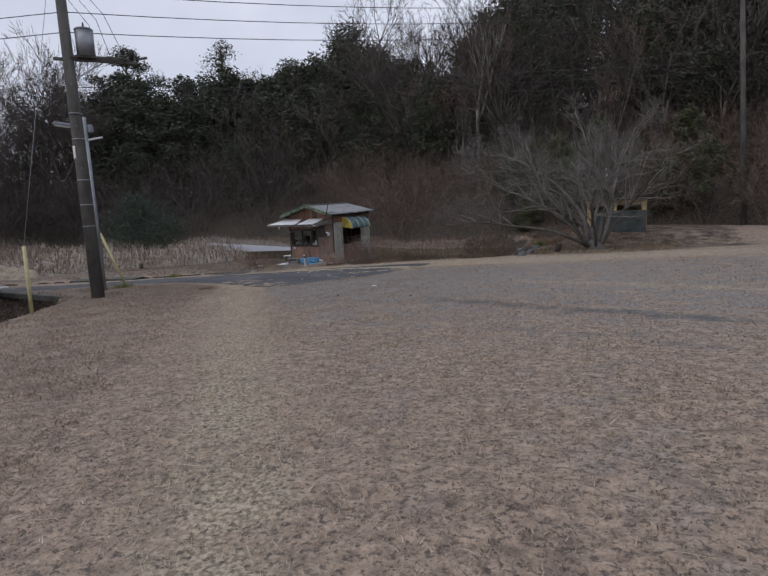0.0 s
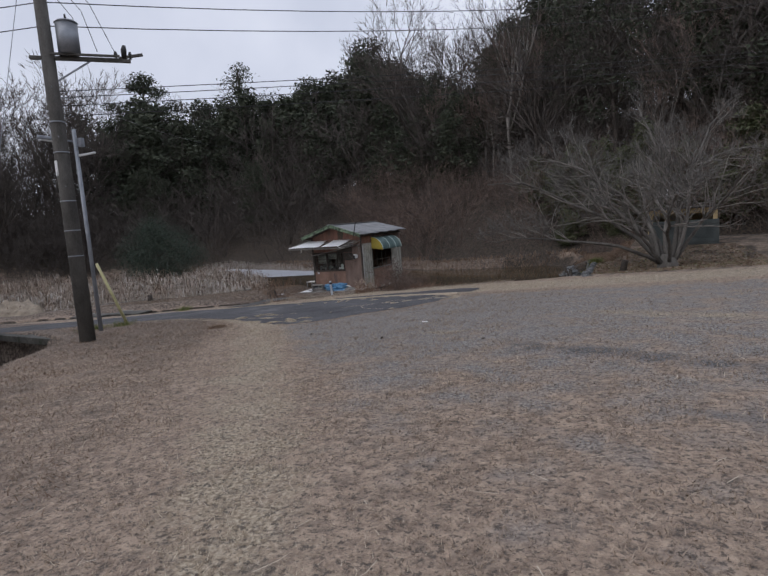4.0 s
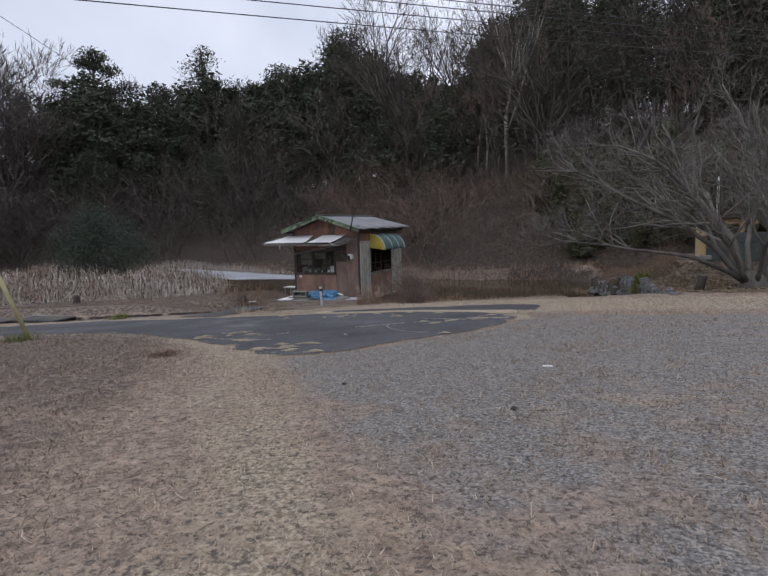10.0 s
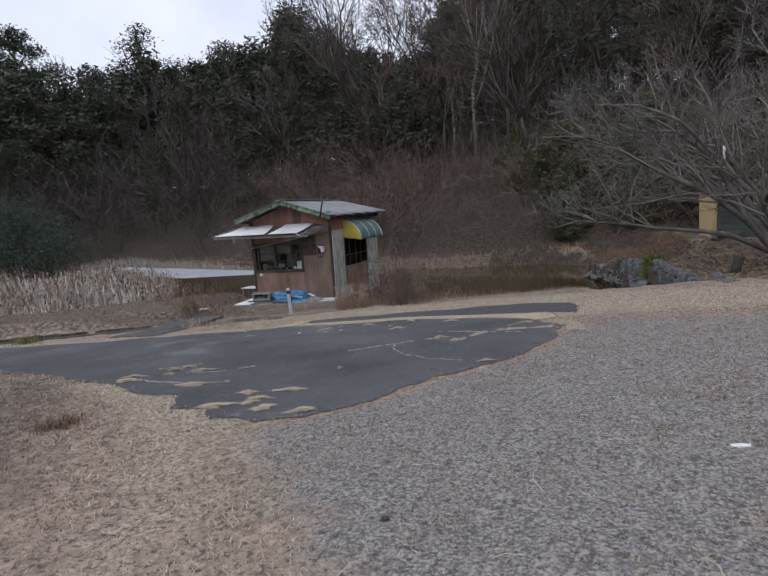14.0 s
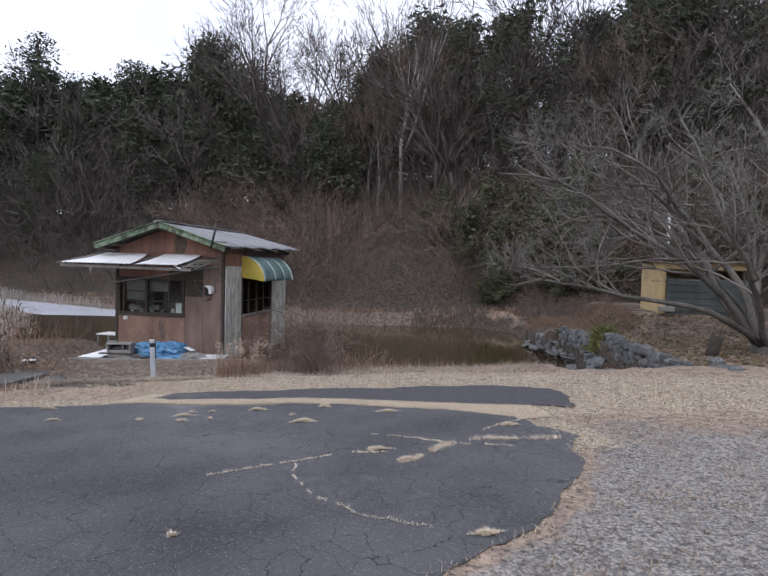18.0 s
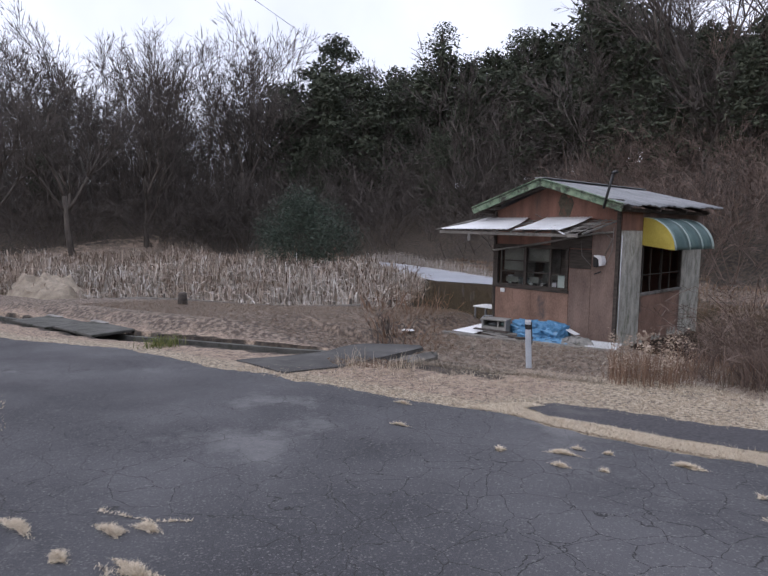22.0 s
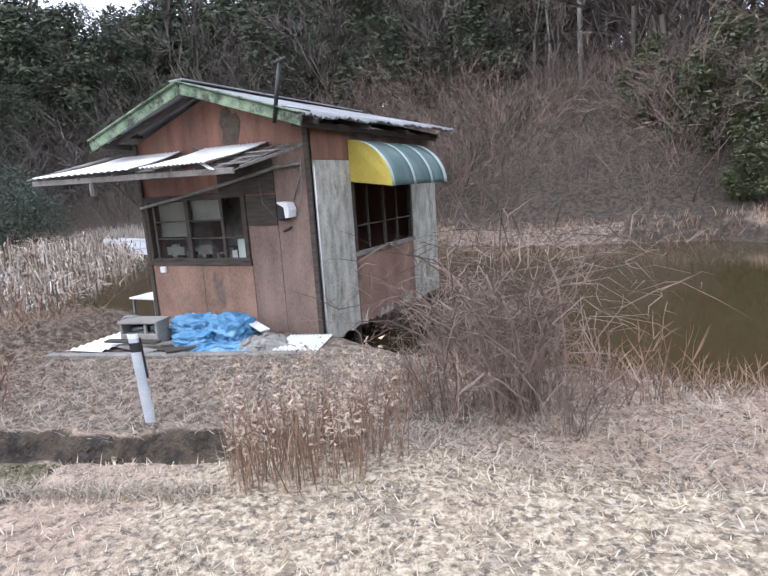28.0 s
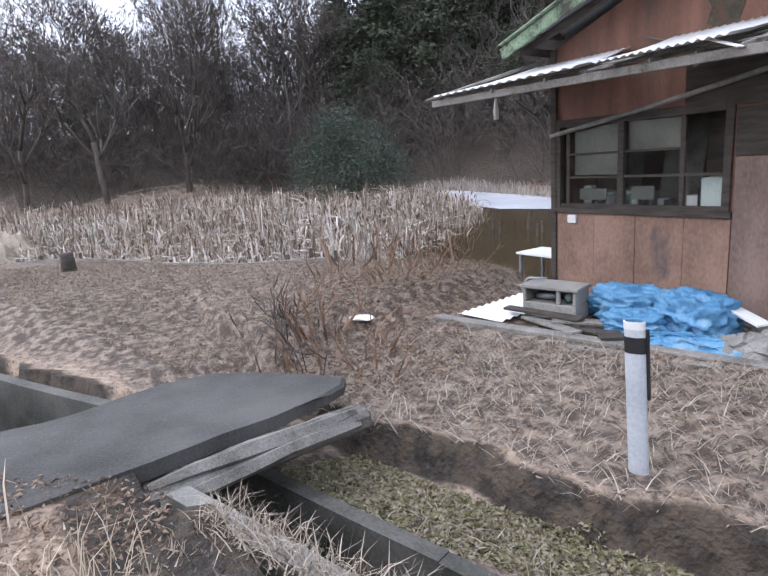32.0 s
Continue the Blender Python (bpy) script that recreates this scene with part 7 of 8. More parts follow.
def bramble(seed):
    """Arching canes from one foot, each with drooping side shoots."""
    rng, chains = random.Random(seed), []
    for i in range(34):
        a, reach, rise = rng.uniform(0, 2 * math.pi), rng.uniform(0.25, 1.25), rng.uniform(0.6, 1.45)
        foot = Vector((rng.gauss(0, 0.13), rng.gauss(0, 0.13), -0.06))
        side = Vector((-math.sin(a), math.cos(a), 0)) * rng.uniform(-0.25, 0.25)
        pts = []
        for k in range(9):
            f = k / 8
            drop = max(0.0, f - 0.62) ** 2 * rng.uniform(1.5, 3.5)
            pts.append(foot + Vector((math.cos(a) * reach * f ** 1.3, math.sin(a) * reach * f ** 1.3, rise * math.sin(f * 1.75) - drop)) + side * f * f + Vector((rng.gauss(0, 0.018), rng.gauss(0, 0.018), rng.gauss(0, 0.018))))
        r = rng.uniform(0.004, 0.0085)
        chains.append((pts, [r * (1 - 0.6 * k / 8) for k in range(9)]))
        for m in range(rng.randrange(4, 9)):
            k = rng.randrange(3, 9)
            b, ln = rng.uniform(0, 2 * math.pi), rng.uniform(0.15, 0.5)
            d = Vector((math.cos(b), math.sin(b), rng.uniform(-0.5, 0.7))) * ln
            bow = Vector((rng.gauss(0, 0.04), rng.gauss(0, 0.04), rng.uniform(-0.02, 0.08)))
            chains.append(([pts[k], pts[k] + d * 0.5 + bow, pts[k] + d - Vector((0, 0, 0.1 * ln))], [0.0035, 0.003, 0.002]))
    return ribbons("canes", chains, M_BRAMBLE if seed % 3 else M_TWIGRED, 0.0028)


def waterside():
    rng = random.Random(17)
    nr = np.random.default_rng(17)
    # bramble tangle by the hut
    tangle = [bramble(s) for s in (61, 62, 63)]
    for x, y, s, k in BRAMBLES:
        plant_bush(tangle[k], x, y, s, rng.uniform(0, 360), "bramble_bush", "tangled leafless bramble bush by the hut", "bramble bushes", tall=0.95)
    low = [shrub(s, tall=0.85, stems=15, mat=m, depth=1, spread=0.5, wander=0.2, lift=0.05, least=0.004, foot=0.4) for s, m in ((64, M_RUSSET), (65, M_RUSSET))]
    for i in range(11):
        x = 2.9 + i * 0.34 + rng.uniform(-.1, .1)
        plant_bush(low[i % 2], x, -0.95 + 0.22 * (x - 3) + rng.uniform(-.25, .25), rng.uniform(0.6, 1.0), rng.uniform(0, 360), "willow_shoot", "clump of orange-brown shoots at the pond's edge", "shoot clumps", kind="stuff")
    for x, y, s in ((-2.6, -2.7, 1.0), (-3.1, -2.5, 0.9), (-2.2, -2.6, 0.7), (-4.6, -1.6, 0.8), (-3.6, -1.4, 0.9), (-4.2, -0.7, 1.0), (-5.2, -0.8, 1.1), (-3.8, -0.4, 0.8)):
        plant_bush(low[int(-x * 10) % 2], x, y, s, rng.uniform(0, 360), "dead_stem", "thin clump of dead brown stems on the bank", "dead stem clumps", kind="stuff")
    sap = shrub(66, tall=1.5, stems=5, mat=M_TWIG, depth=2, spread=0.18, least=0.009, foot=0.2)
    plant_bush(sap, -2.75, -3.15, 0.55, 20, "sapling", "bare multi-stemmed sapling beside the slab bridge", "saplings")
    plant_bush(sap, -2.45, -3.0, 0.5, 140, "sapling", "bare multi-stemmed sapling beside the slab bridge", "saplings")
    # plumed russet weeds between the hut and the verge
    q = scatter(nr, 420, [(1.4, -3.2), (1.7, -3.55), (2.2, -3.4), (2.35, -2.9), (2.1, -2.6), (1.5, -2.7)])
    b = grounded(q, -0.02)
    h = nr.uniform(0.22, 0.58, len(b))
    stuff("plumed_weeds", blades("plumed_weeds", b, h, nr.uniform(0, 0.6, len(b)), 0.006, M_RUSSET, nr), "stand of russet dead weeds with pale plumes", "weeds")
    k = nr.choice(len(b), 110, replace=False)
    c = np.repeat(b[k] + np.array([0, 0, 1]) * h[k][:, None], 14, 0) + nr.normal(0, 1, (110 * 14, 3)) * np.array([0.014, 0.014, 0.04])
    v, t = leaves(c, np.full(len(c), 0.016), nr)
    stuff("plumes", tri_mesh("plumes", v, t, M_PLUME), "pale fluffy plumes on the dead weeds", "weeds")
    q = scatter(nr, 3600, [(1.5, -2.2), (2.6, -1.9), (4.5, -1.3), (6.6, -1.0), (7.2, 0.0), (6.6, 0.5), (3.0, 0.1), (1.5, 0.3)])
    stuff("pond_edge_grass", blades("pond_edge_grass", grounded(q, -0.02), nr.uniform(0.08, 0.36, len(q)) * np.clip(1.5 - q[:, 0] * 0.16, 0.4, 1), nr.uniform(0.1, 1.1, len(q)), 0.007, M_RUSSET, nr), "brown dead grass standing along the pond's edge", "grass")
    # rank dead grass on the bank round the hut
    bank = [(-6, -4.9), (-2.6, -3.6), (-0.9, -3.5), (1.2, -3.1), (3.2, -2.7), (7, -2.3), (7, -0.8), (5, -0.4), (2.6, -0.6), (0.6, -0.7), (-2.6, -1.9), (-3.0, 0.6), (-5, 0.6), (-7, -1.6), (-11, -3.2), (-11, -6.0)]
    q = scatter(nr, 62000, bank)
    edge = cut_side(q[:, 0], q[:, 1])
    q = q[(edge < -0.02) | (q[:, 0] < -2.4) | (q[:, 0] > 1.5) | ((edge > 0.3) & (nr.random(len(q)) < 0.5))]
    west = q[:, 0] + nr.normal(0, 0.4, len(q)) < -2.5
    for pick, mat, label in ((~west, M_BANKGRASS, "matted pale dead grass on the bank by the hut"), (west & (nr.random(len(q)) < 0.6), M_WITHERED, "thin grey-brown dead grass on the terrace by the reeds")):
        g = q[pick]
        stuff("bank_grass", blades("bank_grass", grounded(g, -0.01), nr.uniform(0.04, 0.17, len(g)), nr.uniform(0.85, 1.28, len(g)), 0.005, mat, nr, knee=0.3), label, "grass")
    q = scatter(nr, 16000, bank)
    p = grounded(q, 0.012)
    p = p[p[:, 2] > -0.08]
    v, t = leaves(p, np.full(len(p), 0.017), nr, squash=0.2)
    stuff("leaf_litter", tri_mesh("leaf_litter", v, t, M_LITTER), "brown fallen leaves among the dead grass", "leaves")
    q = scatter(nr, 4200, [(-2.6, -3.25), (-1.75, -2.9), (-1.5, -2.1), (-2.3, -1.6), (-2.75, -0.6), (-3.6, -0.1), (-4.8, -0.5), (-4.2, -1.6), (-3.7, -2.6)])
    p = grounded(q, 0.02)
    p[:, 2] += nr.uniform(0, 0.012, len(p))
    v, t = leaves(p, np.full(len(p), 0.02), nr, squash=0.25)
    stuff("leaf_litter", tri_mesh("leaf_litter", v, t, M_LITTER), "drift of russet fallen leaves on the path to the hut", "leaves")
    q = scatter(nr, 15000, [(8.35, 8.8), (8.95, 6.0), (9.3, 5.0), (10.3, 6.2), (10.2, 9), (9.8, 12.5), (7.4, 13), (7.1, 10.5)])
    p = grounded(q, -0.02)
    stuff("bank_growth", blades("bank_growth", p, nr.uniform(0.06, 0.3, len(p)), nr.uniform(0.5, 1.25, len(p)), 0.011, M_LITTER, nr, knee=0.4), "tangled brown dead growth on the bank above the pond", "grass")
    q = scatter(nr, 3500, [(7.9, 1.6), (8.2, 3.0), (8.1, 5.2), (7.5, 6.6), (7.4, 8.2), (8.2, 8.4), (8.6, 6.0), (8.95, 4.9), (9.15, 2.0), (9.3, 0.0), (8.4, 0.4)])
    v, t = leaves(grounded(q, 0.02), np.full(len(q), 0.05), nr, squash=0.25)
    stuff("leaf_litter", tri_mesh("leaf_litter", v, t, M_LITTER), "fallen leaves on the low ground under the stone wall", "leaves")
    for x, y, sc in ((8.3, 11.6, 0.9), (9.3, 10.2, 0.8), (9.8, 8.9, 0.6), (7.6, 12.6, 1.1), (9.1, 12.4, 1.0), (10.2, 10.6, 0.9)):
        plant_bush(tangle[int(x * 10) % 3], x, y, sc, x * 77 % 360, "bramble_bush", "low leafless bramble bush on the bank above the pond", "bank brambles", tall=0.8)
    fern = np.array([[8.85, 5.3]]) + nr.normal(0, 0.2, (900, 2))
    stuff("fern_clump", blades("fern_clump", grounded(fern), nr.uniform(0.1, 0.38, 900), nr.uniform(0.3, 1.1, 900), 0.03, M_WEED, nr, knee=0.5), "bright green fern clump in the gap of the stone wall", "fern")
    for count, mat, label in ((9000, M_LITTER, "brown fallen leaves on the mound under the tree"), (5000, M_MOSS, "thin moss and grass on the mound under the tree")):
        q = scatter(nr, count, [(9.2, 4.8), (9.45, 1.8), (9.75, -1.2), (11, -1.7), (15, -2.0), (16, 4), (14.5, 7.4), (10.4, 7.3), (9.3, 6.5)])
        p = grounded(q, 0.015)
        v, t = leaves(p, np.full(len(p), 0.045), nr, squash=0.2)
        stuff("mound_litter", tri_mesh("mound_litter", v, t, mat), label, "leaves")
    # moss and leaves on the low ledge between the channel and the bank
    q = scatter(nr, 9000, [(-1.7, -3.72), (-1.46, -3.64), (-0.72, -3.4), (-0.18, -3.16), (0.6, -2.9), (1.3, -2.65), (1.0, -2.4), (-0.1, -2.74), (-0.45, -2.85), (-0.95, -3.0), (-1.5, -3.15)])
    p = grounded(q, 0.01)
    v, t = leaves(p, np.full(len(p), 0.017), nr, squash=0.3)
    stuff("moss_patch", tri_mesh("moss_patch", v, t, M_MOSS), "moss and dead leaves on the ledge by the channel", "moss")


waterside()


def near_path(q):
    """How near points lie to the walked line, roughly: from the lawn's far corner to the hut."""
    line = [(15.5, -25), (11.5, -20.8), (9, -17.6), (7, -15), (6, -12.8), (5, -10.5), (4.5, -9), (4.2, -7), (3, -5), (1, -4.6)]
    best = np.full(len(q), 1e9)
    for (ax, ay), (bx, by) in zip(line, line[1:]):
        dx, dy = bx - ax, by - ay
        k = np.clip(((q[:, 0] - ax) * dx + (q[:, 1] - ay) * dy) / (dx * dx + dy * dy), 0, 1)
        best = np.minimum(best, np.hypot(q[:, 0] - ax - k * dx, q[:, 1] - ay - k * dy))
    return best


def lawn():
    nr = np.random.default_rng(23)
    area = [(16, -26), (20, -16), (16, -4), (9.5, -2.2), (3, -2.6), (0.2, -3.4), (-1, -4.6), (-2.2, -6.4), (-7, -8), (-6, -10.6), (-2.6, -12), (1, -16.4), (6, -23), (9, -27)]
    q = scatter(nr, 620000, area)
    road = np.minimum(signed(APRON, q[:, 0], q[:, 1]), signed(STRIP, q[:, 0], q[:, 1]))
    d = near_path(q)
    strip = 0.767 * q[:, 0] + 0.643 * q[:, 1] + 6.7
    tuft = np.sin(q[:, 0] * 11 + 3 * np.sin(q[:, 1] * 6.5)) * np.cos(q[:, 1] * 12 + 3 * np.sin(q[:, 0] * 7.1))
    keep = (road > -0.05) & (nr.random(len(q)) < np.clip(1.1 - d / 7, 0.12, 1) * np.where(tuft > -0.25, 1, 0.25))
    q, d, road, strip = q[keep], d[keep], road[keep], strip[keep]
    n = len(q)
    verge = ((road < 0.35) & ((q[:, 0] < 3.6) | (q[:, 1] > -6.6))) | ((road < 0.04) & (nr.random(n) < 0.5)) | ((q[:, 1] > -5.3) & (q[:, 0] > 0))
    mown = nr.random(n) < 0.85 * np.exp(-((strip - 2.3) / 0.75) ** 2)
    h = np.where(verge, nr.uniform(0.015, 0.045, n), nr.uniform(0.012, 0.04, n)) * np.where(nr.random(n) < 0.02, 1.5, 1)
    base = np.concatenate([q, (height(q[:, 0], q[:, 1]) - 0.006)[:, None]], 1)
    w = 0.0034 + 0.0008 * d
    a, f = nr.uniform(0, 2 * np.pi, n), nr.uniform(0, 2 * np.pi, n)
    s = np.stack([np.cos(f), np.sin(f), np.zeros(n)], 1) * w[:, None]
    lean = np.stack([np.cos(a), np.sin(a), np.zeros(n)], 1) * (h * nr.uniform(0.3, 1.6, n))[:, None]
    v = np.stack([base - s, base + s, base + lean + np.array([0, 0, 1.0]) * h[:, None]], 1)
    for name, pick, mat, label in (("verge_grass", verge | mown, M_STRAW, "pale straw-coloured dead grass along the asphalt"), ("lawn_grass", ~(verge | mown), M_LAWN, "short dry brown winter lawn grass")):
        vv = v[pick].reshape(-1, 3)
        stuff(name, tri_mesh(name, vv, np.arange(len(vv)).reshape(-1, 3), mat), label, "grass")
    # straw grown over the asphalt: blobs and filled cracks
    blobs = [(1.28, -9.35, 0.3, 0.12), (1.21, -9.15, 0.2, 0.06), (1.71, -9.06, 0.12, 0.05), (1.69, -8.64, 0.16, 0.05), (2.07, -8.83, 0.2, 0.07), (2.45, -9.53, 0.3, 0.1), (3.45, -9.85, 0.14, 0.1), (3.92, -9.73, 0.25, 0.07),
             (3.72, -10.03, 0.25, 0.05), (3.96, -10.35, 0.16, 0.14), (3.7, -10.2, 0.1, 0.14), (4.42, -10.39, 0.2, 0.1), (3.36, -10.32, 0.3, 0.12), (5.84, -8.47, 0.12, 0.05), (3.24, -5.6, 0.16, 0.06), (2.53, -5.99, 0.14, 0.06),
             (3.94, -6.05, 0.15, 0.11), (4.73, -5.48, 0.16, 0.06), (2.56, -5.83, 0.07, 0.02), (2.76, -5.76, 0.05, 0.03), (3.72, -5.81, 0.04, 0.03), (3.94, -5.3, 0.1, 0.13), (4.9, -6.94, 0.14, 0.06), (1.23, -6.39, 0.12, 0.03)]
    blobs += [(2.18, -6.27, 0.07, 0.04), (0.73, -5.87, 0.12, 0.05), (2.65, -6.23, 0.09, 0.04), (6.04, -5.92, 0.12, 0.07), (1.6, -8.79, 0.2, 0.05), (5.2, -7.2, 0.12, 0.08), (4.09, -8.78, 0.05, 0.03), (2.9, -6.1, 0.04, 0.03)]
    lines = [[(3.81, -7.76), (4.12, -7.52), (4.33, -7.36), (4.64, -7.09), (5.0, -6.99)], [(5.22, -7.23), (5.43, -6.79), (5.68, -6.51), (6.1, -6.42), (6.46, -6.35)], [(4.35, -7.42), (4.46, -7.8), (4.68, -8.01), (5.01, -8.24), (5.2, -8.36), (5.5, -8.46)],
             [(4.76, -6.47), (5.1, -6.55), (5.51, -6.62), (6.0, -6.7)], [(5.8, -6.15), (6.0, -5.83), (6.15, -5.7)],
             [(1.9, -8.95), (2.4, -8.9), (2.8, -8.6)], [(1.4, -9.3), (2.3, -9.5), (2.9, -9.4)], [(1.3, -8.75), (1.6, -8.62), (1.75, -8.45)]]
    pts, hs = [], []
    for x, y, rx, ry in blobs:
        m = int(2200 * rx * ry / 0.02)
        a = nr.uniform(0, 2 * np.pi, m)
        ph = nr.uniform(0, 6, 3)
        r = np.sqrt(nr.random(m)) * nr.uniform(0.6, 1.1, m) * (0.62 + 0.25 * np.sin(2 * a + ph[0]) + 0.25 * np.sin(3 * a + ph[1]) + 0.2 * np.sin(5 * a + ph[2]))
        pts.append(np.stack([x + r * np.cos(a) * rx, y + r * np.sin(a) * ry + 0.2 * (r * np.cos(a) * rx)], 1))
        hs.append(nr.uniform(0.014, 0.045, m) * (1.2 - np.clip(r, 0, 1)))
    for k, ln in enumerate(lines):
        wide = 0.03 if k == 1 else 0.008
        m = 26 if k == 1 else 5 if k == 2 else 11
        for x, y in densify(ln, 0.02):
            if math.sin(x * 9 + y * 7) + 0.6 * math.sin(x * 31 - y * 23) < -0.9:
                continue
            bow = 0.022 * math.sin(x * 8 + y * 5) + 0.012 * math.sin(x * 37 + y * 29)
            pts.append(np.stack([x + bow + nr.normal(0, wide * 0.6, m), y + bow + nr.normal(0, wide * (1 + 0.5 * math.sin(x * 7)), m)], 1))
            hs.append(nr.uniform(0.014, 0.04, m) * (1 if k == 1 else 0.6))
    # the dense band of straw between the two sheets of asphalt
    q = scatter(nr, 120000, [(1.1, -5.75), (1.5, -4.95), (3.0, -4.75), (6.3, -4.9), (6.5, -5.5), (6.1, -5.7), (5.0, -5.4), (3.0, -5.4), (1.8, -5.6)])
    gap = np.minimum(signed(APRON, q[:, 0], q[:, 1]) + 0.03, signed(STRIP, q[:, 0], q[:, 1]) + 0.01)
    q = q[gap > nr.uniform(0.0, 0.06, len(q))]
    pts.append(q)
    hs.append(nr.uniform(0.01, 0.03, len(q)))
    q, hh = np.concatenate(pts), np.concatenate(hs)
    b = np.concatenate([q, (plane(q[:, 0], q[:, 1]) + 0.012)[:, None]], 1)
    stuff("straw_in_joints", blades("straw_in_joints", b, hh, nr.uniform(0.75, 1.28, len(b)), 0.0042, M_JOINT, nr, knee=0.35), "straw grass rooted in cracks and on the asphalt", "grass")
    # dead grass hanging over the channel's road-side edge
    edge = densify(offset_line([p for p in densify(DITCH, 0.5) if -1.3 < p[0] < 1.6], -0.07), 0.03)
    q = np.repeat(np.array(edge), 26, 0) + nr.normal(0, 0.045, (len(edge) * 26, 2))
    stuff("edge_grass", blades("edge_grass", np.concatenate([q, (plane(q[:, 0], q[:, 1]) - 0.01)[:, None]], 1), nr.uniform(0.04, 0.14, len(q)), nr.uniform(0.6, 1.25, len(q)), 0.005, M_BANKGRASS, nr, knee=0.4), "matted dead grass along the channel's edge", "grass")
    q = scatter(nr, 900, [(-1.75, -5.0), (-1.2, -4.45), (-0.95, -4.3), (-0.6, -4.4), (-0.7, -4.9), (-1.3, -5.2)])
    v, t = leaves(np.concatenate([q, (plane(q[:, 0], q[:, 1]) + 0.01 + nr.uniform(0, 0.03, len(q)))[:, None]], 1), np.full(len(q), 0.015), nr, squash=0.3)
    stuff("leaf_pile", tri_mesh("leaf_pile", v, t, M_LITTER), "dead leaves gathered at the slab bridge's corner", "leaves")
    # weedy darker growth left of the mown strip
    q = scatter(nr, 34000, [(-6, -10.4), (-2.6, -9.6), (1.2, -9.7), (2.2, -10.5), (3.5, -12.6), (5.3, -14.9), (8.0, -18.4), (12.8, -24.2), (10, -26), (6.4, -25), (2.4, -18.3), (-0.6, -14), (-2.6, -11.8)])
    patch = np.sin(q[:, 0] * 2.3 + 2 * np.sin(q[:, 1] * 1.7)) * np.cos(q[:, 1] * 2.1 + np.sin(q[:, 0] * 1.3)) + nr.normal(0, 0.5, len(q))
    for pick, mat in ((patch > 0.1, M_LITTER), (patch <= 0.1, M_LAWN)):
        g = q[pick]
        stuff("weedy_growth", blades("weedy_growth", grounded(g, -0.01), nr.uniform(0.025, 0.11, len(g)), nr.uniform(0.6, 1.25, len(g)), 0.008, mat, nr, knee=0.35), "brown withered weeds matted beside the lawn", "weeds")
    for x, y, s, mat, lab in ((2.0, -11.0, 0.2, M_LITTER, "dark withered weed tuft at the asphalt's corner"), (-4.5, -6.25, 0.3, M_WEED, "yellow-green weed tuft beside the road"), (-3.1, -10.0, 0.3, M_WEED, "green weeds round the guy guard's foot"),
                              (-1.1, -5.05, 0.22, M_STRAW, "tuft of tall straw grass by the channel"), (-0.55, -4.7, 0.3, M_STRAW, "tuft of tall straw grass by the channel"), (-3.6, -10.6, 0.35, M_WEED, "green weeds round the lamp pole's foot")):
        m, low = (70, 1.0) if mat is M_STRAW else (420, 0.42) if mat is M_LITTER else (260, 0.8)
        q = np.array([[x, y]]) + nr.normal(0, s * 0.5, (m, 2))
        tagged(new("weed_tuft", blades("weed_tuft", grounded(q), nr.uniform(0.06, 0.3, m) * low, nr.uniform(0.1, 0.9, m) / low ** 0.4, 0.006 if mat is M_STRAW else 0.01, mat, nr)), lab, "weed tuft", "weed tufts", kind="stuff")
    # loose stalks lying on the lawn
    q = scatter(nr, 420, [(16, -25), (17, -16), (9, -8.6), (5.5, -11.8), (1.6, -11.2), (2, -15), (7, -22.5), (10, -26)])
    ln, a = nr.uniform(0.06, 0.3, len(q)), nr.uniform(0, 2 * np.pi, len(q))
    d, b = np.stack([np.cos(a), np.sin(a), np.zeros(len(q))], 1), grounded(q, 0.022)
    s, up = np.stack([-np.sin(a), np.cos(a), np.zeros(len(q))], 1) * 0.0028, np.array([0, 0, 0.012])
    bow = np.stack([-np.sin(a), np.cos(a), np.zeros(len(q))], 1) * (ln * nr.uniform(-0.15, 0.15, len(q)))[:, None]
    v = np.stack([b - s, b + s, b + d * (ln * 0.5)[:, None] + bow - s + up, b + d * (ln * 0.5)[:, None] + bow + s + up, b + d * ln[:, None]], 1).reshape(-1, 3)
    k = (np.arange(len(q)) * 5)[:, None]
    stuff("loose_stalks", tri_mesh("loose_stalks", v, np.concatenate([k + np.array([r]) for r in ([0, 1, 3], [0, 3, 2], [2, 3, 4])], 1).reshape(-1, 3), M_STRAW), "loose dry stalks lying on the lawn", "stalks")
    # small litter on the lawn
    for name, x, y, mat, size, lab in (("paper_scrap", 7.9, -10.9, M_WHITE, (0.07, 0.035, 0.012), "white scrap of paper lying on the lawn"), ("dirt_clod", 7.88, -12.75, M_DARKWOOD, (0.032, 0.026, 0.022), "dark clod of earth on the lawn"),
                                       ("dirt_clod", 9.85, -12.9, M_DARKWOOD, (0.032, 0.02, 0.016), "dark clod of earth on the lawn"), ("board_scrap", -3.0, -2.2, M_WHITE, (0.18, 0.1, 0.02), "pale scrap of board on the bank"), ("dirt_clod", 5.9, -12.2, M_DARKWOOD, (0.03, 0.022, 0.018), "dark clod of earth on the lawn")):
        bm = bmesh.new()
        bmesh.ops.create_icosphere(bm, subdivisions=1, radius=1)
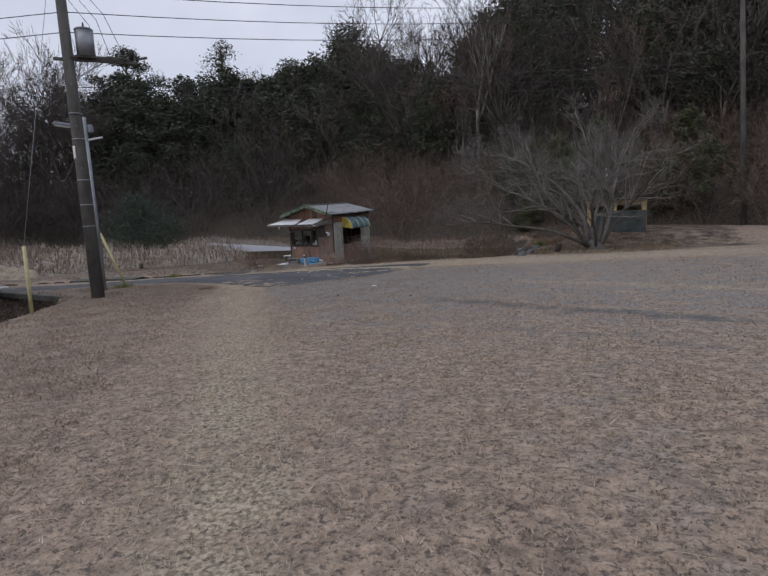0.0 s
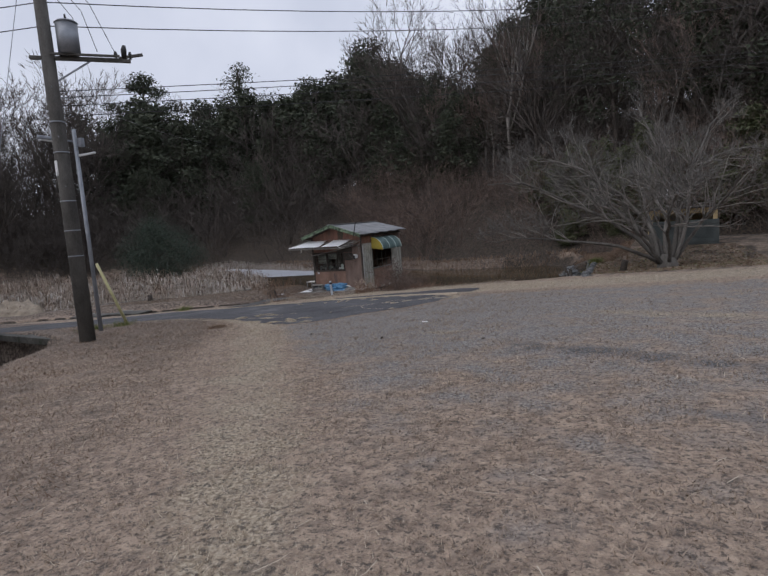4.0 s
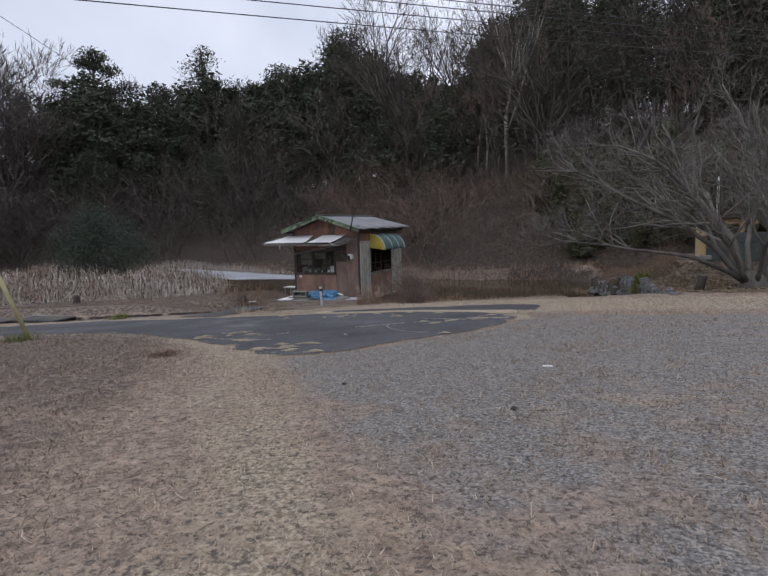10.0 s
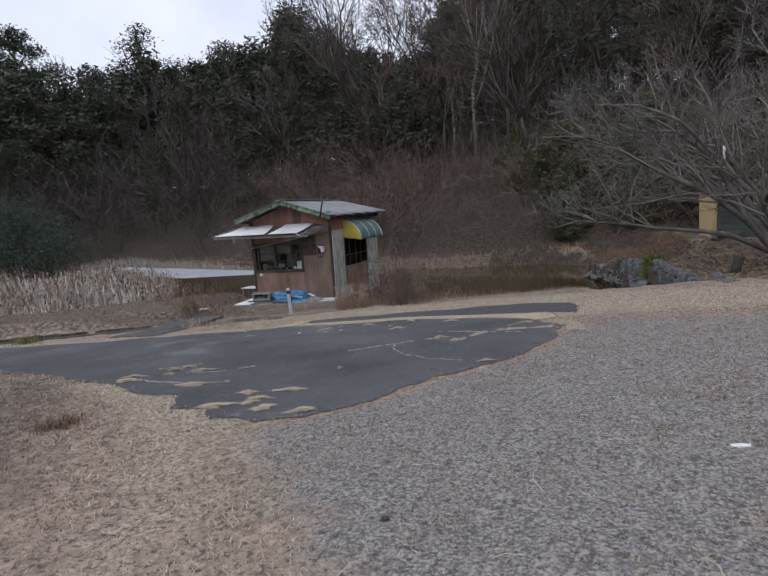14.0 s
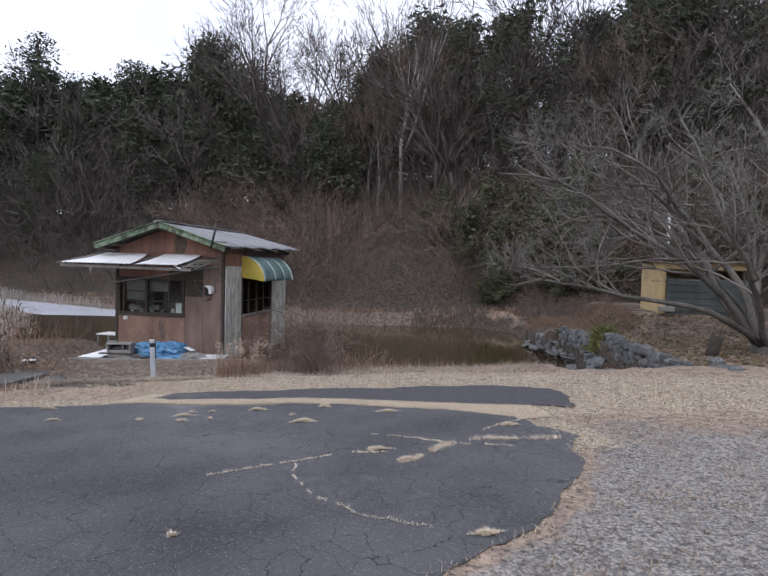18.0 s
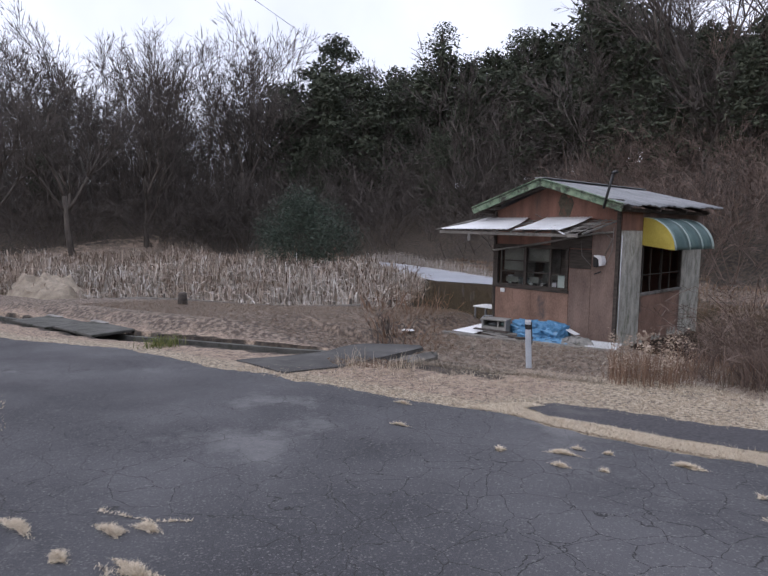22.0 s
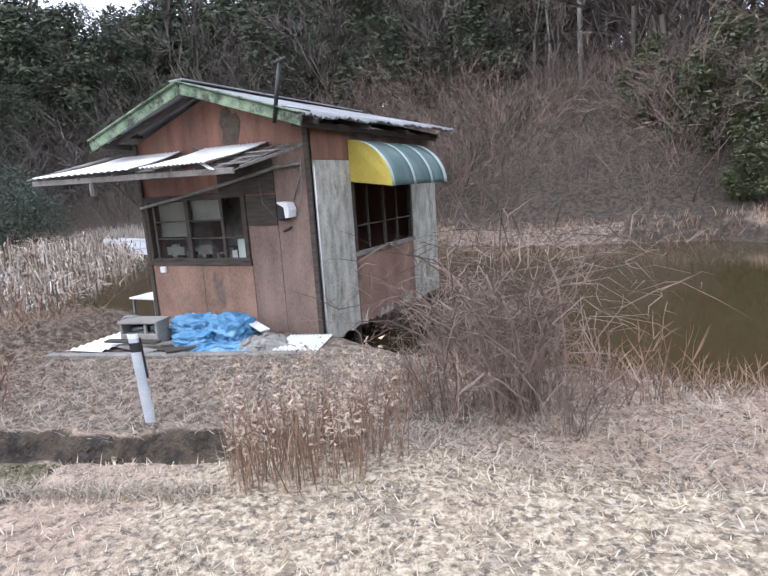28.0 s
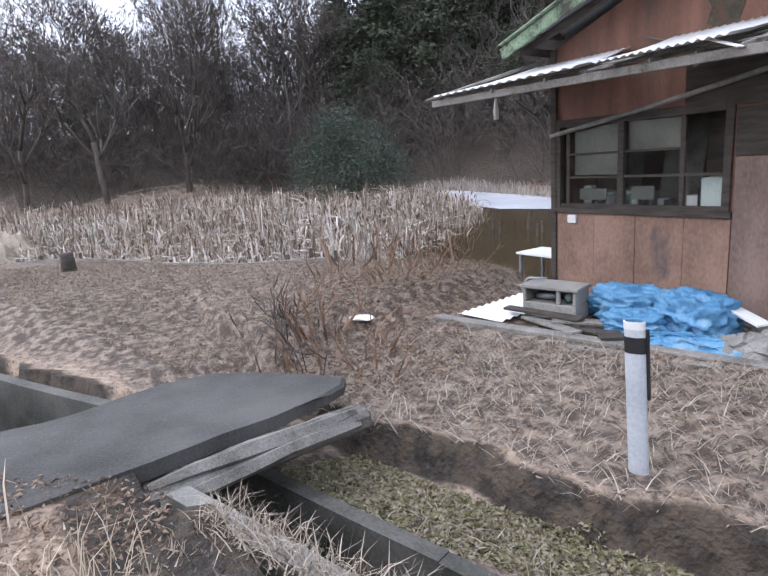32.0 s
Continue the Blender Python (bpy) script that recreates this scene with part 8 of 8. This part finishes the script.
        rr = random.Random(name + str(x))
        for vv in bm.verts:
            vv.co = Vector((vv.co.x * size[0], vv.co.y * size[1], vv.co.z * size[2])) * rr.uniform(0.8, 1.2)
        ob = tagged(new(name, bm_mesh(name, bm, mat)), lab, name.replace("_", " "))
        ob.matrix_basis = pose(x, y, height_at(x, y) + size[2] * 0.6, 0, 0, 20)


lawn()


def bank_things():
    rng = random.Random(9)
    st = thing("stump", (-9.2, -4.0, height_at(-9.2, -4.0)), "dark rotten stump at the reed bed's edge", "stump")
    part("stump", tube_mesh("stump", [([Vector((0, 0, -0.1)), Vector((0.02, 0, 0.3))], [0.13, 0.1])], M_DARKWOOD, 8), st)
    edging = thing("plank_edging", (0, 0, 0), "row of short dark stakes and a rail along the reed bed", "edging", kind="structure")
    line = densify([(-14, -4.9), (-11, -3.4), (-8, -2.1), (-5.6, -1.0), (-4.6, 0.3)], 0.42)
    for x, y in line:
        h = rng.uniform(0.08, 0.22)
        part("stake", tube_mesh("stake", [([Vector((x, y, -0.5)), Vector((x, y, height_at(x, y) + h))], [0.035, 0.03])], M_DARKWOOD, 6), edging)
    for (ax, ay), (bx, by) in zip(line[::4], line[4::4]):
        part("rail", (beam((ax, ay - 0.05, height_at(ax, ay - 0.1) + 0.05), (bx, by - 0.05, height_at(bx, by - 0.1) + 0.05), 0.04, 0.07), M_GREYWOOD), edging)
    for i, (x, y) in enumerate(((-9.65, 5.9), (-9.0, 5.5), (-8.97, 6.5), (-7.9, 5.65), (-9.85, 7.5), (-8.2, 6.15))):
        s = thing("pond_stake", (x, y, WATER), "short dark stake standing in the pond", "stake", "pond stakes")
        part("stake", tube_mesh("stake", [([Vector((0, 0, -0.6)), Vector((0.02, 0, 0.3))], [0.03, 0.028])], M_DARKWOOD, 6), s)
    m = thing("straw_heap", (-18.5, -5.2, height_at(-18.5, -5.2)), "low heap of pale straw beside the road", "straw heap")
    part("mound", crumpled("mound", (5.0, 2.6, 0.75), 21, M_STRAWHEAP, 18), m)


bank_things()
